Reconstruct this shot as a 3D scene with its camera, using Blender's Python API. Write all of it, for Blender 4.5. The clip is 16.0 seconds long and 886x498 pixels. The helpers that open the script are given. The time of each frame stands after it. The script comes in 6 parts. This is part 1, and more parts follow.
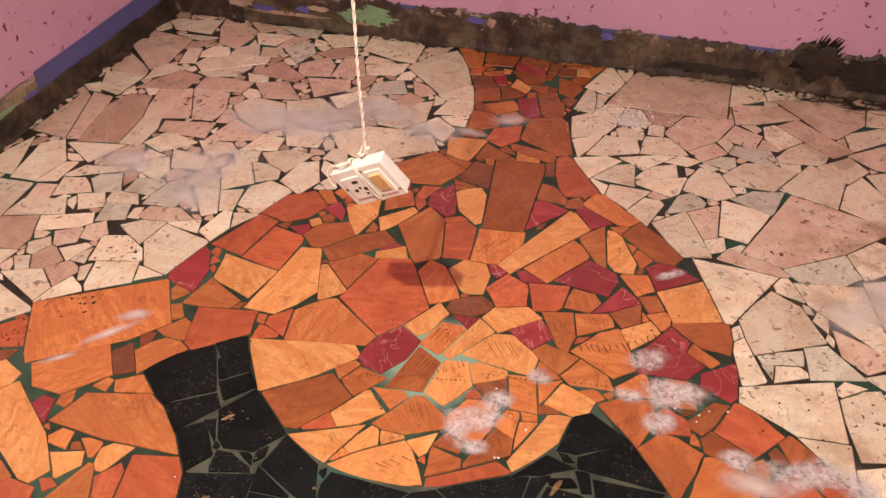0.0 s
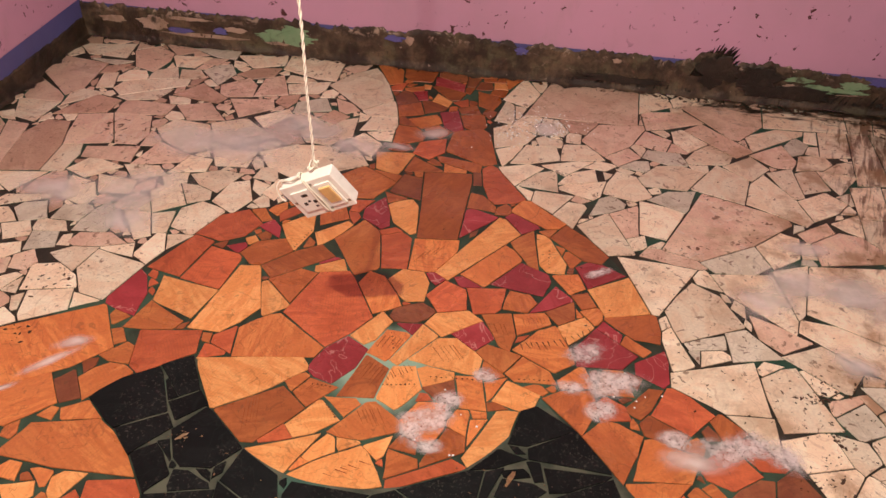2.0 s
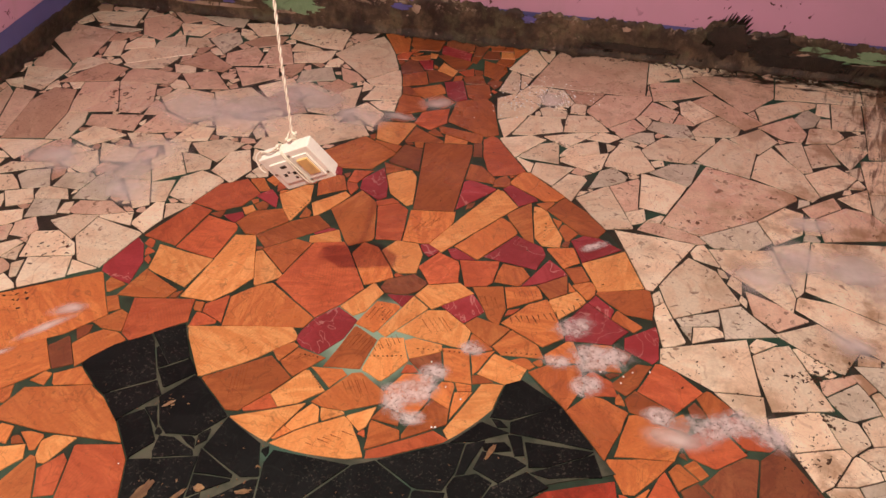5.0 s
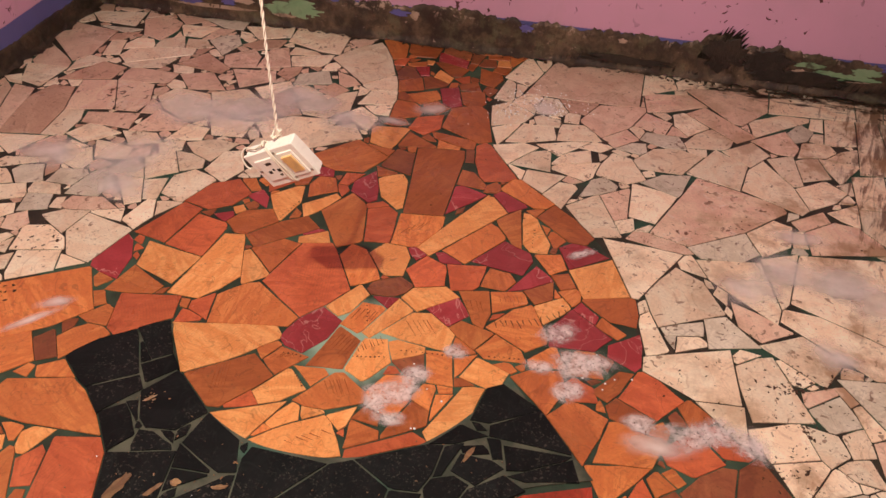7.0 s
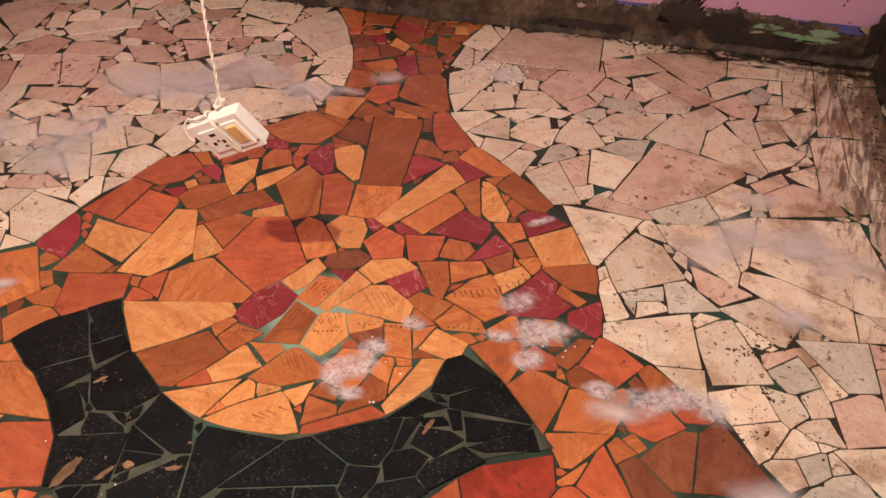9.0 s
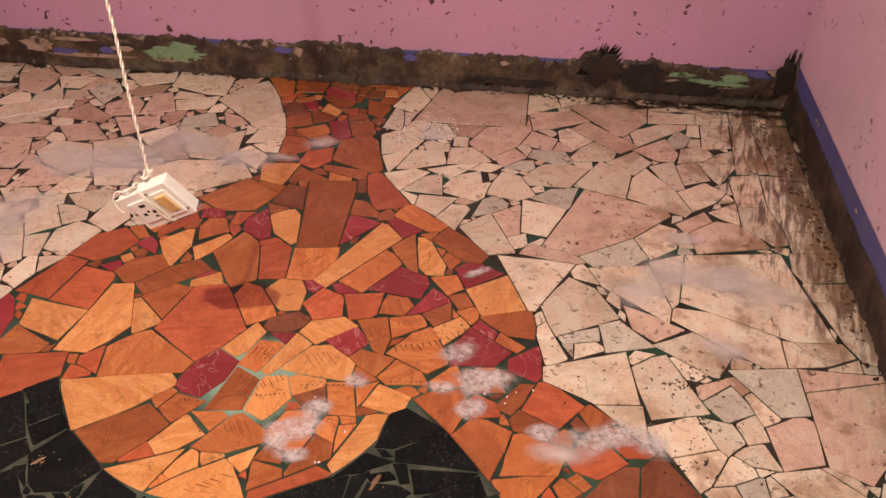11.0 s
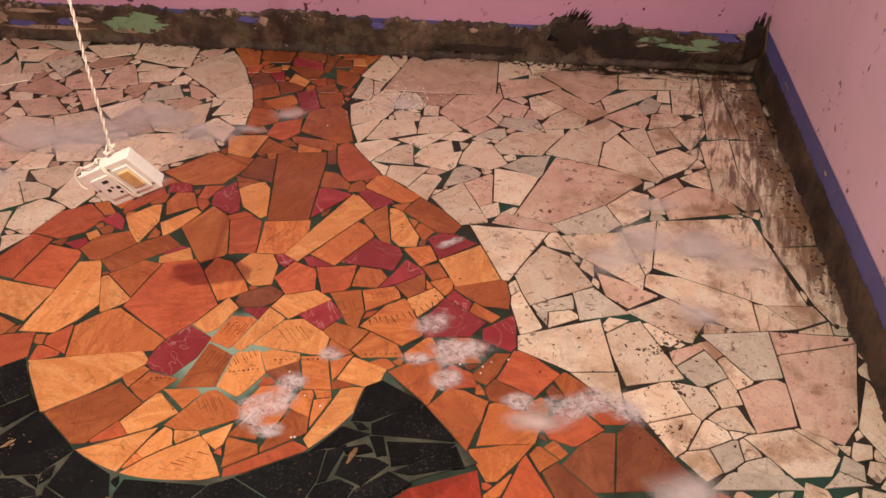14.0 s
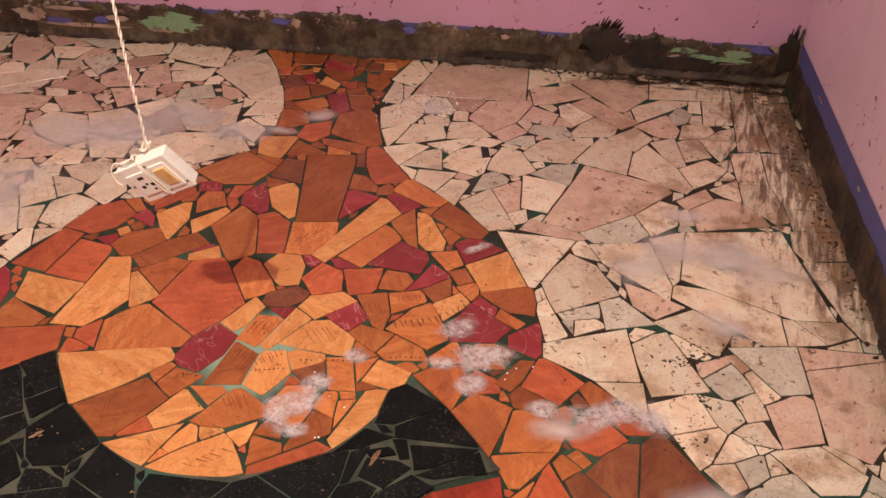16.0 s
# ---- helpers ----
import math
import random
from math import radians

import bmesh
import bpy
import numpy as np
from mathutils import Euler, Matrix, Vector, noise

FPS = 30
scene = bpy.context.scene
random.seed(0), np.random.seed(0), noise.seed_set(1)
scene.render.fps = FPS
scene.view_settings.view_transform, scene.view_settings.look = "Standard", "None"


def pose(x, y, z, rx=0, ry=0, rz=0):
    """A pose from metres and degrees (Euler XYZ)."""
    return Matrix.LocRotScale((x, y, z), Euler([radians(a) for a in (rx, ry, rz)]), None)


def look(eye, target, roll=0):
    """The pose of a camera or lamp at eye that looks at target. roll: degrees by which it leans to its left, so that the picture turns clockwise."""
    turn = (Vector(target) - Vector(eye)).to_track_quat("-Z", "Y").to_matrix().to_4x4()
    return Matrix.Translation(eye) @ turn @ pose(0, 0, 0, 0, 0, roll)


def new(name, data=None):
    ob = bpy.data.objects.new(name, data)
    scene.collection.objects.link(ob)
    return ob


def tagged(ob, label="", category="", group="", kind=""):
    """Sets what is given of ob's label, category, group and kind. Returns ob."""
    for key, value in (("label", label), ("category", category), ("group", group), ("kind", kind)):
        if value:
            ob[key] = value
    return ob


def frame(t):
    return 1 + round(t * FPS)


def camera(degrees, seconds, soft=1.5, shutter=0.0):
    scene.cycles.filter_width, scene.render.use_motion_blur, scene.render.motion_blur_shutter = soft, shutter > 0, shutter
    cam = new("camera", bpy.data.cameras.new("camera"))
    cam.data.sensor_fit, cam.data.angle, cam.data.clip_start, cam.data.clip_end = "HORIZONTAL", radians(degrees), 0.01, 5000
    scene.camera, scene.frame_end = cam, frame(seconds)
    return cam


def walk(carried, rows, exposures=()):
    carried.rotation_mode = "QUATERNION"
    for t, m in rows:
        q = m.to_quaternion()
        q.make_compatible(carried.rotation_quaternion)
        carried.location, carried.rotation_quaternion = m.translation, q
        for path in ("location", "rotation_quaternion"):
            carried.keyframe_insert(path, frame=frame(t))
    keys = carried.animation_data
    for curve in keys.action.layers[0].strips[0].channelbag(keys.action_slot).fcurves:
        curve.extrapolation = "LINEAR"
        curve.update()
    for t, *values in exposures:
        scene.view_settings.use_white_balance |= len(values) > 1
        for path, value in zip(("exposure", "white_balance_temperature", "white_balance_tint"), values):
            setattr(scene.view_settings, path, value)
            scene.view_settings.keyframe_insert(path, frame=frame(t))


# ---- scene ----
cam = camera(56.3, 16.0)
PATH = [
    (0, (1.294, 0.999, 1.519), (0.833, 2.458, 0.23), -0.8),
    (0.5, (1.285, 0.992, 1.515), (0.739, 2.41, 0.215), -1.6),
    (1, (1.217, 0.936, 1.535), (0.794, 2.403, 0.243), -1.4),
    (1.5, (1.187, 0.905, 1.53), (0.897, 2.419, 0.255), 0.2),
    (2, (1.231, 0.91, 1.546), (0.978, 2.447, 0.292), 1.5),
    (2.5, (1.296, 0.919, 1.552), (1.101, 2.477, 0.313), 2.9),
    (3, (1.349, 0.947, 1.538), (1.132, 2.473, 0.264), 5.3),
    (3.5, (1.345, 0.983, 1.54), (1.078, 2.453, 0.209), 4.0),
    (3.7, (1.326, 0.96, 1.551), (1.026, 2.427, 0.224), 2.8),
    (5.8, (1.368, 0.944, 1.542), (1.057, 2.433, 0.244), -0.2),
    (6, (1.397, 0.954, 1.524), (1.09, 2.448, 0.23), 0.3),
    (6.5, (1.395, 0.949, 1.528), (1.081, 2.427, 0.217), 1.3),
    (7, (1.384, 0.936, 1.536), (1.052, 2.426, 0.244), 1.5),
    (7.5, (1.391, 0.939, 1.515), (1.062, 2.418, 0.21), 2.0),
    (8, (1.402, 0.94, 1.514), (1.085, 2.412, 0.197), 1.9),
    (8.5, (1.396, 0.964, 1.48), (1.115, 2.402, 0.119), 2.9),
    (9, (1.413, 0.966, 1.508), (1.161, 2.429, 0.168), 1.9),
    (9.5, (1.422, 0.949, 1.524), (1.182, 2.461, 0.237), 1.4),
    (10, (1.433, 0.936, 1.536), (1.215, 2.489, 0.295), 1.1),
    (10.2, (1.441, 0.933, 1.524), (1.239, 2.504, 0.304), 1.2),
    (12.5, (1.468, 0.93, 1.519), (1.347, 2.481, 0.261), 0.1),
    (13, (1.467, 0.932, 1.514), (1.328, 2.469, 0.241), -0.1),
    (13.5, (1.469, 0.939, 1.51), (1.359, 2.47, 0.227), 0.3),
    (14, (1.46, 0.946, 1.512), (1.375, 2.48, 0.231), 1.2),
    (14.5, (1.449, 0.947, 1.513), (1.336, 2.486, 0.24), 1.3),
    (15, (1.44, 0.942, 1.513), (1.302, 2.486, 0.248), 1.7),
    (15.5, (1.437, 0.937, 1.515), (1.292, 2.482, 0.253), 1.8),
    (16, (1.443, 0.942, 1.511), (1.307, 2.48, 0.24), 1.6),
]
walk(cam, [(t, look(eye, target, roll)) for t, eye, target, roll in PATH],
     ((0.0, 0.12, 6260, 6), (1.5, 0.03, 6260, 6), (2.5, 0.01, 6260, 6), (3.0, -0.08, 6400, 9), (3.5, -0.09, 6480, 9.5), (8.5, -0.07, 6480, 9.5), (10.0, -0.02, 6430, 9), (12.5, -0.09, 6450, 9.5), (16.0, -0.09, 6450, 9.5)))

# ---- light ----
LAMP = (0.792, 1.284, 2.10)
bulb = bpy.data.lights.new("bulb_light", "POINT")
bulb.energy, bulb.color, bulb.shadow_soft_size = 151.0, (1.0, 0.945, 0.795), 0.022
new("bulb_light", bulb).location = LAMP
world = bpy.data.worlds.new("world")
world.use_nodes = True
world.node_tree.nodes["Background"].inputs[0].default_value = (0.02, 0.02, 0.025, 1)
scene.world = world
scene.view_settings.exposure = 0.0

# ---- the room's measures ----
WEST, EAST, NORTH, SOUTH, TOP = -0.845, 2.467, 3.950, -1.20, 2.75
ASKEW = pose(EAST, 3.05, 0, 0, 0, -2.0) @ pose(-EAST, -3.05, 0)     # the east wall is not quite square to the north wall
SPLIT = 1.50     # in front of this line the floor is laid at random
rnd = random.Random(11)


# ---- materials ----
class Nodes:
    """A short hand for node trees."""

    def __init__(self, name):
        self.mat = bpy.data.materials.new(name)
        self.mat.use_nodes = True
        self.tree = self.mat.node_tree
        self.shader = self.tree.nodes["Principled BSDF"]

    def add(self, kind, **values):
        node = self.tree.nodes.new(kind)
        for key, value in values.items():
            if key in ("operation", "blend_type", "data_type", "noise_dimensions", "rotation_type", "feature", "interpolation_type"):
                if key == "operation":
                    node.operation = value
                elif key == "rotation_type":
                    node.rotation_type = value
                elif key == "feature":
                    node.feature = value
                elif key == "interpolation_type":
                    node.interpolation_type = value
            else:
                self.put(node, key, value)
        return node

    def put(self, node, key, value):
        slot = node.inputs[int(key[1:])] if key[0] == "i" and key[1:].isdigit() else node.inputs[key]
        if isinstance(value, bpy.types.NodeSocket):
            self.tree.links.new(value, slot)
        elif isinstance(value, tuple) and len(value) == 3 and slot.type == "RGBA":
            slot.default_value = (*value, 1)
        else:
            slot.default_value = value

    def math(self, op, a, b=0.0):
        return self.add("ShaderNodeMath", operation=op, i0=a, i1=b).outputs[0]

    def noise(self, vector, scale, detail=3.0, rough=0.55, warp=0.0):
        return self.add("ShaderNodeTexNoise", Vector=vector, Scale=scale, Detail=detail, Roughness=rough, Distortion=warp).outputs["Fac"]

    def step(self, value, low, high, to0=0.0, to1=1.0):
        node = self.add("ShaderNodeMapRange", interpolation_type="SMOOTHSTEP")
        for key, v in (("Value", value), ("From Min", low), ("From Max", high), ("To Min", to0), ("To Max", to1)):
            self.put(node, key, v)
        return node.outputs[0]

    def mix(self, factor, a, b):
        node = self.tree.nodes.new("ShaderNodeMixRGB")
        for key, v in (("Fac", factor), ("Color1", a), ("Color2", b)):
            self.put(node, key, v)
        return node.outputs[0]

    def scaled(self, vector, size):
        return self.add("ShaderNodeVectorMath", operation="MULTIPLY", i0=vector, i1=size).outputs[0]

    def bump(self, height, strength, distance=0.002):
        node = self.add("ShaderNodeBump", Strength=strength, Distance=distance, Height=height)
        self.put(self.shader, "Normal", node.outputs[0])

    def position(self):
        return self.add("ShaderNodeNewGeometry").outputs["Position"]

    def xyz(self, vector):
        return self.add("ShaderNodeSeparateXYZ", i0=vector).outputs


def stone(name, base, other, vein, specks=0.5, spread=0.35, gloss=0.2, veins=0.5, wall_dirt=False, grain=3.0, dust=0.0):
    """Cut stone: a grain that turns from piece to piece, veins, stains, specks of dirt and a wet sheen."""
    n = Nodes(name)
    place = n.position()
    chance = n.add("ShaderNodeObjectInfo").outputs["Random"]
    moved = n.add("ShaderNodeVectorMath", operation="ADD", i0=place, i1=n.add("ShaderNodeCombineXYZ", i0=n.math("MULTIPLY", chance, 37.0), i1=n.math("MULTIPLY", chance, 91.0), i2=0.0).outputs[0]).outputs[0]
    turned = n.add("ShaderNodeVectorRotate", rotation_type="Z_AXIS", Vector=moved, Angle=n.math("MULTIPLY", chance, 44.0)).outputs[0]
    long = n.scaled(turned, (1.0, grain, 1.0))
    cloud = n.noise(long, 9.0, 6.0, 0.64, 1.1)
    colour = n.mix(n.step(cloud, 0.40, 0.60), base, other)
    patch = n.noise(turned, 5.0, 2.0, 0.5, 0.9)
    colour = n.mix(n.math("MULTIPLY", n.step(patch, 0.50, 0.54), min(0.6, 0.06 + 0.13 * grain)), colour, other)
    ridge = n.math("ABSOLUTE", n.math("SUBTRACT", n.noise(turned, 7.0, 3.0, 0.5, 1.2), 0.5))
    colour = n.mix(n.math("MULTIPLY", n.step(ridge, 0.012, 0.0), veins), colour, vein)
    saw = n.noise(n.scaled(turned, (3.0, 3.0 + 9.0 * grain, 1.0)), 6.0, 4.0, 0.6, 0.4)
    colour = n.mix(n.math("MULTIPLY", n.step(saw, 0.52, 0.66), max(0.05, 0.17 * grain - 0.12)), colour, other)
    colour = n.mix(n.math("MULTIPLY", n.step(saw, 0.645, 0.70), 0.12 * max(0.15, grain - 1.0)), colour, vein)
    fine = n.noise(moved, 130.0, 4.0, 0.65)
    tone = n.math("ADD", n.math("MULTIPLY", n.math("FRACT", n.math("MULTIPLY", chance, 7.31)), spread), 1.0 - spread * 0.6)
    tone = n.math("MULTIPLY", tone, n.step(fine, 0.2, 0.8, 0.88, 1.1))
    colour = n.scaled(colour, n.add("ShaderNodeCombineXYZ", i0=tone, i1=tone, i2=tone).outputs[0])
    stain = n.math("MULTIPLY", n.step(n.noise(place, 4.5, 6.0, 0.62), 0.55, 0.75), 0.55 * specks)
    colour = n.mix(stain, colour, (0.16, 0.085, 0.035))
    dots = n.math("MULTIPLY", n.step(n.noise(place, 40.0, 2.0, 0.5, 0.9), 0.66 - 0.04 * specks, 0.70 - 0.04 * specks), n.step(n.noise(place, 6.0, 3.0), 0.42, 0.56))
    colour = n.mix(n.math("MULTIPLY", dots, specks * 0.85), colour, (0.13, 0.055, 0.022))
    grit = n.math("MULTIPLY", n.step(n.noise(place, 120.0, 2.0, 0.5, 1.0), 0.66, 0.70), n.step(n.noise(place, 2.6, 3.0), 0.40, 0.6))
    colour = n.mix(n.math("MULTIPLY", grit, specks * 0.8), colour, (0.08, 0.04, 0.02))
    if grain >= 2.5:
        # parallel marks left by the saw on part of the pieces
        along = n.xyz(turned)[0]
        hatch = n.math("SINE", n.math("ADD", n.math("MULTIPLY", along, 820.0), n.math("MULTIPLY", n.noise(turned, 11.0, 2.0), 9.0)))
        where = n.math("MULTIPLY", n.step(n.noise(turned, 10.0, 3.0, 0.5, 0.5), 0.50, 0.57), n.math("GREATER_THAN", n.math("FRACT", n.math("MULTIPLY", chance, 13.7)), 0.55))
        colour = n.mix(n.math("MULTIPLY", n.math("MULTIPLY", n.step(hatch, 0.45, 0.98), where), 0.16), colour, vein)
    if dust:
        powder = n.math("MULTIPLY", n.step(n.noise(place, 150.0, 3.0, 0.6, 0.5), 0.57, 0.66), n.step(n.noise(place, 7.0, 3.0), 0.40, 0.60))
        colour = n.mix(n.math("MULTIPLY", powder, dust), colour, (0.14, 0.12, 0.095))
    if wall_dirt:
        x, y, _ = n.xyz(place)
        streaks = n.noise(n.scaled(n.add("ShaderNodeVectorRotate", rotation_type="Z_AXIS", Vector=place, Angle=0.22).outputs[0], (42.0, 7.0, 1.0)), 1.0, 6.0, 0.66, 0.5)
        reach = n.math("ADD", n.math("MULTIPLY", n.step(x, 1.95, 2.42), n.step(y, 2.3, 3.2, 0.45, 1.0)), n.step(n.math("SUBTRACT", x, n.math("MULTIPLY", y, 0.035)), 2.27, 2.36, 0.0, 0.5))
        colour = n.mix(n.math("MULTIPLY", n.step(n.math("ADD", streaks, n.math("MULTIPLY", reach, 0.25)), 0.62, 0.80), n.math("MULTIPLY", n.step(x, 1.9, 2.2, 0.0, 0.85), n.step(y, 2.25, 2.75, 0.1, 1.0))), colour, (0.125, 0.056, 0.027))
        tan = n.math("MULTIPLY", n.step(n.noise(place, 5.5, 5.0, 0.65), 0.48, 0.64), n.step(x, 1.4, 2.1, 0.12, 0.75))
        colour = n.mix(tan, colour, (0.36, 0.20, 0.095))
        edge = n.math("ADD", n.noise(n.scaled(place, (9.0, 30.0, 1.0)), 1.0, 5.0, 0.65), n.math("MULTIPLY", n.step(y, 3.70, 3.95), 0.34))
        colour = n.mix(n.math("MULTIPLY", n.step(edge, 0.66, 0.84), n.step(x, 1.55, 1.9)), colour, (0.03, 0.019, 0.011))
    n.put(n.shader, "Base Color", colour)
    wet = n.noise(place, 3.2, 4.0)
    n.put(n.shader, "Roughness", n.step(wet, 0.35, 0.65, gloss, gloss + 0.28))
    n.put(n.shader, "Coat Weight", n.step(wet, 0.4, 0.6, 0.35, 0.05))
    n.shader.inputs["Coat Roughness"].default_value = 0.34
    n.bump(n.math("ADD", fine, n.math("MULTIPLY", n.noise(place, 22.0, 3.0), 1.5)), 0.18, 0.0012)
    return n.mat


CREAM = stone("cream_marble", (0.98, 0.85, 0.63), (0.92, 0.71, 0.495), (0.45, 0.27, 0.16), 0.8, 0.30, 0.2, 0.35, True, 1.0)
BLUSH = stone("blush_marble", (0.84, 0.615, 0.45), (0.75, 0.50, 0.36), (0.38, 0.21, 0.14), 0.75, 0.22, 0.2, 0.4, True, 1.0)
PEACH = stone("peach_sandstone", (0.64, 0.42, 0.29), (0.55, 0.34, 0.23), (0.32, 0.15, 0.09), 0.6, 0.22, 0.22, 0.3, False, 1.4)
PINK = stone("pink_marble", (0.79, 0.51, 0.38), (0.86, 0.64, 0.46), (0.84, 0.72, 0.62), 1.15, 0.18, 0.2, 0.6, True, 1.5)
GREY = stone("grey_marble", (0.76, 0.69, 0.54), (0.64, 0.56, 0.42), (0.25, 0.19, 0.14), 0.9, 0.3, 0.2, 0.4, False, 1.6)
ORANGE = stone("orange_sandstone", (0.74, 0.260, 0.075), (0.59, 0.168, 0.046), (0.20, 0.055, 0.018), 0.4, 0.42, 0.22, 0.4, False, 4.0)
SIENNA = stone("sienna_sandstone", (0.54, 0.163, 0.047), (0.40, 0.106, 0.030), (0.15, 0.04, 0.014), 0.45, 0.42, 0.2, 0.4, False, 3.5)
RUSSET = stone("russet_stone", (0.38, 0.115, 0.034), (0.27, 0.072, 0.024), (0.12, 0.035, 0.014), 0.5, 0.40, 0.2, 0.3, False, 2.5)
AMBER = stone("amber_sandstone", (0.92, 0.43, 0.150), (0.79, 0.305, 0.090), (0.30, 0.10, 0.025), 0.4, 0.22, 0.22, 0.35, False, 3.5)
RUST = stone("rust_red_stone", (0.65, 0.156, 0.058), (0.51, 0.108, 0.039), (0.16, 0.035, 0.012), 0.35, 0.35, 0.18, 0.3, False, 2.5)
CRIMSON = stone("crimson_marble", (0.40, 0.050, 0.055), (0.32, 0.034, 0.036), (0.62, 0.28, 0.24), 0.15, 0.3, 0.14, 0.7, False, 1.0)
GARNET = stone("garnet_red_stone", (0.46, 0.060, 0.030), (0.30, 0.040, 0.020), (0.12, 0.03, 0.015), 0.9, 0.2, 0.18, 0.3, False, 1.5)
UMBER = stone("umber_stone", (0.34, 0.115, 0.045), (0.24, 0.068, 0.028), (0.10, 0.03, 0.015), 0.8, 0.35, 0.22, 0.3, False, 2.0)
BLACK = stone("black_granite", (0.010, 0.011, 0.011), (0.006, 0.007, 0.007), (0.035, 0.04, 0.035), 0.0, 0.4, 0.45, 0.2, False, 1.5, 0.4)
BLACK.node_tree.links.remove(BLACK.node_tree.nodes["Principled BSDF"].inputs["Coat Weight"].links[0])
BLACK.node_tree.nodes["Principled BSDF"].inputs["Coat Weight"].default_value = 0.0
BLACK.node_tree.nodes["Principled BSDF"].inputs["Specular IOR Level"].default_value = 0.15


def mortar(name, low, high, pale, amount, mint=False):
    n = Nodes(name)
    place = n.position()
    colour = n.mix(n.step(n.noise(place, 14.0, 5.0), 0.35, 0.65), low, high)
    colour = n.mix(n.math("MULTIPLY", n.step(n.noise(place, 3.3, 3.0), 0.52, 0.62), amount), colour, pale)
    if mint:
        far = n.add("ShaderNodeVectorMath", operation="DISTANCE", i0=place, i1=(0.86, 2.31, 0.0)).outputs["Value"]
        colour = n.mix(n.step(n.math("ADD", far, n.math("MULTIPLY", n.noise(place, 12.0, 4.0), 0.12)), 0.25, 0.14), colour, (0.30, 0.44, 0.33))
    n.put(n.shader, "Base Color", colour)
    n.shader.inputs["Roughness"].default_value = 0.55
    n.bump(n.noise(place, 160.0, 4.0), 0.5, 0.002)
    return n.mat


BED_PALE = mortar("dark_joint_cement", (0.016, 0.017, 0.010), (0.040, 0.034, 0.020), (0.016, 0.075, 0.045), 0.9)
BED_WARM = mortar("green_joint_cement", (0.016, 0.028, 0.015), (0.030, 0.056, 0.031), (0.060, 0.125, 0.075), 0.6, True)
BED_DARK = mortar("grey_green_joint_cement", (0.040, 0.048, 0.030), (0.105, 0.105, 0.07), (0.05, 0.13, 0.09), 0.75)


def paint(name, colour, other, chips, grime):
    """Old limewash or oil paint on plaster, chipped and stained."""
    n = Nodes(name)
    place = n.position()
    shade = n.mix(n.step(n.noise(place, 2.2, 5.0, 0.6), 0.3, 0.7), colour, other)
    shade = n.mix(n.math("MULTIPLY", n.step(n.noise(n.scaled(place, (1.0, 1.0, 0.35)), 7.0, 5.0, 0.65), 0.56, 0.78), 0.4), shade, grime)
    spots = n.math("MULTIPLY", n.step(n.noise(place, 34.0, 2.0, 0.5, 0.6), 0.66, 0.69), n.step(n.noise(place, 5.0, 2.0), 0.42, 0.55))
    shade = n.mix(n.math("MULTIPLY", spots, chips), shade, (0.09, 0.03, 0.03))
    n.put(n.shader, "Base Color", shade)
    n.put(n.shader, "Roughness", n.step(n.noise(place, 9.0, 3.0), 0.3, 0.7, 0.42, 0.62))
    n.bump(n.math("ADD", n.noise(place, 28.0, 4.0), n.math("MULTIPLY", spots, -1.2)), 0.25, 0.002)
    return n.mat


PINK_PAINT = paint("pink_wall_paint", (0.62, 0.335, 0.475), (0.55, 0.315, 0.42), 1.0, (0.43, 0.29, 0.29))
# a paler, less saturated pink for the east wall
EAST_PAINT = paint("pale_pink_wall_paint", (0.74, 0.50, 0.61), (0.65, 0.46, 0.53), 0.8, (0.46, 0.33, 0.33))
BLUE_PAINT = paint("blue_border_paint", (0.105, 0.11, 0.30), (0.085, 0.085, 0.22), 0.5, (0.10, 0.08, 0.14))
# unseen ceiling, coloured dark so little lamp light bounces back into the shadows
CEILING_PAINT = paint("low_bounce_ceiling_paint", (0.15, 0.14, 0.125), (0.11, 0.10, 0.09), 0.3, (0.07, 0.06, 0.05))


def crust(name, low, high, moss, pale, moss_part, pale_part, flecks=0.0):
    n = Nodes(name)
    place = n.position()
    colour = n.mix(n.step(n.noise(place, 7.0, 7.0, 0.7), 0.40, 0.64), low, high)
    colour = n.mix(n.math("MULTIPLY", n.step(n.noise(place, 8.0, 5.0, 0.6, 0.5), 0.55, 0.68), moss_part), colour, moss)
    colour = n.mix(n.math("MULTIPLY", n.step(n.noise(place, 38.0, 5.0, 0.7), 0.50, 0.60), 0.6), colour, low)
    if flecks:
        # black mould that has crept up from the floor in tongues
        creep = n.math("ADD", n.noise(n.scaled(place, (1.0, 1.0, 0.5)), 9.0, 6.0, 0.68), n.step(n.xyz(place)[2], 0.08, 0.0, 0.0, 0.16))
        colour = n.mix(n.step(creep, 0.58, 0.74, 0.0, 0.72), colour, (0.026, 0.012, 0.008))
        # paint that still clings along the torn upper edge
        torn = n.math("MULTIPLY", n.step(n.noise(place, 22.0, 5.0, 0.7, 0.5), 0.54, 0.60), n.step(n.noise(n.scaled(place, (1.0, 1.0, 3.0)), 5.0, 2.0), 0.42, 0.56))
        colour = n.mix(n.math("MULTIPLY", n.math("MULTIPLY", torn, n.step(n.xyz(place)[2], 0.095, 0.145)), flecks), colour, pale)
    colour = n.mix(n.math("MULTIPLY", n.step(n.noise(n.scaled(place, (1.0, 1.0, 1.4)), 30.0, 4.0, 0.6), 0.66, 0.72), pale_part), colour, pale)
    n.put(n.shader, "Base Color", colour)
    n.put(n.shader, "Roughness", n.step(n.noise(place, 6.0, 3.0), 0.35, 0.65, 0.35, 0.8))
    n.bump(n.noise(place, 70.0, 6.0, 0.7), 0.8, 0.006)
    return n.mat


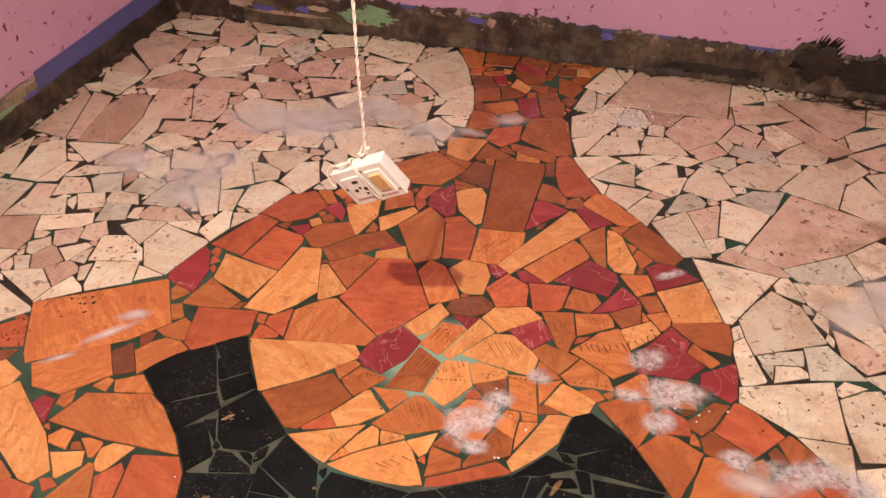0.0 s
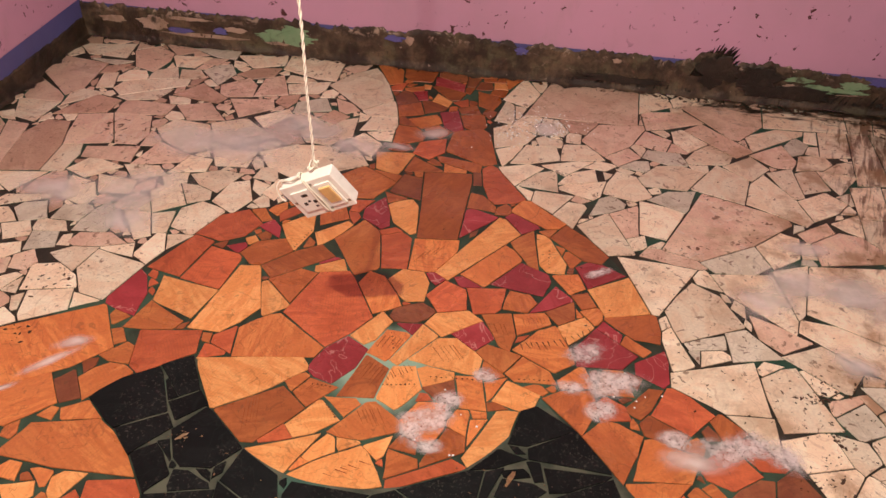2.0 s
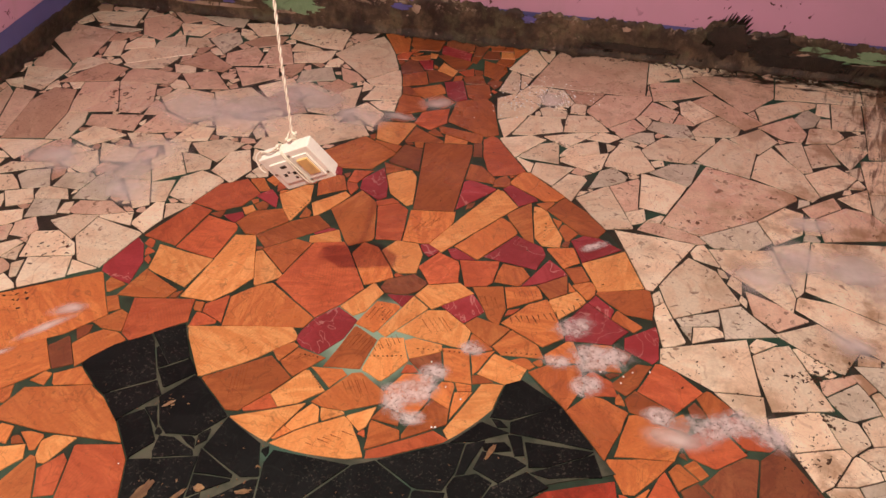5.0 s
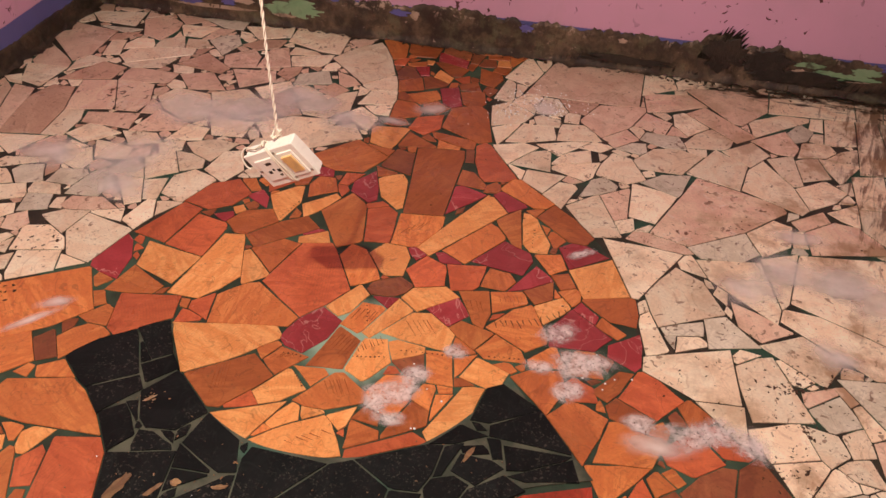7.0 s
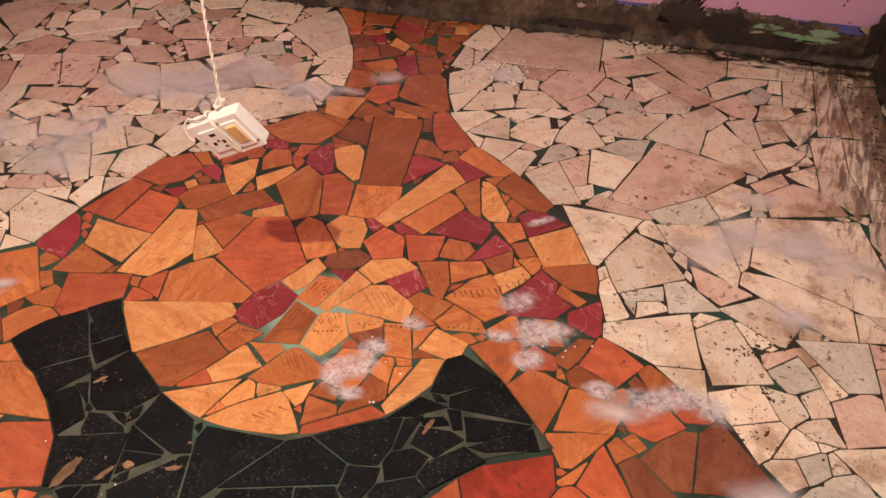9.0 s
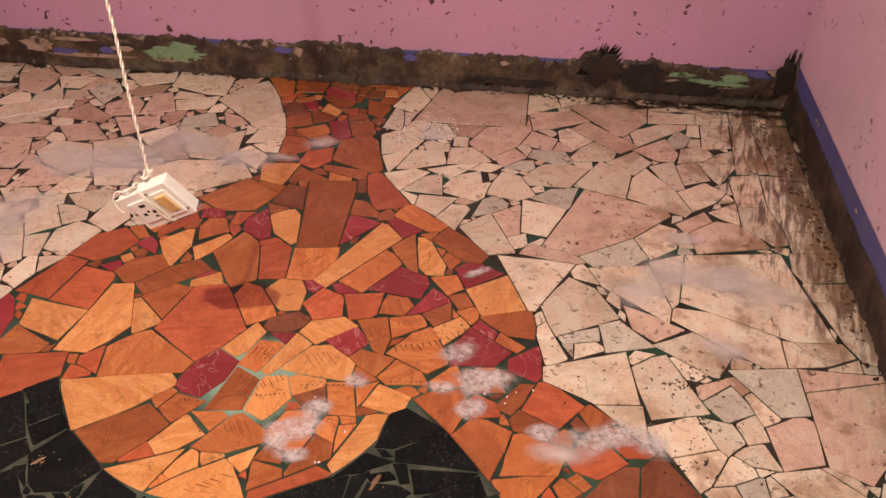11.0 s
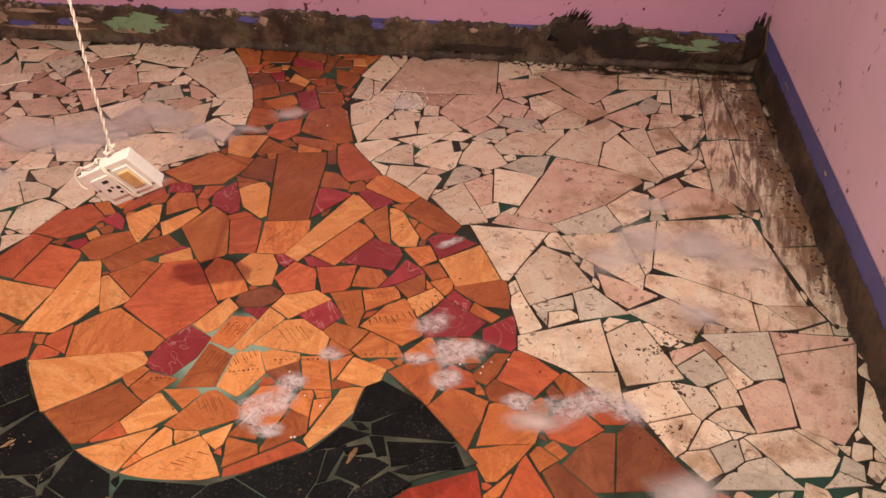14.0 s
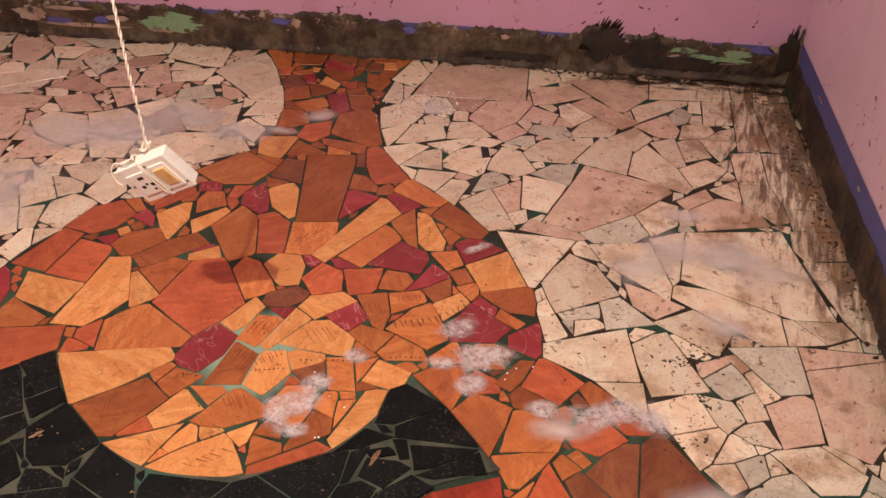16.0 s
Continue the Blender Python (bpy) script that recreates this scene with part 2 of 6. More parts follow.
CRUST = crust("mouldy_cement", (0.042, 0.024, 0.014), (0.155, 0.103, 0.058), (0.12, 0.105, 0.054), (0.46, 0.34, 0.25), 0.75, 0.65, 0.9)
CRUST_DARK = crust("wet_black_mould", (0.026, 0.017, 0.010), (0.095, 0.060, 0.032), (0.055, 0.052, 0.026), (0.20, 0.13, 0.08), 0.5, 0.25)
GREEN_FLAKE = crust("flaking_green_paint", (0.22, 0.36, 0.19), (0.27, 0.38, 0.22), (0.06, 0.055, 0.03), (0.45, 0.34, 0.25), 1.0, 0.7)
CREAM_FLAKE = crust("bare_cream_plaster", (0.50, 0.36, 0.27), (0.34, 0.23, 0.15), (0.07, 0.05, 0.03), (0.62, 0.50, 0.40), 1.0, 0.6)
BLUE_FLAKE = crust("flaking_blue_paint", (0.13, 0.12, 0.36), (0.11, 0.10, 0.28), (0.06, 0.05, 0.05), (0.50, 0.40, 0.34), 0.9, 0.5)
BLACK_MOULD = crust("black_mould_tuft", (0.016, 0.011, 0.007), (0.042, 0.027, 0.017), (0.034, 0.030, 0.017), (0.09, 0.06, 0.035), 0.5, 0.2)
OLIVE_FLAKE = crust("peeled_stained_plaster", (0.11, 0.085, 0.045), (0.34, 0.26, 0.165), (0.085, 0.095, 0.045), (0.56, 0.43, 0.31), 0.9, 0.8, 0.6)


def plastic(name, colour, rough, dirt=0.3):
    n = Nodes(name)
    place = n.add("ShaderNodeTexCoord").outputs["Object"]
    shade = n.mix(n.math("MULTIPLY", n.step(n.noise(place, 40.0, 5.0, 0.6), 0.5, 0.75), dirt), colour, (0.30, 0.22, 0.14))
    n.put(n.shader, "Base Color", shade)
    n.put(n.shader, "Roughness", n.step(n.noise(place, 70.0, 3.0), 0.3, 0.7, rough, rough + 0.15))
    n.bump(n.noise(place, 300.0, 2.0), 0.08, 0.0005)
    return n.mat


IVORY = plastic("ivory_plastic", (0.90, 0.87, 0.77), 0.32, 0.18)
YELLOWED = plastic("yellowed_plastic", (0.76, 0.50, 0.20), 0.35, 0.35)
DARK_HOLE = plastic("dark_recess", (0.03, 0.025, 0.02), 0.5, 0.0)
BUBBLE = plastic("soap_bubble", (0.95, 0.93, 0.90), 0.08, 0.0)
WIRE = plastic("cream_cable_sheath", (0.84, 0.76, 0.62), 0.4, 0.3)
STEEL = plastic("dull_steel", (0.45, 0.42, 0.38), 0.35, 0.4)
STEEL.node_tree.nodes["Principled BSDF"].inputs["Metallic"].default_value = 0.9


def froth(name, cover, grain, softness, colour, ragged_part=2.6, thin=0.25, spread=13.0, grit=0.75):
    """Soap suds or a soapy film: it thins out towards the rim of its patch and between its bubbles."""
    n = Nodes(name)
    local = n.add("ShaderNodeTexCoord").outputs["Object"]
    place = n.position()
    far = n.add("ShaderNodeVectorMath", operation="LENGTH", i0=local).outputs["Value"]
    ragged = n.math("ADD", far, n.math("MULTIPLY", n.math("SUBTRACT", n.noise(place, spread, 4.0, 0.55, 0.4), 0.5), ragged_part))
    body = n.step(ragged, 1.0, 1.0 - softness)
    holes = n.step(n.noise(place, grain, 4.0, 0.65), 0.30, 0.62, thin, 1.0)
    alpha = n.math("MULTIPLY", n.math("MULTIPLY", body, holes), cover)
    dots = n.step(n.noise(place, 150.0, 1.0), 0.63, 0.68)
    n.put(n.shader, "Base Color", n.mix(n.math("MULTIPLY", dots, grit), colour, (0.13, 0.07, 0.06)))
    n.put(n.shader, "Alpha", alpha)
    n.shader.inputs["Roughness"].default_value = 0.35
    n.bump(n.noise(place, 150.0, 4.0), 0.6, 0.003)
    return n.mat


SUDS = froth("soap_suds", 0.80, 60.0, 0.8, (0.88, 0.77, 0.74), 1.7, 0.42)
FILM = froth("soapy_water_film", 0.72, 6.0, 1.0, (0.96, 0.88, 0.83), 1.5, 0.62, 6.0, 0.05)
FLAKES = stone("dry_brown_debris", (0.11, 0.05, 0.02), (0.05, 0.022, 0.010), (0.2, 0.1, 0.05), 0.0, 0.3, 0.6, 0.1)
TAN_CUT = stone("dark_saw_cut", (0.40, 0.105, 0.028), (0.28, 0.070, 0.020), (0.1, 0.03, 0.01), 0.0, 0.3, 0.6, 0.1)
TAN_BITS = stone("tan_wood_shaving", (0.34, 0.20, 0.09), (0.18, 0.09, 0.04), (0.08, 0.035, 0.015), 0.4, 0.3, 0.6, 0.2)


# ---- shaping helpers ----
def mesh_of(name, verts, faces, material, smooth=False):
    data = bpy.data.meshes.new(name)
    data.from_pydata(verts, [], faces)
    data.materials.append(material)
    if smooth:
        data.polygons.foreach_set("use_smooth", [True] * len(faces))
    data.update()
    return data


def part(name, data, parent=None, label="", place=None):
    ob = new(name, data)
    if parent is not None:
        ob.parent = parent
    if place is not None:
        ob.matrix_basis = place
    return tagged(ob, label)


def slab(name, x0, x1, y0, y1, z0, z1, material, bevel=0.0, turn=None):
    """A block with bevelled edges."""
    bm = bmesh.new()
    bmesh.ops.create_cube(bm, size=1.0)
    for v in bm.verts:
        v.co = Vector(((x0 + x1) / 2 + v.co.x * (x1 - x0), (y0 + y1) / 2 + v.co.y * (y1 - y0), (z0 + z1) / 2 + v.co.z * (z1 - z0)))
    if bevel:
        bmesh.ops.bevel(bm, geom=bm.edges[:], offset=bevel, segments=3, affect="EDGES", profile=0.6)
    if turn is not None:
        bm.transform(turn)
    data = bpy.data.meshes.new(name)
    bm.to_mesh(data)
    bm.free()
    data.materials.append(material)
    return data


def tube(name, points, radius, material, sides=8):
    """A round cable along a line of points."""
    pts = [Vector(p) for p in points]
    verts, faces = [], []
    up = Vector((0.31, 0.87, 0.38))
    for i, p in enumerate(pts):
        way = (pts[min(i + 1, len(pts) - 1)] - pts[max(i - 1, 0)]).normalized()
        a = way.cross(up).normalized()
        b = way.cross(a)
        for k in range(sides):
            u = 2 * math.pi * k / sides
            verts.append(p + radius * (math.cos(u) * a + math.sin(u) * b))
    for i in range(len(pts) - 1):
        for k in range(sides):
            l = (k + 1) % sides
            faces.append((i * sides + k, i * sides + l, (i + 1) * sides + l, (i + 1) * sides + k))
    faces += [tuple(range(sides))[::-1], tuple((len(pts) - 1) * sides + k for k in range(sides))]
    return mesh_of(name, verts, faces, material, True)


def smooth_line(points, steps=8):
    """A rounded line through a few points."""
    pts = [Vector(p) for p in points]
    out = []
    for i in range(len(pts) - 1):
        a, b = pts[max(i - 1, 0)], pts[i]
        c, d = pts[i + 1], pts[min(i + 2, len(pts) - 1)]
        if i == 0:
            a = 2 * b - c
        if i + 2 >= len(pts):
            d = 2 * c - b
        for k in range(steps):
            u = k / steps
            out.append(0.5 * (2 * b + (c - a) * u + (2 * a - 5 * b + 4 * c - d) * u * u + (3 * b - a - 3 * c + d) * u ** 3))
    return out + [pts[-1]]


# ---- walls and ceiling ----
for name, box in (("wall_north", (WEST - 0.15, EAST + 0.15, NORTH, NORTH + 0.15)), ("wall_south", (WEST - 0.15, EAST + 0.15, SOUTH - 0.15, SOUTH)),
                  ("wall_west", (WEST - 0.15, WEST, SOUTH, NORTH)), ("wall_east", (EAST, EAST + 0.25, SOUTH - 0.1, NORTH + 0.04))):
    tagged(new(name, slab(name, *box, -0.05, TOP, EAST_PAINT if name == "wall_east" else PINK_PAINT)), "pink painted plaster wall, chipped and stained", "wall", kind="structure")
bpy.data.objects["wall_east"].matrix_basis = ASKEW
tagged(new("ceiling", slab("ceiling", WEST - 0.15, EAST + 0.15, SOUTH - 0.15, NORTH + 0.15, TOP, TOP + 0.12, CEILING_PAINT)), "plain unseen ceiling, kept dark to limit bounced light", "ceiling", kind="structure")
tagged(new("subfloor", slab("subfloor", WEST - 0.15, EAST + 0.15, SOUTH - 0.15, NORTH + 0.15, -0.12, -0.014, BED_PALE)), "cement slab under the mosaic floor", "floor", kind="structure")


def north_height(x):
    h = 0.147 + 0.020 * noise.noise((x * 6.0, 1.0, 0)) + 0.020 * noise.noise((x * 19.0, 4.0, 0)) + 0.013 * noise.noise((x * 55.0, 9.0, 0)) + 0.006 * noise.noise((x * 140.0, 3.0, 0))
    h += 0.020 * math.exp(-((x - 0.72) / 0.16) ** 2)
    h += 0.040 * max(0.0, 1 - abs((x - 1.755) / 0.075)) ** 0.45
    h += 0.020 * math.exp(-((x - 1.95) / 0.05) ** 2)
    h -= 0.035 * math.exp(-((x - 2.38) / 0.06) ** 2)
    h += 0.03 * max(0.0, 1 - abs((x - 2.49) / 0.06)) ** 0.6
    h -= 0.02 * math.exp(-((x - 1.02) / 0.03) ** 2)
    return h


def east_height(y):
    h = 0.110 + 0.010 * noise.noise((y * 7.0, 21.0, 0)) + 0.007 * noise.noise((y * 31.0, 5.0, 0)) + 0.004 * noise.noise((y * 80.0, 5.0, 0))
    return h + 0.11 * max(0.0, 1 - (NORTH - y) / 0.07) ** 1.2


def west_height(y):
    return 0.080 + 0.008 * noise.noise((y * 6.0, 41.0, 0)) + 0.006 * noise.noise((y * 24.0, 15.0, 0)) + 0.004 * noise.noise((y * 70.0, 5.0, 0))


def ragged_band(name, length, height, place, material, thick=0.012, seed=0.0, spill=1.0):
    """A rough cement skirting with a torn upper edge; it runs along +x of its own frame and stands out along -y."""
    columns, levels = int(length / 0.006), 9
    verts, faces = [], []
    for i in range(columns + 1):
        x = length * i / columns
        top = height(x)
        for k in range(levels + 1):
            u = k / levels
            out = thick * (1.0 - 0.55 * u) + 0.0050 * noise.noise((x * 30 + seed, u * 5, 0)) + 0.0026 * noise.noise((x * 110 + seed, u * 15, 3))
            if u == 0:
                out += spill * max(0.002, 0.016 + 0.034 * noise.noise((x * 8 + seed, 0, 7)) + 0.020 * noise.noise((x * 27 + seed, 0, 2)) + 0.012 * noise.noise((x * 85 + seed, 0, 5)))
            if k == levels:
                out = -0.002
            verts.append((x, -out, 0.0022 if k == 0 else (0.009 if k == 1 else top * min(1.0, u * 1.12)) if k < levels else top))
    for i in range(columns):
        for k in range(levels):
            a = i * (levels + 1) + k
            faces.append((a, a + levels + 1, a + levels + 2, a + 1))
    ob = new(name, mesh_of(name, verts, faces, material, True))
    ob.matrix_basis = place
    return tagged(ob, "dark mouldy cement skirting with a ragged top edge", "skirting", kind="structure")


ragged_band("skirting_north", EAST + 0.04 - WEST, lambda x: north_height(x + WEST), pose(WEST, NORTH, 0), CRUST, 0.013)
ragged_band("skirting_east", NORTH - SOUTH, lambda x: east_height(NORTH - x), ASKEW @ pose(EAST, NORTH, 0, 0, 0, -90), CRUST_DARK, 0.013, 5.0, 0.35)
ragged_band("skirting_west", NORTH - SOUTH, lambda x: west_height(SOUTH + x), pose(WEST, SOUTH, 0, 0, 0, 90), CRUST_DARK, 0.013, 9.0)


def border(name, axis, at, start, end, low, high, material, label):
    """A painted stripe, a paint layer thick, with a slightly wavering edge."""
    verts, faces = [], []
    count = int(abs(end - start) / 0.02)
    for i in range(count + 1):
        s = start + (end - start) * i / count
        top = high(s) if callable(high) else high
        wave = 0.0012 * noise.noise((s * 20, 3, 0))
        for z in (low, top + wave):
            verts.append((at, s, z) if axis == "x" else (s, at, z))
    for i in range(count):
        faces.append((2 * i, 2 * i + 2, 2 * i + 3, 2 * i + 1))
    return tagged(new(name, mesh_of(name, verts, faces, material)), label, "border", kind="structure")


border("trim_east", "x", EAST - 0.0025, NORTH, SOUTH, 0.06, 0.180, BLUE_PAINT, "blue painted border stripe above the skirting").matrix_basis = ASKEW
border("trim_west", "x", WEST + 0.0025, 3.06, NORTH, 0.05, lambda s: 0.150 + 0.010 * max(0, s - 3.3), BLUE_PAINT, "blue painted border stripe above the skirting")
border("trim_west_worn", "x", WEST + 0.0025, SOUTH, 3.06, 0.05, lambda s: 0.142 + 0.012 * noise.noise((s * 14, 0, 5)), OLIVE_FLAKE, "peeled border stripe showing olive stained plaster")
border("trim_north", "y", NORTH - 0.0025, WEST, EAST + 0.03, 0.05, 0.147, BLUE_PAINT, "blue painted border stripe mostly hidden by mould")


def flake(name, centre, wide, high, material, label, seed, proud=0.0105, wall="north"):
    """A torn patch of older paint or bare plaster on the skirting."""
    verts, count = [], 72
    for lift, grow in ((0.0, 1.06), (0.0018, 1.0)):
        for k in range(count):
            u = 2 * math.pi * k / count
            r = grow * (1 + 0.45 * noise.noise((math.cos(u) * 1.7 + seed, math.sin(u) * 1.7, 0)) + 0.26 * noise.noise((math.cos(u) * 5 + seed, math.sin(u) * 5, 4)) + 0.13 * noise.noise((math.cos(u) * 11 + seed, math.sin(u) * 11, 9)))
            a, b = wide / 2 * r * math.cos(u), high / 2 * r * math.sin(u)
            verts.append((centre[0] + a, NORTH - proud - lift, centre[1] + b) if wall == "north" else (WEST + proud + lift if wall == "west" else EAST - proud - lift, centre[0] + a, centre[1] + b))
    faces = [(k, (k + 1) % count, count + (k + 1) % count, count + k) for k in range(count)] + [tuple(range(count, 2 * count))]
    ob = tagged(new(name, mesh_of(name, verts, faces, material)), label, "paint patch", "paint patches on the skirting", "structure")
    if wall == "east":
        ob.matrix_basis = ASKEW


for layer, (x, z, wide, high, kind) in enumerate(((0.055, 0.073, 0.23, 0.055, "green"), (0.095, 0.105, 0.10, 0.045, "green"), (2.15, 0.088, 0.10, 0.022, "green"), (2.235, 0.082, 0.16, 0.026, "green"), (2.275, 0.108, 0.10, 0.034, "green"), (2.075, 0.112, 0.10, 0.020, "green"), (2.05, 0.083, 0.05, 0.018, "cream"),
                              (0.515, 0.122, 0.075, 0.026, "blue"), (1.024, 0.118, 0.045, 0.030, "blue"), (2.365, 0.132, 0.085, 0.034, "blue"), (-0.405, 0.064, 0.10, 0.024, "blue"), (-0.225, 0.078, 0.06, 0.030, "blue"),
                              (-0.52, 0.085, 0.12, 0.055, "cream"), (-0.30, 0.05, 0.34, 0.018, "cream"), (-0.16, 0.088, 0.09, 0.022, "cream"), (-0.36, 0.118, 0.16, 0.016, "cream"), (0.575, 0.118, 0.03, 0.040, "cream"),
                              (2.41, 0.138, 0.045, 0.026, "cream"), (0.02, 0.048, 0.10, 0.012, "cream"), (2.245, 0.072, 0.09, 0.010, "cream"), (-0.70, 0.09, 0.11, 0.03, "cream"), (1.395, 0.118, 0.03, 0.02, "cream"))):
    flake("paint_patch", (x, z), wide, high, {"green": GREEN_FLAKE, "blue": BLUE_FLAKE, "cream": CREAM_FLAKE}[kind],
          {"green": "flaking pale green paint patch on the skirting", "blue": "scrap of blue border paint on the skirting", "cream": "bare cream plaster patch on the skirting"}[kind], x * 9, 0.0105 + 0.0009 * (layer % 4))
for layer, (x, z, wide, high) in enumerate(((1.775, 0.115, 0.15, 0.11), (1.93, 0.10, 0.17, 0.09), (2.05, 0.055, 0.34, 0.055), (2.46, 0.12, 0.07, 0.14), (1.42, 0.045, 0.3, 0.03))):
    flake("mould_patch", (x, z), wide, high, BLACK_MOULD, "tuft of black mould spread over the skirting", x * 31, 0.0150 + 0.0012 * layer)


def bristle(name, x0, x1, z0, tall, lean, count, seed):
    """Black mould smeared upwards in brush-like strokes, a crust thick."""
    dice = random.Random(seed)
    verts, faces = [], []
    for k in range(count):
        u = dice.random()
        x, high = x0 + (x1 - x0) * u, tall * dice.uniform(0.35, 1.0) * (0.55 + 0.45 * math.sin(math.pi * u))
        w, tip, out = dice.uniform(0.005, 0.012), lean * high * dice.uniform(0.4, 1.3) + dice.uniform(-0.012, 0.012), 0.012 + 0.006 * dice.random()
        base, steps = len(verts), 5
        for s in range(steps + 1):
            v = s / steps
            cx, half = x + tip * v ** 1.6, w * (1 - v) ** 0.7 + 0.0005
            cz = z0 + high * v
            verts += [(cx - half, NORTH - 0.001, cz), (cx, NORTH - out * (1 - 0.6 * v), cz + dice.uniform(-0.002, 0.002)), (cx + half, NORTH - 0.001, cz)]
        for s in range(steps):
            a = base + 3 * s
            faces += [(a, a + 1, a + 4, a + 3), (a + 1, a + 2, a + 5, a + 4)]
    tagged(new(name, mesh_of(name, verts, faces, BLACK_MOULD)), "brush-like strokes of black mould above the skirting", "mould", "mould strokes on the wall", "structure")


bristle("mould_strokes", 1.68, 1.82, 0.09, 0.135, 0.35, 150, 3)
bristle("mould_strokes", 1.89, 2.00, 0.09, 0.085, 0.3, 46, 4)
bristle("mould_strokes", 2.435, 2.50, 0.06, 0.185, 0.10, 46, 5)
bristle("mould_strokes", 2.02, 2.45, 0.03, 0.075, 0.8, 90, 6)
bristle("mould_strokes", 1.15, 1.70, 0.02, 0.06, 0.6, 70, 7)
for y, z, wide, high, mat in ((2.98, 0.128, 0.13, 0.022, CREAM_FLAKE), (2.88, 0.090, 0.12, 0.018, GREEN_FLAKE), (2.82, 0.075, 0.05, 0.014, BLUE_FLAKE), (3.02, 0.085, 0.07, 0.018, BLUE_FLAKE), (2.72, 0.125, 0.10, 0.014, CREAM_FLAKE)):
    flake("paint_patch", (y, z), wide, high, mat, "worn paint patch on the peeled border stripe", y * 7, 0.0045, "west")
for y, z, wide, high in ((3.55, 0.148, 0.045, 0.008), (3.02, 0.148, 0.02, 0.009)):
    flake("paint_chip", (y, z), wide, high, CREAM_FLAKE, "pale chip knocked out of the blue stripe", y * 5, 0.0045, "east")


# ---- the mosaic floor ----
def area_of(p):
    return 0.5 * sum(p[i][0] * p[(i + 1) % len(p)][1] - p[(i + 1) % len(p)][0] * p[i][1] for i in range(len(p)))


def cut(p, a, b, c):
    """The part of an outline on the side a x + b y <= c."""
    out = []
    for i in range(len(p)):
        q, r = p[i], p[(i + 1) % len(p)]
        s, t = a * q[0] + b * q[1] - c, a * r[0] + b * r[1] - c
        if s <= 0:
            out.append(q)
        if (s < 0) != (t < 0) and s != t:
            u = s / (s - t)
            out.append((q[0] + u * (r[0] - q[0]), q[1] + u * (r[1] - q[1])))
    return out


def tidy(p, short=0.0045, flat=0.0007):
    out = []
    for q in p:
        if not out or math.hypot(q[0] - out[-1][0], q[1] - out[-1][1]) > short:
            out.append(q)
    while len(out) > 3 and math.hypot(out[0][0] - out[-1][0], out[0][1] - out[-1][1]) <= short:
        out.pop()
    changed = True
    while changed and len(out) > 3:
        changed = False
        for i in range(len(out)):
            a, b, c = out[i - 1], out[i], out[(i + 1) % len(out)]
            if abs((c[0] - a[0]) * (b[1] - a[1]) - (c[1] - a[1]) * (b[0] - a[0])) < flat * math.hypot(c[0] - a[0], c[1] - a[1]):
                out.pop(i)
                changed = True
                break
    return out


def shrink(p, d):
    """An outline drawn in by d on every side."""
    n, out = len(p), []
    for i in range(n):
        a, b, c = p[i - 1], p[i], p[(i + 1) % n]
        u, v = Vector((b[0] - a[0], b[1] - a[1])).normalized(), Vector((c[0] - b[0], c[1] - b[1])).normalized()
        nu, nv = Vector((-u.y, u.x)), Vector((-v.y, v.x))
        m = nu + nv
        k = 2 * d / max(m.length_squared, 0.6)
        out.append((b[0] + m.x * k, b[1] + m.y * k))
    return out


def chip(p):
    """Knock off corners and bend long edges a little, as hand-broken stone has them."""
    out = []
    n = len(p)
    for i in range(n):
        a, b, c = Vector(p[i - 1]), Vector(p[i]), Vector(p[(i + 1) % n])
        la, lc = (a - b).length, (c - b).length
        bite = rnd.uniform(0.001, 0.006) if rnd.random() < 0.22 else 0.0
        bite = min(bite, la * 0.3, lc * 0.3)
        if bite:
            out += [tuple(b + (a - b) * bite / la), tuple(b + (c - b) * bite * rnd.uniform(0.5, 1.2) / lc)]
        else:
            out.append(tuple(b))
        if lc > 0.055 and n < 12:
            side = Vector((-(c - b).y, (c - b).x)).normalized()
            out.append(tuple(b + (c - b) * rnd.uniform(0.3, 0.7) + side * rnd.uniform(-0.0004, 0.0016)))
    return out


def stone_mesh(p, material, verts=None, faces=None):
    """A flat stone with an eased rim, its joint open round it."""
    own = verts is None
    if own:
        verts, faces = [], []
    n, base = len(p), len(verts)
    cx, cy = sum(q[0] for q in p) / n, sum(q[1] for q in p) / n
    lift, tx, ty = rnd.uniform(-0.0005, 0.0005), rnd.uniform(-0.003, 0.003), rnd.uniform(-0.003, 0.003)
    for ring, z in ((shrink(p, 0.0007), 0.0), (p, -0.0012), (p, -0.013)):
        for x, y in ring:
            verts.append((x, y, z + (lift + tx * (x - cx) + ty * (y - cy) if z > -0.01 else 0)))
    faces.append(tuple(range(base, base + n)))
    for k in range(n):
        l = (k + 1) % n
        faces.append((base + k, base + n + k, base + n + l, base + l))
        faces.append((base + n + k, base + 2 * n + k, base + 2 * n + l, base + n + l))
    return mesh_of("stone", verts, faces, material) if own else None


def line(points, steps=6):
    return [(v.x, v.y) for v in smooth_line([(x, y, 0) for x, y in points], steps)]


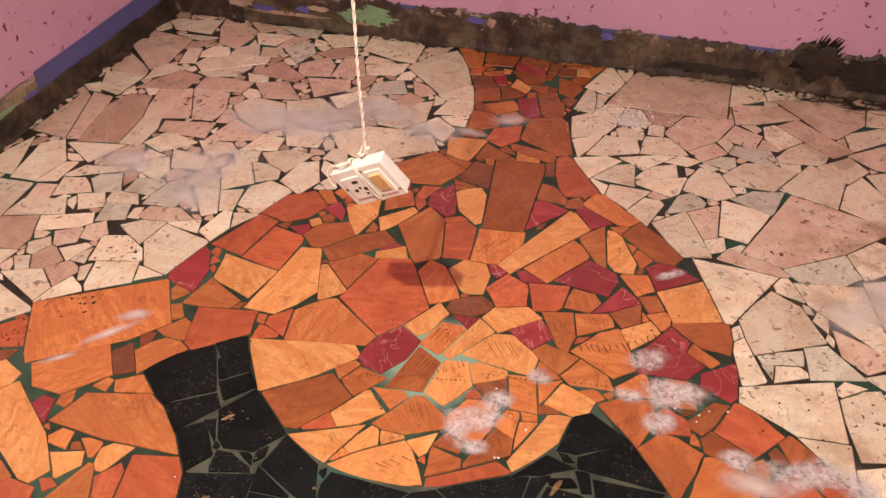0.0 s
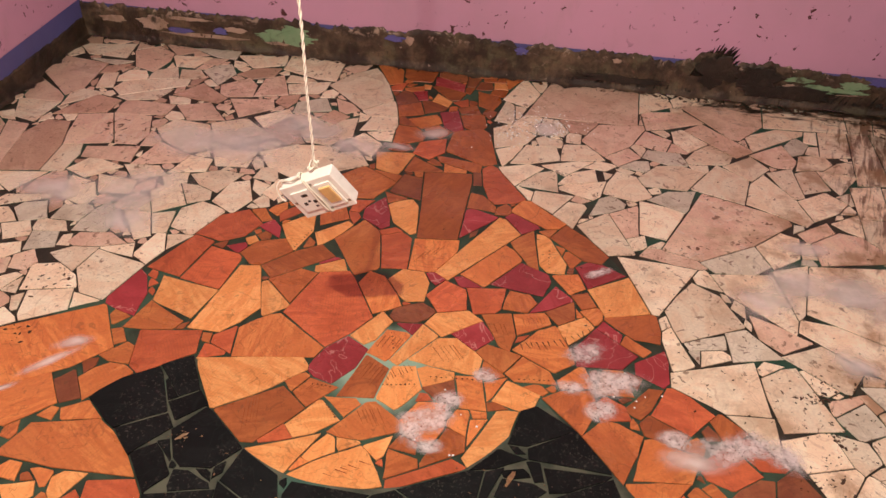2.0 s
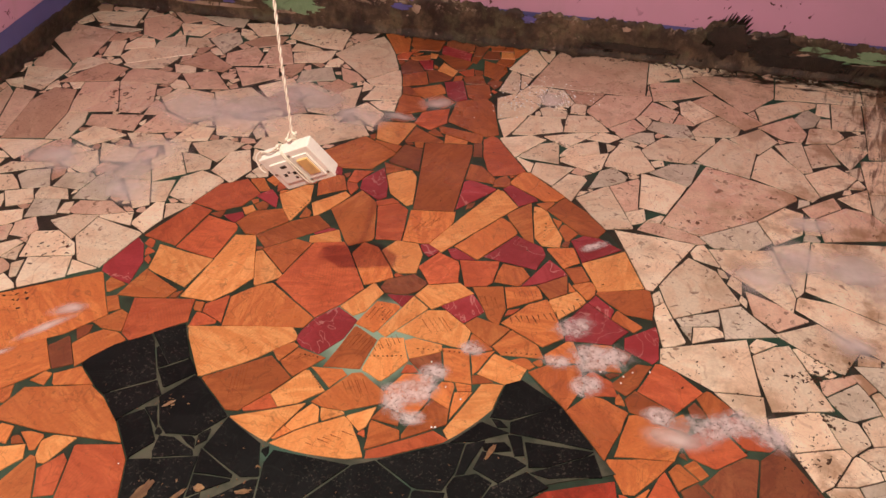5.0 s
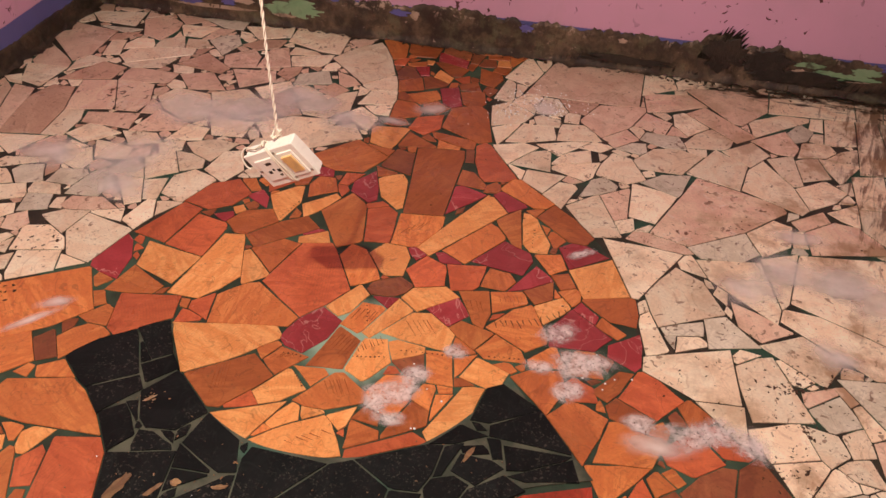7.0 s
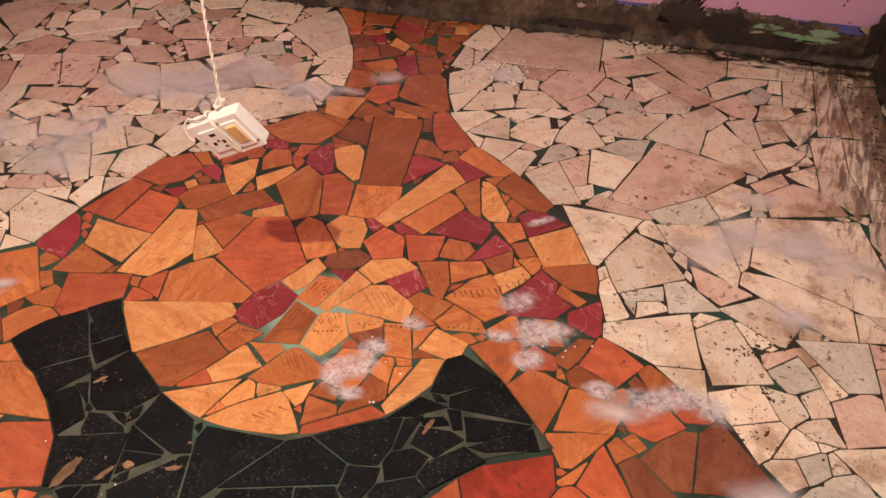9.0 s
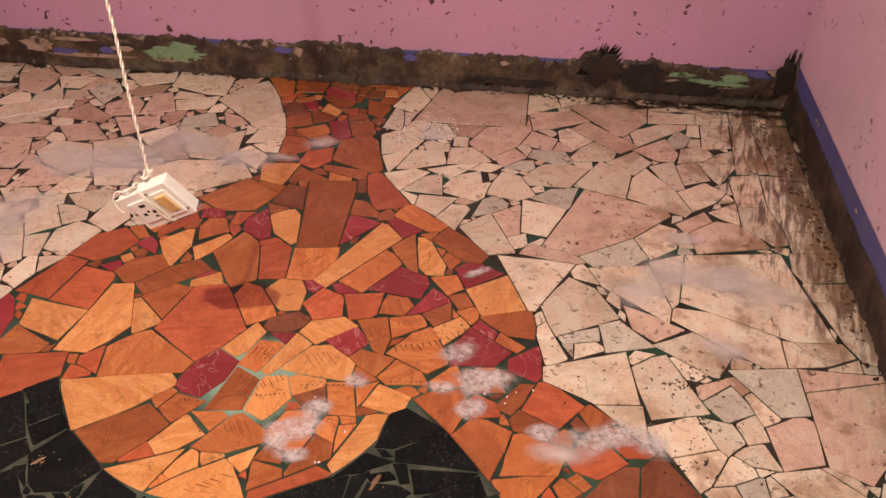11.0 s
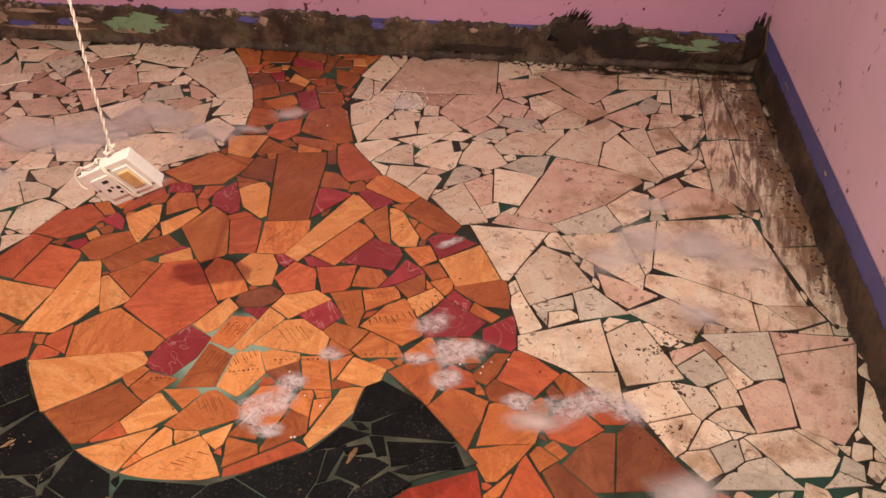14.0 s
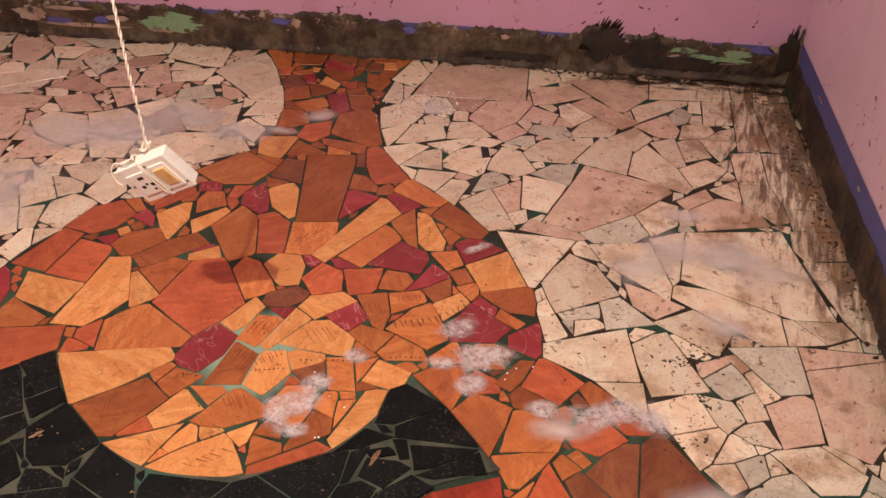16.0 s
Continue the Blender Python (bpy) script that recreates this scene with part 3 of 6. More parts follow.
# the outlines of the coloured fields: a round-bellied jar with a narrow neck on a pale ground, and a black crescent in it
EAST_EDGE = line([(1.10, 4.03), (1.073, 3.94), (0.992, 3.72), (0.965, 3.567), (0.973, 3.46), (1.05, 3.245), (1.221, 3.048), (1.427, 2.843), (1.535, 2.587),
                  (1.573, 2.40), (1.675, 2.33), (1.785, 2.25), (1.9, 2.115), (2.016, 2.005), (2.61, 1.40)])
WEST_EDGE = line([(0.40, 4.03), (0.45, 3.907), (0.541, 3.732), (0.61, 3.545), (0.631, 3.43), (0.61, 3.28), (0.53, 3.11), (0.384, 2.94), (0.20, 2.765), (0.098, 2.56),
                  (0.029, 2.40), (-0.07, 2.31), (-0.17, 2.246), (-0.274, 2.14), (-0.357, 2.022), (-0.69, 1.60), (-0.90, 1.34)])
BOWL = line([(0.389, 2.241), (0.43, 2.15), (0.485, 2.088), (0.613, 1.995), (0.729, 1.948), (0.84, 1.941), (0.936, 1.955), (1.058, 2.003), (1.143, 2.08), (1.215, 2.185), (1.257, 2.278)])
UNDER = line([(1.486, 2.036), (1.336, 1.974), (1.235, 1.885), (1.12, 1.78), (0.98, 1.66), (0.80, 1.55), (0.62, 1.504)])
HORN = line([(0.52, 1.504), (0.515, 1.64), (0.50, 1.72), (0.455, 1.81), (0.405, 1.895), (0.325, 1.985), (0.20, 2.075)])


def within_room(p):
    for a, b, c in ((-1, 0, -(WEST + 0.012)), (1, 0, EAST + 0.018), (0, 1, NORTH - 0.012), (0, -1, -SPLIT)):
        p = cut(p, a, b, c)
    return p


def counter(p):
    return p if area_of(p) > 0 else p[::-1]


east_field = counter(within_room(EAST_EDGE + [(2.61, 4.03)]))
west_field = counter(within_room(WEST_EDGE + [(-0.90, 4.03)]))
black_field = counter(BOWL + [(1.377, 2.152)] + UNDER + HORN + [(0.295, 2.171)])
jar_field = counter(within_room(WEST_EDGE[::-1] + EAST_EDGE + [(2.61, 1.2), (-0.90, 1.2)]))   # it goes on under the crescent


def panel(name, field, material, label, grow=0.0024):
    """The mortar bed of one field, of which its stones are the pieces."""
    top, n = -0.0030, len(field)
    verts = [(x, y, top) for x, y in field] + [(x, y, -0.0138) for x, y in field]
    faces = [tuple(range(n))] + [(k, n + k, n + (k + 1) % n, (k + 1) % n) for k in range(n)]
    ob = new(name, mesh_of(name, verts, faces, material))
    tagged(ob, label, "mosaic floor", kind="structure")
    return {"bed": ob, "field": field, "stones": [], "grow": grow}


east_panel = panel("floor_mosaic_east", east_field, BED_PALE, "crazy paving of dirty cream and pink marble pieces")
west_panel = panel("floor_mosaic_west", west_field, BED_PALE, "crazy paving of cream and blush marble under soapy water")
vase_panel = panel("floor_mosaic_jar", jar_field, BED_WARM, "jar-shaped crazy paving of orange, rust and crimson stone", 0.0026)
black_panel = panel("floor_mosaic_crescent", black_field, BED_DARK, "crescent of polished black granite pieces with pale joints", 0.0032)
black_panel["bed"].location.z = 0.0042


def lay(field, material, *rows):
    """Stones as four-sided slabs: heart, length, width, turn in degrees, lean of the ends, and how the long and the short sides taper;
    then, for each corner that is broken off, its number and the share of its two sides that is gone."""
    for x, y, length, width, turn, lean, taper, skew, *broken in rows:
        c, s = math.cos(radians(turn)), math.sin(radians(turn))
        corners = []
        for a, b in ((-1, -1), (1, -1), (1, 1), (-1, 1)):
            u, v = a * length / 2 + b * lean / 2 + a * b * taper, b * width / 2 + a * b * skew
            corners.append((x + u * c - v * s, y + u * s + v * c))
        whole = corners[:]
        for k in reversed(range(0, len(broken), 3)):
            i, s, t = broken[k:k + 3]
            at, back, ahead = whole[i], whole[i - 1], whole[(i + 1) % 4]
            spot = corners.index(at)
            corners[spot:spot + 1] = [(at[0] + s * (back[0] - at[0]), at[1] + s * (back[1] - at[1])), (at[0] + t * (ahead[0] - at[0]), at[1] + t * (ahead[1] - at[1]))]
        corners = counter(corners)
        for p, q, r in ((-1, 0, -(WEST + 0.010)), (1, 0, EAST + 0.020), (0, 1, NORTH - 0.010), (0, -1, -SPLIT)):
            corners = cut(corners, p, q, r) if len(corners) > 2 else corners
        if len(corners) > 2:
            field["stones"].append([corners, material, field["grow"]])


def heart(p):
    return sum(q[0] for q in p) / len(p), sum(q[1] for q in p) / len(p)


def within(p, q):
    """Whether the outline p, which bulges everywhere, holds the place q."""
    return all((p[(i + 1) % len(p)][0] - p[i][0]) * (q[1] - p[i][1]) - (p[(i + 1) % len(p)][1] - p[i][1]) * (q[0] - p[i][0]) >= 0 for i in range(len(p)))


def crossings(p, q):
    out = []
    for i in range(len(p)):
        a, b = p[i], p[(i + 1) % len(p)]
        for j in range(len(q)):
            c, d = q[j], q[(j + 1) % len(q)]
            den = (b[0] - a[0]) * (d[1] - c[1]) - (b[1] - a[1]) * (d[0] - c[0])
            if abs(den) < 1e-12:
                continue
            t = ((c[0] - a[0]) * (d[1] - c[1]) - (c[1] - a[1]) * (d[0] - c[0])) / den
            u = ((c[0] - a[0]) * (b[1] - a[1]) - (c[1] - a[1]) * (b[0] - a[0])) / den
            if 0 <= t <= 1 and 0 <= u <= 1:
                out.append((a[0] + t * (b[0] - a[0]), a[1] + t * (b[1] - a[1])))
    return out


def side_by_side(stones, gap=0.0016):
    """Where two stones would lie over one another, both are broken off along the line on which they cross."""
    reach = [max(math.hypot(q[0] - heart(p)[0], q[1] - heart(p)[1]) for q in row[0]) if len(row[0]) > 2 else 0.0 for row in stones for p in (row[0],)]
    for i in range(len(stones)):
        for j in range(i):
            p, q = stones[i][0], stones[j][0]
            if len(p) < 3 or len(q) < 3:
                continue
            hp, hq = heart(p), heart(q)
            if math.hypot(hp[0] - hq[0], hp[1] - hq[1]) > reach[i] + reach[j]:
                continue
            meet = crossings(p, q)
            if len(meet) < 2:
                if not meet and (within(q, hp) or within(p, hq)):
                    stones[i if area_of(p) < area_of(q) else j][0] = []
                continue
            a, b = max(((a, b) for a in meet for b in meet), key=lambda e: (e[0][0] - e[1][0]) ** 2 + (e[0][1] - e[1][1]) ** 2)
            n = Vector((-(b[1] - a[1]), b[0] - a[0]))
            if n.length < 1e-6:
                continue
            n.normalize()
            c = n.x * a[0] + n.y * a[1]
            sp, sq = n.x * hp[0] + n.y * hp[1] - c, n.x * hq[0] + n.y * hq[1] - c
            if sp * sq > 0:
                continue
            if sp > 0:
                n, c = -n, -c
            firm = (stones[i][2] < 0.002) - (stones[j][2] < 0.002)
            if firm < 1:
                stones[i][0] = cut(p, n.x, n.y, c - (gap / 2 if firm == 0 else gap * 2))
            if firm > -1:
                stones[j][0] = cut(q, -n.x, -n.y, -c - (gap / 2 if firm == 0 else gap * 2))


def gap_to(p, q):
    """How far the place q lies from the outline p; below nought inside."""
    best = 9.0
    for i in range(len(p)):
        a, b = p[i], p[(i + 1) % len(p)]
        dx, dy = b[0] - a[0], b[1] - a[1]
        t = max(0.0, min(1.0, ((q[0] - a[0]) * dx + (q[1] - a[1]) * dy) / (dx * dx + dy * dy + 1e-12)))
        best = min(best, math.hypot(a[0] + t * dx - q[0], a[1] + t * dy - q[1]))
    return best


def inside_field(field, q):
    odd = False
    for i in range(len(field)):
        a, b = field[i], field[(i + 1) % len(field)]
        if (a[1] > q[1]) != (b[1] > q[1]) and q[0] < (b[0] - a[0]) * (q[1] - a[1]) / (b[1] - a[1]) + a[0]:
            odd = not odd
    return odd


def wedge_in(field, materials, least, tries, bar=None):
    """Small broken pieces for the holes that the large stones leave, the widest holes first; each grows till it nearly meets its neighbours."""
    stones = [row for each in (east_panel, west_panel, black_panel, vase_panel) for row in each["stones"]]
    xs, ys = [q[0] for q in field["field"]], [q[1] for q in field["field"]]
    cellsize, near = 0.25, {}

    def enter(k):
        p = stones[k][0]
        if len(p) < 3:
            return
        for a in range(int(math.floor((min(q[0] for q in p) - 0.09) / cellsize)), int(math.floor((max(q[0] for q in p) + 0.09) / cellsize)) + 1):
            for b in range(int(math.floor((min(q[1] for q in p) - 0.09) / cellsize)), int(math.floor((max(q[1] for q in p) + 0.09) / cellsize)) + 1):
                near.setdefault((a, b), []).append(k)

    def free(q):
        d = 0.075
        for k in near.get((int(math.floor(q[0] / cellsize)), int(math.floor(q[1] / cellsize))), ()):
            p = stones[k][0]
            if within(p, q):
                return 0.0
            d = min(d, gap_to(p, q))
            if d < least:
                return 0.0
        return d

    for k in range(len(stones)):
        enter(k)
    spots = []
    for _ in range(tries):
        q = (rnd.uniform(min(xs), max(xs)), rnd.uniform(min(ys), max(ys)))
        d = free(q)
        if d >= least and inside_field(field["field"], q) and not (bar and inside_field(bar, q)):
            spots.append((min(d, gap_to(field["field"], q)), q))
    for d, q in sorted(spots, reverse=True):
        d = min(free(q), gap_to(field["field"], q))
        if bar:
            d = min(d, gap_to(bar, q))
        if d < least:
            continue
        start, count = rnd.uniform(0, 6.28), rnd.choice((4, 4, 5, 5, 6))
        p = []
        for i in range(count):
            u = start + 6.283 * (i + rnd.uniform(-0.22, 0.22)) / count
            r = d
            while r < 2.4 * d:
                e = (q[0] + (r + 0.002) * math.cos(u), q[1] + (r + 0.002) * math.sin(u))
                if free_small(near, stones, cellsize, e) < 0.0022 or not inside_field(field["field"], e) or (bar and inside_field(bar, e)):
                    break
                r += 0.003
            p.append((q[0] + (r - 0.001) * math.cos(u), q[1] + (r - 0.001) * math.sin(u)))
        stones.append([counter(p), rnd.choice(materials), 0.0])
        field["stones"].append(stones[-1])
        enter(len(stones) - 1)


def free_small(near, stones, cellsize, q):
    d = 0.05
    for k in near.get((int(math.floor(q[0] / cellsize)), int(math.floor(q[1] / cellsize))), ()):
        p = stones[k][0]
        if within(p, q):
            return 0.0
        d = min(d, gap_to(p, q))
    return d


def set_stones(field, ease=0.0004):
    for p, material, _ in field["stones"]:
        if len(p) < 3:
            continue
        p = tidy(p, 0.002, 0.0004)
        if len(p) < 3 or area_of(p) < 0.00010:
            continue
        q = shrink(p, ease)
        q = tidy(chip(q), 0.0012, 0.00002)
        if len(q) > 2 and 0.00006 < area_of(q) <= area_of(p):
            part("stone", stone_mesh(q, material), field["bed"])


def cells(field, seeds):
    """Each stone takes the ground nearest to its heart within its field."""
    for i, (x, y) in enumerate(seeds):
        p = field
        for j in sorted(range(len(seeds)), key=lambda j: (seeds[j][0] - x) ** 2 + (seeds[j][1] - y) ** 2)[1:40]:
            X, Y = seeds[j]
            p = cut(p, X - x, Y - y, (X * X + Y * Y - x * x - y * y) / 2)
            if len(p) < 3:
                break
        if len(p) >= 3:
            yield p


lay(east_panel, CREAM, (1.136, 3.147, 0.056, 0.028, -74, 0.028, -0.007, -0.009))
lay(east_panel, CREAM, (1.205, 3.119, 0.099, 0.077, -17, 0, 0.007, 0.015))
lay(east_panel, CREAM, (1.284, 3.066, 0.105, 0.079, 69, 0.013, -0.018, -0.008, 0, 0.03, 0.33, 1, 0.17, 0.33))
lay(east_panel, CREAM, (1.937, 2.829, 0.199, 0.072, -87, -0.05, -0.006, -0.013), (1.681, 2.821, 0.059, 0.038, -62, 0.024, 0.01, 0.003), (2.144, 2.809, 0.351, 0.325, 168, -0.083, 0.045, -0.049, 3, 0.29, 0.14))
lay(east_panel, CREAM, (1.838, 2.787, 0.233, 0.137, 134, 0.014, 0.055, 0.024, 3, 0.05, 0.3, 2, 0.24, 0.33), (2.403, 2.701, 0.324, 0.105, 98, 0.02, -0.008, 0.015, 0, 0.26, 0.36))
lay(east_panel, CREAM, (2.075, 2.605, 0.292, 0.123, 145, 0.053, 0.075, -0.003, 3, 0.2, 0.43, 2, 0.4, 0.23), (2.314, 2.567, 0.094, 0.06, 10, -0.029, 0.007, -0.006))
lay(east_panel, CREAM, (2.228, 2.554, 0.079, 0.051, -69, 0.014, 0.001, 0.014))
lay(east_panel, CREAM, (2.251, 2.157, 0.068, 0.019, -44, 0.012, -0.009, 0.001))
lay(east_panel, CREAM, (2.301, 2.155, 0.031, 0.014, 155, 0.003, -0.001, -0.007), (2.338, 2.136, 0.028, 0.026, 3, 0.007, 0, -0.003))
lay(east_panel, BLUSH, (1.504, 3.709, 0.09, 0.025, -79, 0.002, 0.002, 0.004))
lay(east_panel, BLUSH, (1.873, 3.619, 0.047, 0.021, -66, -0.009, 0.004, -0.009))
lay(east_panel, GREY, (2.301, 2.093, 0.041, 0.029, -32, -0.006, -0.002, -0.001), (2.094, 2.056, 0.119, 0.06, 7, 0.013, -0.03, 0.003))
lay(east_panel, GREY, (2.282, 2.055, 0.075, 0.02, -5, 0.01, -0.005, -0.009))
lay(west_panel, CREAM, (-0.685, 3.827, 0.184, 0.091, 7, -0.029, 0.014, 0.011), (-0.81, 3.788, 0.059, 0.051, -53, -0.006, -0.001, -0.002))
lay(west_panel, CREAM, (-0.36, 3.754, 0.079, 0.023, 101, -0.024, 0.011, -0.011))
lay(west_panel, CREAM, (0.28, 3.457, 0.088, 0.053, -35, 0.002, 0.009, 0.006), (0.179, 3.44, 0.116, 0.058, 49, 0.009, -0, -0.011), (0.559, 3.336, 0.123, 0.08, -37, -0.021, -0.009, 0))
lay(west_panel, CREAM, (0.073, 3.316, 0.155, 0.151, 30, -0.025, -0.018, -0.002, 0, 0.3, 0.29), (-0.092, 3.26, 0.207, 0.142, 160, -0.065, 0.036, -0.017, 3, 0.3, 0.35, 2, 0.3, 0.27))
lay(west_panel, CREAM, (0.128, 3.149, 0.116, 0.087, 5, -0.013, 0.011, -0.002), (0.275, 3.082, 0.058, 0.051, 99, 0.005, -0.006, -0.007), (-0.126, 3.014, 0.094, 0.059, 16, -0.03, 0.002, -0.007))
lay(west_panel, CREAM, (0.133, 3.012, 0.113, 0.112, 147, 0.008, 0.019, -0.017, 3, 0.45, 0.28), (0.095, 2.925, 0.08, 0.067, -64, 0.018, -0.011, -0.005), (-0.181, 2.917, 0.104, 0.067, 1, -0.023, 0.007, -0.005))
lay(west_panel, CREAM, (-0.314, 2.906, 0.05, 0.037, -22, 0.014, 0.012, 0.005), (-0.547, 2.892, 0.145, 0.059, 172, 0.02, -0.009, -0.027), (0.008, 2.889, 0.114, 0.086, -58, -0.017, 0.005, 0.003))
lay(west_panel, CREAM, (-0.075, 2.84, 0.087, 0.076, -1, 0.005, -0.02, -0.007), (-0.652, 2.797, 0.223, 0.111, 95, 0.11, 0.053, 0.013, 2, 0.5, 0.45), (-0.435, 2.776, 0.164, 0.046, -159, 0.043, 0.017, 0.01, 2, 0.43, 0.47))
lay(west_panel, CREAM, (-0.77, 2.77, 0.148, 0.073, 100, -0.029, -0.023, -0.017), (0.059, 2.756, 0.102, 0.064, -71, -0.003, 0.001, -0.009), (-0.014, 2.747, 0.142, 0.051, -59, -0.002, -0, -0.007), (-0.557, 2.746, 0.098, 0.039, 83, -0.018, 0.002, -0.004))
lay(west_panel, CREAM, (-0.451, 2.685, 0.104, 0.087, 19, -0.018, -0.016, -0.004))
lay(west_panel, CREAM, (-0.18, 2.625, 0.037, 0.037, -74, 0.001, 0.003, 0.003))
lay(west_panel, CREAM, (-0.496, 2.569, 0.143, 0.065, 18, 0.006, -0.011, -0), (-0.37, 2.529, 0.171, 0.053, 22, -0.003, -0.001, -0.001), (-0.684, 2.523, 0.259, 0.219, 88, 0.129, -0.072, -0.026))
lay(west_panel, CREAM, (-0.259, 2.42, 0.066, 0.031, 53, -0.002, -0.001, -0.01), (-0.217, 2.411, 0.052, 0.018, 74, -0.005, 0.002, -0.008))
lay(west_panel, CREAM, (-0.373, 2.408, 0.058, 0.043, 91, -0.025, -0.014, 0.008, 1, 0.53, 0.43), (-0.173, 2.347, 0.046, 0.026, -71, -0.007, 0.002, -0.003))
lay(west_panel, CREAM, (-0.369, 2.332, 0.045, 0.03, -55, 0.009, -0, -0.002), (-0.467, 2.311, 0.09, 0.055, -94, -0.011, 0.003, -0.005), (-0.526, 2.299, 0.096, 0.035, -87, -0.012, -0.005, 0), (-0.291, 2.271, 0.125, 0.058, -30, 0.017, -0.017, -0.008))
lay(west_panel, CREAM, (-0.195, 2.268, 0.086, 0.046, 47, 0.016, -0.015, 0.01))
lay(west_panel, PEACH, (0.387, 3.487, 0.064, 0.064, -28, 0, 0, -0))
lay(west_panel, PEACH, (0.248, 3.345, 0.155, 0.071, -48, -0.014, 0.015, -0.012), (-0.495, 2.441, 0.132, 0.121, 109, 0.016, -0.008, -0.006, 0, 0.2, 0.39), (-0.323, 2.368, 0.075, 0.067, 136, -0.018, 0.001, -0.009, 3, 0.27, 0.37))
lay(west_panel, PEACH, (-0.241, 2.331, 0.065, 0.06, 55, 0.002, -0.004, -0.007))
lay(west_panel, BLUSH, (-0.402, 3.897, 0.117, 0.043, 158, 0.026, -0.012, -0.02))
lay(west_panel, BLUSH, (0.072, 3.506, 0.13, 0.092, 23, -0.01, 0.006, -0.016), (-0.748, 3.426, 0.141, 0.099, -37, -0.001, 0.045, 0.004, 2, 0.22, 0.21), (-0.316, 3.402, 0.179, 0.083, 7, 0.006, 0.002, -0.012, 3, 0.05, 0.33))
lay(west_panel, BLUSH, (-0.103, 3.114, 0.131, 0.087, -1, 0.02, -0.005, -0.025), (-0.296, 3.093, 0.163, 0.065, 6, -0.003, 0.001, 0.008))
lay(west_panel, BLUSH, (-0.672, 3.072, 0.284, 0.063, -73, 0.018, -0.006, -0.002), (-0.751, 3.064, 0.253, 0.086, 95, 0.035, 0.004, -0.023, 3, 0.5, 0.06))
lay(west_panel, PINK, (-0.536, 2.636, 0.063, 0.056, -79, -0.007, -0.003, 0.001))
lay(west_panel, PINK, (-0.318, 2.468, 0.065, 0.051, 32, 0.013, 0.006, -0.001))
lay(west_panel, GREY, (-0.637, 3.73, 0.138, 0.021, 178, 0.027, -0.012, -0.01), (0.284, 3.55, 0.113, 0.078, 23, 0.008, -0.007, 0.006))
lay(vase_panel, UMBER, (1.846, 2.083, 0.16, 0.113, 108, 0.006, -0.016, -0.032), (1.708, 2.041, 0.167, 0.089, 28, 0.049, 0.024, 0.025, 2, 0.19, 0.24))
lay(vase_panel, UMBER, (1.677, 1.987, 0.118, 0.062, -51, 0.015, 0.009, 0.008))
lay(vase_panel, SIENNA, (0.485, 2.916, 0.037, 0.035, 23, -0.001, 0.002, 0))
lay(vase_panel, RUST, (0.637, 2.969, 0.057, 0.049, 4, 0.022, 0.008, 0.003), (0.445, 2.914, 0.13, 0.024, 48, 0.01, -0.001, 0))
lay(vase_panel, RUST, (0.187, 2.628, 0.159, 0.077, 74, -0.004, 0.002, -0.011))
lay(vase_panel, RUST, (1.769, 2.21, 0.087, 0.071, 10, -0.029, 0.005, 0.003))
lay(vase_panel, RUST, (1.604, 1.968, 0.114, 0.081, 122, -0.036, -0.025, 0.019, 1, 0.33, 0.17), (1.529, 1.915, 0.066, 0.046, 24, -0.015, -0.012, 0.008), (-0.228, 1.905, 0.06, 0.027, -48, 0.011, 0.009, -0))
lay(vase_panel, RUST, (1.264, 1.844, 0.1, 0.035, -146, 0.011, -0.005, -0.016))
lay(vase_panel, ORANGE, (1.335, 2.35, 0.07, 0.044, 39, 0.002, 0.006, 0.007))
lay(vase_panel, ORANGE, (0.189, 2.025, 0.072, 0.044, 23, -0.012, -0.005, 0.006))
lay(vase_panel, ORANGE, (1.53, 1.983, 0.061, 0.012, 60, -0.003, 0.001, -0.001))
lay(vase_panel, ORANGE, (1.422, 1.877, 0.118, 0.026, 15, 0.005, -0.002, 0.001), (1.333, 1.848, 0.051, 0.015, 14, 0.001, 0, 0), (0.201, 1.844, 0.044, 0.033, 19, -0.007, 0.001, -0))
lay(vase_panel, ORANGE, (0.046, 1.735, 0.042, 0.028, -15, 0.012, -0.002, -0.004), (0.013, 1.646, 0.047, 0.031, -68, -0.023, 0.006, -0.007))
lay(vase_panel, GARNET, (1.4, 1.933, 0.184, 0.077, 19, 0.008, 0.003, 0.005))
lay(black_panel, BLACK, (1.187, 2.026, 0.087, 0.057, 91, -0.022, 0.014, -0.001, 3, 0.04, 0.32, 2, 0.36, 0.31))
lay(black_panel, BLACK, (1.078, 1.964, 0.125, 0.1, 22, 0.008, 0.031, 0.019, 1, 0.18, 0.32, 2, 0.12, 0.29))
lay(black_panel, BLACK, (1.266, 1.949, 0.121, 0.059, 40, -0.002, -0.01, -0.002, 0, 0.02, 0.2), (1.181, 1.931, 0.077, 0.052, 43, 0.005, -0.012, -0.01, 0, 0.38, 0.44))
lay(black_panel, BLACK, (0.971, 1.883, 0.164, 0.104, 178, 0.054, 0.026, 0.032, 0, 0.17, 0.23, 1, 0.19, 0.25), (0.789, 1.87, 0.158, 0.113, 57, 0.004, -0.045, 0.011, 0, 0.01, 0.3))
lay(black_panel, BLACK, (1.094, 1.868, 0.065, 0.051, 69, -0.012, -0.012, 0.009, 1, 0.53, 0.31), (1.181, 1.857, 0.09, 0.046, 38, -0.001, -0.002, -0.009))
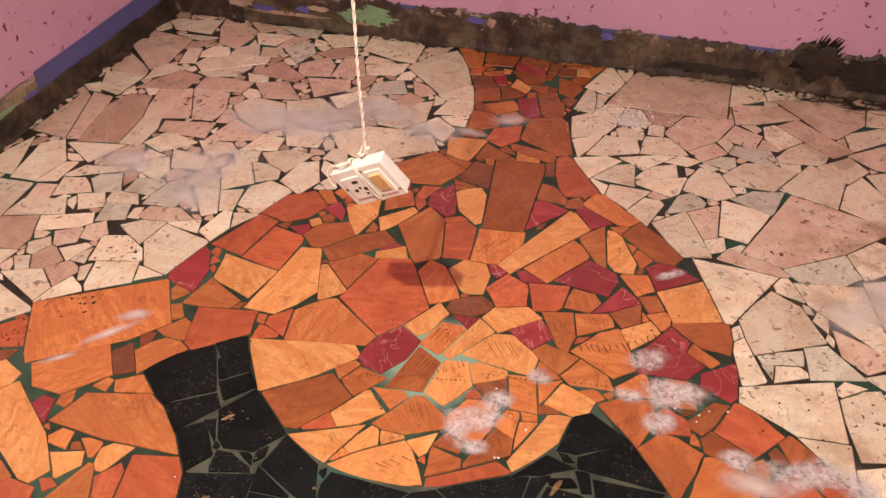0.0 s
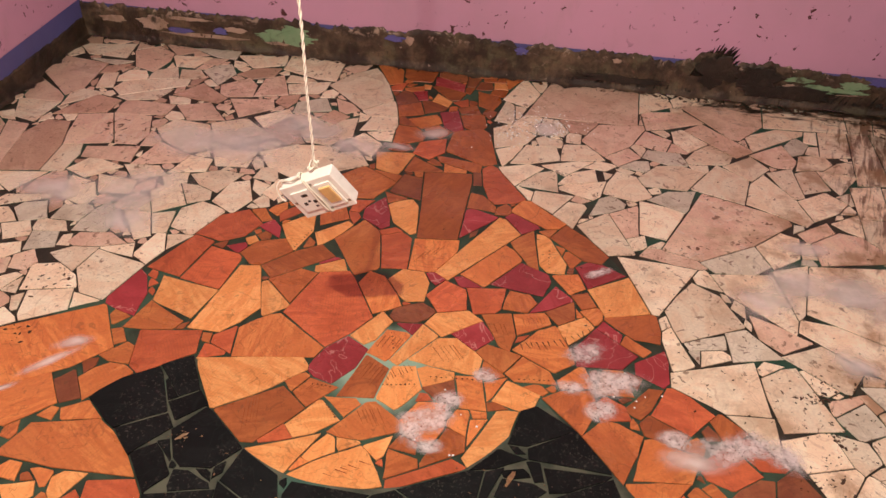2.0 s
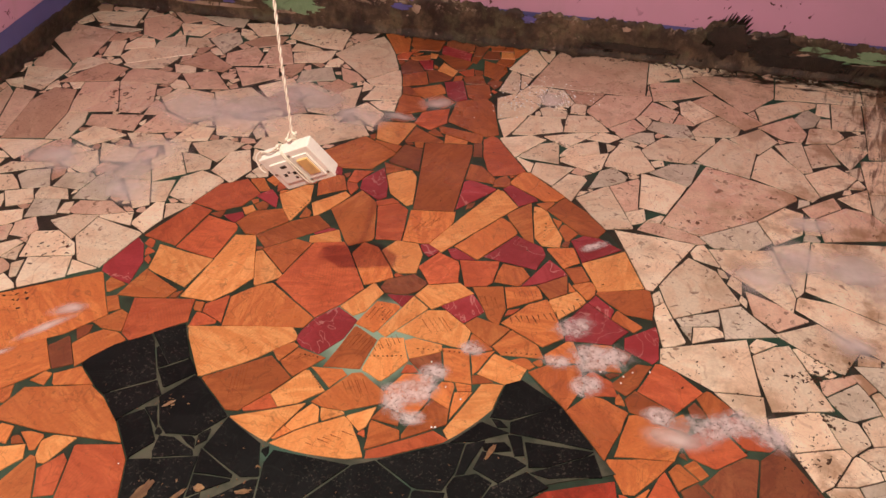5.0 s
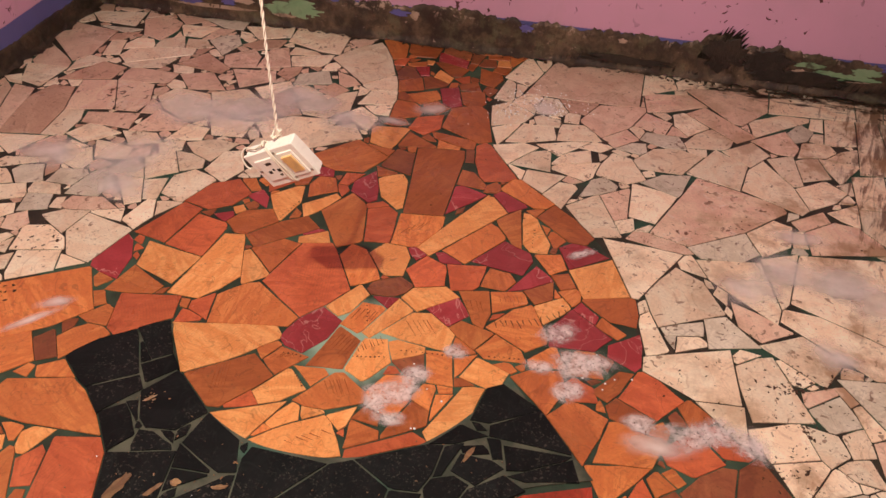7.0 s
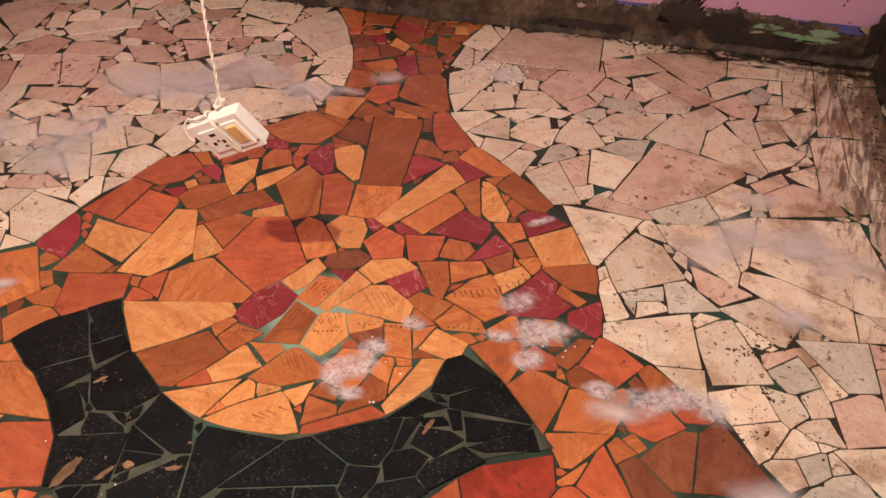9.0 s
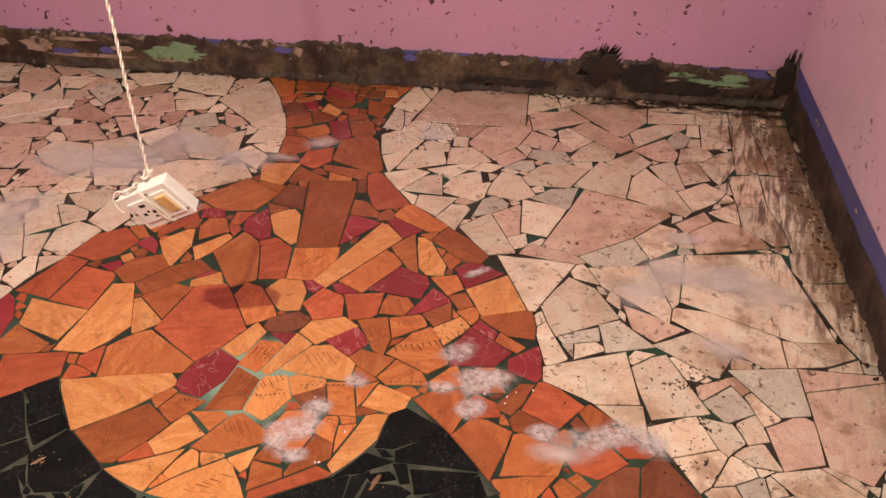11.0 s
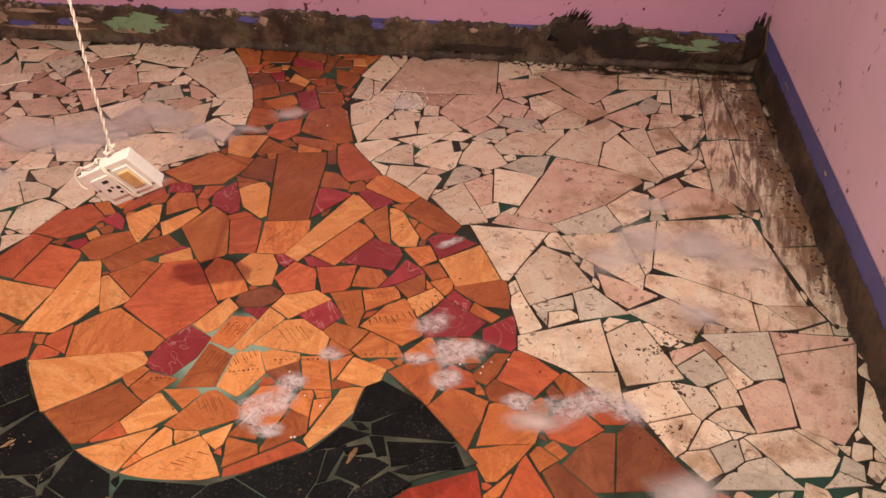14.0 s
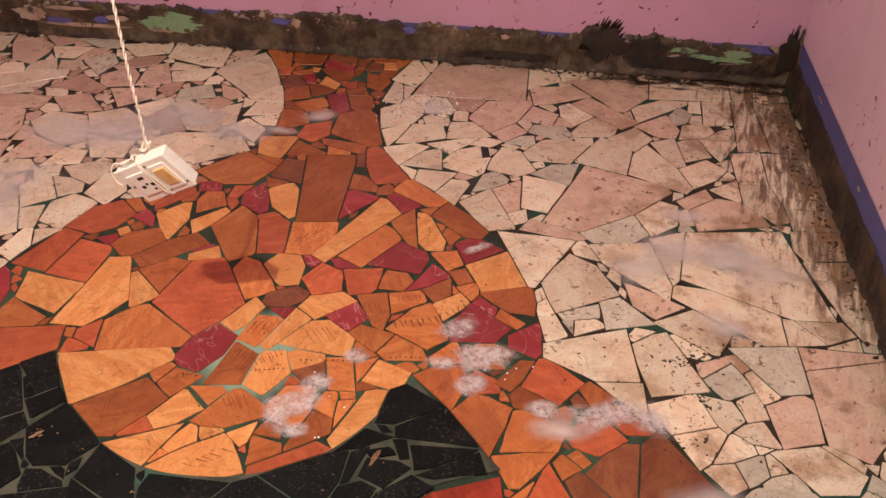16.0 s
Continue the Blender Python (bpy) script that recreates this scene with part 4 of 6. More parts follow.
lay(black_panel, BLACK, (1.023, 1.799, 0.081, 0.069, 19, -0.008, -0.006, 0.004, 1, 0.46, 0.51), (0.897, 1.766, 0.152, 0.066, 14, 0.03, -0.014, -0.001), (0.685, 1.736, 0.121, 0.108, 32, 0.032, 0.014, 0.015, 1, 0.45, 0.25))
lay(black_panel, BLACK, (0.564, 1.671, 0.126, 0.045, 12, -0.005, -0.009, -0.003))

# the pieces that lie open to view keep their own outline
for each in (east_panel, west_panel, vase_panel, black_panel):
    each["grow"] = 0.0013 if each in (vase_panel, black_panel) else 0.0018
lay(vase_panel, ORANGE, (0.5265, 3.8718, 0.1643, 0.0774, -72.8, -0.0099, 0.0036, -0.0159, 3, 0.42, 0.38), (0.8798, 3.9271, 0.109, 0.0237, 1.0, -0.0082, -0.0021, -0.0003), (0.636, 3.764, 0.0673, 0.0281, 20.6, 0.0014, 0.0015, 0.0021), (0.7288, 3.5321, 0.0985, 0.0655, 33.2, -0.0158, 0.0056, -0.0046, 1, 0.10, 0.32), (0.9998, 3.8919, 0.0855, 0.0347, -98.4, -0.0024, 0.001, -0.0148))
lay(vase_panel, ORANGE, (0.883, 3.2348, 0.0708, 0.0307, -6.0, -0.006, 0.0023, -0.0066), (0.7708, 3.1848, 0.0256, 0.0231, -74.4, 0.0013, -0.001, -0.0014), (1.1823, 3.0268, 0.1631, 0.0716, 143.7, 0.0184, -0.0167, 0.0067, 0, 0.46, 0.12, 1, 0.11, 0.18, 2, 0.38, 0.01), (1.2259, 2.9528, 0.0407, 0.0169, 43.6, -0.0024, 0.001, -0.0072), (1.1616, 2.8527, 0.1265, 0.0626, -77.2, 0.0261, 0.0367, -0.0056, 2, 0.20, 0.08))
lay(vase_panel, ORANGE, (1.2619, 2.8658, 0.0326, 0.0208, -82.2, 0.0055, -0.0041, -0.0012), (1.0818, 2.7596, 0.1893, 0.0806, 55.5, 0.022, 0.0146, -0.0001, 1, 0.09, 0.08, 2, 0.57, 0.14), (0.8917, 2.77, 0.1517, 0.1119, -98.5, -0.0312, 0.0053, -0.0155, 2, 0.12, 0.38, 3, 0.31, 0.14), (0.5901, 3.0819, 0.1789, 0.1663, 53.8, -0.0112, -0.001, -0.0117, 0, 0.45, 0.39), (0.6688, 3.1588, 0.0966, 0.02, -20.5, -0.0008, -0.0004, 0.0085))
lay(vase_panel, ORANGE, (0.6838, 2.7685, 0.223, 0.1132, -68.7, -0.0664, 0.0249, -0.0173, 1, 0.42, 0.01, 2, 0.20, 0.05, 3, 0.41, 0.37), (0.3351, 2.8585, 0.0605, 0.0369, -57.0, 0.0078, -0.0004, 0.0024), (0.7756, 2.5832, 0.1553, 0.0818, -53.6, -0.0183, 0.0141, 0.0082, 2, 0.19, 0.39, 3, 0.27, 0.33), (0.5422, 2.3511, 0.1794, 0.1458, 21.6, -0.0575, -0.0384, 0.0251, 1, 0.19, 0.15, 2, 0.07, 0.29), (0.3794, 2.3173, 0.0273, 0.018, -74.6, 0.0055, 0.0003, -0.0017))
lay(vase_panel, ORANGE, (0.6596, 2.224, 0.0521, 0.0239, 50.2, 0.0021, -0.0026, -0.0054), (0.7977, 2.172, 0.0505, 0.0435, 26.0, -0.0184, 0.0044, -0.0091), (0.8588, 2.1206, 0.1227, 0.089, 43.5, -0.0466, 0.0091, 0.0163, 3, 0.07, 0.32, 1, 0.18, 0.21, 2, 0.12, 0.12), (0.7375, 1.9817, 0.0305, 0.0217, 56.3, -0.0079, 0.0027, -0.0002), (0.8534, 2.3889, 0.1024, 0.0627, 65.1, -0.0183, -0.0075, 0.0053, 0, 0.06, 0.12, 1, 0.41, 0.25))
lay(vase_panel, ORANGE, (1.1378, 2.5007, 0.1186, 0.0651, -65.6, -0.0306, -0.0237, -0.0067, 1, 0.31, 0.30), (1.2078, 2.5481, 0.0915, 0.0565, 25.0, 0.0075, -0.0027, -0.0075), (1.2622, 2.4455, 0.1303, 0.1128, -47.6, -0.0147, 0.0086, -0.0203, 3, 0.13, 0.36), (1.3044, 2.7274, 0.071, 0.0563, -59.6, 0.0063, -0.0065, -0.0048), (1.3279, 2.6051, 0.0278, 0.0073, -71.2, 0.0014, 0.0006, 0.0031))
lay(vase_panel, ORANGE, (1.3756, 2.6049, 0.052, 0.0489, 73.3, 0.0249, -0.0097, -0.011, 0, 0.35, 0.39), (1.1315, 2.3991, 0.09, 0.0594, -25.6, 0.0086, 0.0013, 0.0095, 1, 0.16, 0.08), (1.2244, 2.36, 0.1033, 0.068, -5.2, 0.0078, -0.0179, -0.0127, 0, 0.33, 0.33), (1.0856, 2.2666, 0.0988, 0.0641, -75.7, 0.0113, 0.0017, -0.0004), (1.1373, 2.2897, 0.0518, 0.026, -95.1, -0.0199, 0.0025, -0.0087))
lay(vase_panel, ORANGE, (1.1092, 2.1471, 0.0759, 0.0198, -99.5, -0.0079, 0.0034, -0.0084), (1.115, 2.2009, 0.0292, 0.0189, 7.3, -0.004, 0.0015, -0.0017), (1.0735, 2.177, 0.0578, 0.0394, 82.2, 0.0049, -0.0059, -0.0068), (0.989, 2.1583, 0.1158, 0.0942, 78.6, -0.0244, -0.0001, -0.0162, 3, 0.43, 0.38, 0, 0.16, 0.43), (1.2481, 2.3084, 0.0344, 0.0243, -30.8, 0.0115, -0.0038, -0.0036))
lay(vase_panel, ORANGE, (1.284, 2.3155, 0.0163, 0.009, -44.3, 0.0007, -0.0003, -0.0038), (1.5598, 2.1424, 0.1262, 0.1028, -6.4, 0.0138, 0.002, -0.0147, 3, 0.17, 0.12), (1.5395, 2.0516, 0.1094, 0.0605, 27.5, 0.023, 0.0123, -0.0176, 0, 0.14, 0.20), (1.6185, 2.2058, 0.0439, 0.0419, 49.9, -0.0137, 0.008, -0.0072), (1.6258, 2.063, 0.044, 0.0368, -49.3, -0.002, 0.0019, 0.0052))
lay(vase_panel, ORANGE, (1.6576, 2.0848, 0.0371, 0.021, -42.7, 0.0021, -0.0005, -0.0018), (0.1144, 2.3452, 0.0362, 0.0351, 61.2, 0.006, -0.0047, 0.0042), (0.2257, 2.3573, 0.1187, 0.0723, -7.3, 0.011, -0.0016, -0.0202, 0, 0.07, 0.47), (0.1502, 2.2787, 0.0488, 0.0305, -58.0, 0.0016, -0.0013, 0.001), (0.1864, 2.2184, 0.0645, 0.0592, 29.3, 0.0002, 0.0147, 0.0098, 2, 0.33, 0.26))
lay(vase_panel, ORANGE, (0.1803, 2.1354, 0.1227, 0.0727, 55.1, -0.0173, -0.0083, 0.0023, 1, 0.07, 0.26, 2, 0.19, 0.38), (-0.0276, 2.2029, 0.3604, 0.2088, 33.4, 0.0057, -0.0026, -0.0049, 0, 0.30, 0.04, 1, 0.27, 0.13), (0.0174, 2.0254, 0.1793, 0.1149, 42.2, 0.0087, 0.0002, -0.0065, 0, 0.45, 0.33), (0.2037, 1.9332, 0.2547, 0.126, 7.3, -0.0376, -0.0447, 0.0121, 0, 0.18, 0.50, 2, 0.15, 0.08), (-0.1197, 1.8067, 0.156, 0.0538, -40.2, -0.005, -0.0132, 0.0091))
lay(vase_panel, ORANGE, (0.2274, 1.7315, 0.1405, 0.0755, 90.6, -0.0142, 0.0083, -0.0294))
lay(vase_panel, SIENNA, (0.6322, 3.8899, 0.1225, 0.1126, 1.3, -0.0013, 0.0063, -0.0038, 0, 0.30, 0.30), (0.6486, 3.6035, 0.0921, 0.0797, 26.2, 0.0101, 0.0007, 0.0035), (0.6833, 3.4277, 0.1066, 0.1054, -67.2, 0.0141, -0.0099, 0.0189, 2, 0.27, 0.42), (0.9016, 3.5515, 0.1213, 0.0807, -73.3, 0.0452, 0.0209, -0.0012, 2, 0.47, 0.51), (0.9316, 3.7307, 0.1038, 0.0781, -95.1, 0.0151, 0.0017, -0.0125, 3, 0.37, 0.24))
lay(vase_panel, SIENNA, (0.9599, 3.8021, 0.052, 0.0485, -6.6, 0.0023, 0, 0.0047), (0.933, 3.9045, 0.0793, 0.0315, 7.1, -0.0022, -0.0005, 0.0012), (0.9137, 3.4012, 0.2052, 0.1464, 99.1, 0.0435, -0.0359, -0.0136, 0, 0.27, 0.16, 1, 0.14, 0.19), (0.8921, 3.2725, 0.1485, 0.0407, -13.3, -0.0169, 0.0023, 0.0054, 1, 0.22, 0.20, 3, 0.23, 0.10), (0.7836, 3.2249, 0.1144, 0.0497, -10.7, -0.0007, 0.0003, -0.0212))
lay(vase_panel, SIENNA, (0.88, 3.0322, 0.356, 0.1478, -86.1, -0.0063, 0.0015, -0.0107, 3, 0.33, 0.05), (0.9962, 3.0658, 0.0843, 0.0671, -64.6, 0.0398, 0.0073, 0.0145, 2, 0.21, 0.34), (1.0741, 3.038, 0.0491, 0.0414, 65.4, -0.0136, 0.0114, -0.0076, 3, 0.41, 0.27, 2, 0.15, 0.36), (1.3215, 2.9009, 0.1776, 0.0842, -39.9, -0.0165, -0.0006, 0.0013, 1, 0.29, 0.28, 2, 0.16, 0.40), (1.2954, 2.8355, 0.0526, 0.0372, -46.6, -0.0194, 0.0028, 0.0055, 3, 0.22, 0.40))
lay(vase_panel, SIENNA, (0.7259, 3.0316, 0.0601, 0.0299, 5.1, -0.0083, 0.0035, -0.0127), (0.5524, 2.914, 0.083, 0.0764, 108.8, -0.0005, 0.0094, -0.0028, 2, 0.37, 0.43), (0.4115, 2.6927, 0.1375, 0.0961, 32.6, -0.02, 0.007, -0.0162, 0, 0.22, 0.22, 3, 0.45, 0.36), (0.537, 2.5774, 0.1139, 0.0897, 58.1, 0.0003, -0.0115, -0.0151, 1, 0.36, 0.16), (0.5109, 2.6705, 0.1896, 0.0776, 37.7, -0.0114, -0.0011, -0.0048, 3, 0.48, 0.21))
lay(vase_panel, SIENNA, (0.6063, 2.1091, 0.1707, 0.1154, 43.1, -0.0146, 0.0007, -0.0143, 0, 0.18, 0.16, 3, 0.37, 0.02), (0.6997, 2.1972, 0.0684, 0.0622, 56.1, -0.0076, -0.0099, 0.0037), (0.8253, 2.2605, 0.1202, 0.0778, 78.5, -0.0051, 0.0137, -0.0032), (1.1704, 2.6183, 0.0761, 0.067, -4.1, 0.0213, 0.0046, -0.0011, 2, 0.40, 0.40), (1.2902, 2.5924, 0.0709, 0.0563, 36.5, 0.0153, 0.0099, 0.0014))
lay(vase_panel, SIENNA, (1.3443, 2.6554, 0.0559, 0.0411, -60.1, 0.0041, -0.0005, -0.0016), (1.4849, 2.506, 0.0685, 0.0285, -32.6, -0.0021, 0.0031, -0.0017), (1.4959, 2.5762, 0.1122, 0.089, 9.0, -0.0325, 0.0144, 0.0096, 1, 0.13, 0.42), (1.1216, 2.3415, 0.0406, 0.0443, -116.3, -0.0004, -0.0056, -0.0134), (1.1469, 2.2344, 0.0303, 0.0203, 15.7, -0.011, -0.0051, -0.0006))
lay(vase_panel, SIENNA, (0.9667, 2.0271, 0.068, 0.0465, 10.3, 0.0019, -0.0017, -0.0133, 0, 0.05, 0.17), (0.9626, 2.0833, 0.0455, 0.0323, -11.1, 0.0016, -0.004, -0.0023), (1.0592, 2.0992, 0.0712, 0.0683, 15.5, 0.0359, -0.015, -0.0168, 3, 0.10, 0.51), (1.3428, 2.2702, 0.0996, 0.1062, 33.0, -0.0076, 0.0146, -0.0241, 3, 0.39, 0.14), (1.4352, 2.1762, 0.1215, 0.1105, -39.5, -0.0257, -0.0114, 0.012, 2, 0.45, 0.07, 3, 0.32, 0.14))
lay(vase_panel, SIENNA, (1.5452, 2.234, 0.107, 0.0534, -20.4, 0.0142, -0.0025, -0.0055, 0, 0.53, 0.33), (1.6966, 2.2758, 0.0713, 0.0459, -51.0, -0.0021, 0.0004, 0.0084), (1.5109, 2.3181, 0.1053, 0.0401, 56.2, -0.015, -0.0048, -0.0032))
lay(vase_panel, UMBER, (0.7671, 3.8967, 0.1103, 0.0806, -10.0, -0.0265, -0.0061, 0.0167, 1, 0.39, 0.43), (0.8521, 3.8665, 0.0689, 0.0401, -94.6, -0.0046, 0.001, -0.0045), (0.6161, 3.6825, 0.1051, 0.0789, -65.5, -0.0265, 0.0199, 0.0057, 2, 0.27, 0.20, 3, 0.31, 0.34), (0.8971, 3.8469, 0.0596, 0.0569, 4.1, -0.0013, -0.0039, -0.0027, 0, 0.15, 0.35), (0.9651, 3.1968, 0.0708, 0.0251, -81.8, 0, 0, -0.0006))
lay(vase_panel, UMBER, (0.7519, 3.1106, 0.1115, 0.0917, 87.0, 0.016, -0.003, -0.0108, 3, 0.07, 0.13), (0.8902, 2.5178, 0.1133, 0.065, 14.9, 0.031, 0.0053, 0.0116, 1, 0.34, 0.34, 2, 0.47, 0.42), (1.0225, 2.2524, 0.0634, 0.0594, -58.6, 0.0142, 0.0056, -0.01), (0.1179, 2.0918, 0.0832, 0.051, -49.7, -0.0011, 0.0047, -0.0019), (-0.2291, 1.991, 0.142, 0.0551, 28.6, -0.0021, 0.0125, -0.0144))
lay(vase_panel, CRIMSON, (0.7641, 3.8326, 0.1211, 0.0577, -18.0, -0.0278, 0.0011, -0.0012), (0.6667, 3.7181, 0.0638, 0.0447, -73.0, 0.0019, 0.002, -0.0024), (0.8192, 3.5493, 0.1358, 0.0639, -71.5, -0.0158, -0.005, -0.0008, 1, 0.31, 0.45), (0.9865, 2.9749, 0.0907, 0.0804, 115.8, -0.0333, 0.0152, -0.0298), (1.1303, 2.9833, 0.0987, 0.0528, -37.7, 0.0109, 0.0046, 0.0127, 2, 0.21, 0.25))
lay(vase_panel, CRIMSON, (1.179, 2.7174, 0.1247, 0.1036, -14.8, 0.0241, -0.0113, -0.0084, 2, 0.30, 0.20), (1.0084, 2.6727, 0.044, 0.0353, -48.5, 0.0206, 0.0036, 0.0032), (0.6931, 2.9288, 0.1168, 0.0748, -53.4, -0.0214, 0.0086, -0.0195, 0, 0.31, 0.29, 2, 0.32, 0.42), (0.5276, 2.9855, 0.0614, 0.0418, 15.3, 0.0005, -0.0004, 0.004), (0.391, 2.8042, 0.06, 0.0358, -34.2, -0.0121, -0.0095, -0.0042))
lay(vase_panel, CRIMSON, (0.3282, 2.6903, 0.0323, 0.0354, -54.4, 0.001, -0.0026, -0.0078), (0.5979, 2.6877, 0.0431, 0.025, 46.0, -0.0092, -0.0044, 0.0043), (0.7339, 2.3117, 0.1497, 0.101, 51.9, -0.0021, -0.0055, -0.0045, 0, 0.42, 0.14, 1, 0.36, 0.28, 3, 0.42, 0.32), (0.8847, 2.4619, 0.0508, 0.0231, -12.7, 0.0032, 0.0014, 0.0099), (1.0679, 2.4625, 0.0795, 0.0713, 45.7, -0.0011, 0.005, -0.0024, 0, 0.10, 0.11))
lay(vase_panel, CRIMSON, (0.9184, 2.6734, 0.0464, 0.0253, -37.9, 0.0025, -0.0006, 0.0019), (1.263, 2.6388, 0.0873, 0.0504, 56.5, -0.0275, 0.0177, 0.0067), (1.4013, 2.4629, 0.1378, 0.1085, -13.5, 0.0375, -0.0068, -0.0259, 0, 0.45, 0.30), (1.4177, 2.5499, 0.0667, 0.0238, -38.3, -0.0073, -0.0014, -0.0017), (1.3703, 2.7855, 0.0881, 0.0896, -46.4, 0.0083, 0.003, 0.0141))
lay(vase_panel, CRIMSON, (1.5282, 2.4327, 0.0798, 0.0823, 6.5, 0.0038, 0.0007, 0.0242, 1, 0.22, 0.23), (0.1096, 2.4381, 0.1295, 0.0949, 79.5, 0.0614, 0.0173, -0.0119, 3, 0.20, 0.20, 0, 0.43, 0.14, 2, 0.36, 0.12), (0.0164, 1.9098, 0.0472, 0.0425, 92.8, 0.0129, -0.0051, -0.0067))
lay(vase_panel, AMBER, (0.6792, 3.793, 0.0258, 0.0199, -86.8, 0.0004, -0.0011, -0.0013), (0.7566, 3.6934, 0.0675, 0.0495, -27.8, -0.0152, 0.0024, -0.0068), (0.9611, 3.8579, 0.0451, 0.0417, -78.3, 0.0045, 0.0013, 0.002), (0.6625, 3.2386, 0.1148, 0.0997, -91.5, 0.0008, 0.011, -0.0115, 2, 0.04, 0.30), (1.0236, 2.8254, 0.3235, 0.0771, 58.9, 0.0213, 0.0096, 0.0123, 2, 0.27, 0.05))
lay(vase_panel, AMBER, (1.2329, 2.8478, 0.1715, 0.0635, -73.7, 0.0178, 0.0041, 0.0161, 1, 0.23, 0.28, 2, 0.28, 0.30, 3, 0.17, 0.42), (0.7683, 2.9511, 0.1515, 0.0762, 104.1, 0.0409, -0.0193, 0.0077, 0, 0.22, 0.13, 1, 0.17, 0.18, 2, 0.40, 0.22), (0.5805, 2.8227, 0.1185, 0.0423, 48.0, 0.0111, -0.0059, -0.0046, 1, 0.50, 0.43), (0.4775, 2.8097, 0.1098, 0.0831, -67.6, -0.0653, -0.0121, -0.0079, 1, 0.10, 0.12, 3, 0.12, 0.20), (0.3496, 2.7317, 0.0277, 0.0239, 43.1, 0.003, -0.0008, -0.001))
lay(vase_panel, AMBER, (0.3997, 2.4678, 0.2465, 0.1298, 74.7, 0.0674, 0.0469, 0.0181, 0, 0.14, 0.34, 1, 0.20, 0.56, 2, 0.34, 0.23), (0.4916, 2.5063, 0.1267, 0.0546, -61.3, -0.0079, -0.0043, 0.0107, 1, 0.07, 0.08, 3, 0.16, 0.37), (0.6151, 2.6603, 0.0793, 0.0384, 22.4, 0.0011, -0.0016, 0.007), (0.2487, 2.4583, 0.148, 0.1032, -13.5, -0.0177, 0.0092, 0.0062), (0.548, 2.2252, 0.2511, 0.1167, 26.2, -0.0199, 0.0032, -0.0326, 0, 0.06, 0.08, 1, 0.25, 0.14))
lay(vase_panel, AMBER, (0.7254, 2.1081, 0.1041, 0.0683, 50.5, 0.0074, -0.0014, 0.0064, 0, 0.19, 0.39, 2, 0.13, 0.10), (0.7069, 2.0154, 0.128, 0.0652, 41.4, -0.0096, 0.0164, -0.0233, 3, 0.01, 0.33, 0, 0.13, 0.10), (0.7736, 2.0331, 0.0785, 0.0354, 48.5, 0.015, 0.0085, 0.0068, 2, 0.32, 0.21), (0.832, 2.06, 0.0473, 0.0163, 15.9, -0.0055, 0.0023, -0.0069), (0.8393, 1.9786, 0.1388, 0.1044, 30.2, -0.0621, 0.0271, 0.0061, 0, 0.43, 0.57, 1, 0.04, 0.30, 2, 0.09, 0.05, 3, 0.33, 0.09))
lay(vase_panel, AMBER, (0.905, 2.0578, 0.0387, 0.0415, -68.9, -0.0124, 0.0007, -0.0111), (0.9092, 2.2595, 0.1337, 0.0881, 65.8, 0.0488, 0.0229, 0.0055, 0, 0.04, 0.23, 2, 0.48, 0.42, 3, 0.22, 0.15), (0.7987, 2.4391, 0.1181, 0.0554, 63.9, 0.0102, 0.0026, -0.005, 0, 0.29, 0.32, 2, 0.25, 0.10), (0.9133, 2.3948, 0.1435, 0.0458, 61.7, 0.004, 0.0011, 0.0076, 1, 0.11, 0.11), (0.9971, 2.5079, 0.1289, 0.0686, 27.7, -0.0329, 0.0056, -0.0126, 3, 0.36, 0.36))
lay(vase_panel, AMBER, (1.0239, 2.381, 0.1516, 0.1029, -21.0, 0.0092, -0.0158, -0.0173, 1, 0.39, 0.17, 3, 0.30, 0.30), (0.8558, 2.6338, 0.1178, 0.1061, 79.7, 0.0295, -0.0218, -0.0147, 3, 0.20, 0.38, 0, 0.37, 0.28, 1, 0.24, 0.27), (1.329, 2.5422, 0.086, 0.053, 42.2, 0.0093, -0.0013, -0.0046), (1.4389, 2.6861, 0.1315, 0.127, 26.1, 0.0048, 0.0026, 0.009, 2, 0.37, 0.05), (0.9931, 2.3066, 0.0813, 0.0449, 10.4, -0.0106, 0.0049, -0.012, 3, 0.30, 0.23))
lay(vase_panel, AMBER, (1.1993, 2.2745, 0.0892, 0.0699, -16.6, 0.0012, -0.0013, -0.0011), (1.1522, 2.1388, 0.1906, 0.0564, 63.6, -0.0069, -0.0153, 0.0061, 0, 0.37, 0.50), (0.2499, 1.8309, 0.0667, 0.0424, 83.6, -0.0101, -0.0036, 0.011, 2, 0.31, 0.23), (-0.1626, 1.9476, 0.1089, 0.0911, 52.3, -0.0091, -0.007, -0.0023, 1, 0.24, 0.19), (0.01, 1.8332, 0.2973, 0.0936, -32.3, 0.0013, -0.0019, -0.0071, 2, 0.27, 0.30))
lay(vase_panel, AMBER, (0.1687, 1.7941, 0.06, 0.0487, 33.7, -0.0042, 0.0045, -0.009))
lay(vase_panel, RUSSET, (0.7747, 3.7673, 0.1211, 0.0617, -40.4, -0.0063, -0.0159, 0.009, 1, 0.21, 0.33), (0.7276, 3.6473, 0.0822, 0.0654, -47.9, 0.0166, 0.0034, 0.0173, 2, 0.28, 0.21), (0.6482, 3.5156, 0.0537, 0.0371, -57.2, 0.0256, 0.0073, 0.0064), (0.8688, 3.643, 0.066, 0.0505, 14.3, -0.0082, -0.001, 0.0056), (0.8457, 3.7986, 0.0428, 0.0246, -94.2, -0.0009, 0.003, -0.0027))
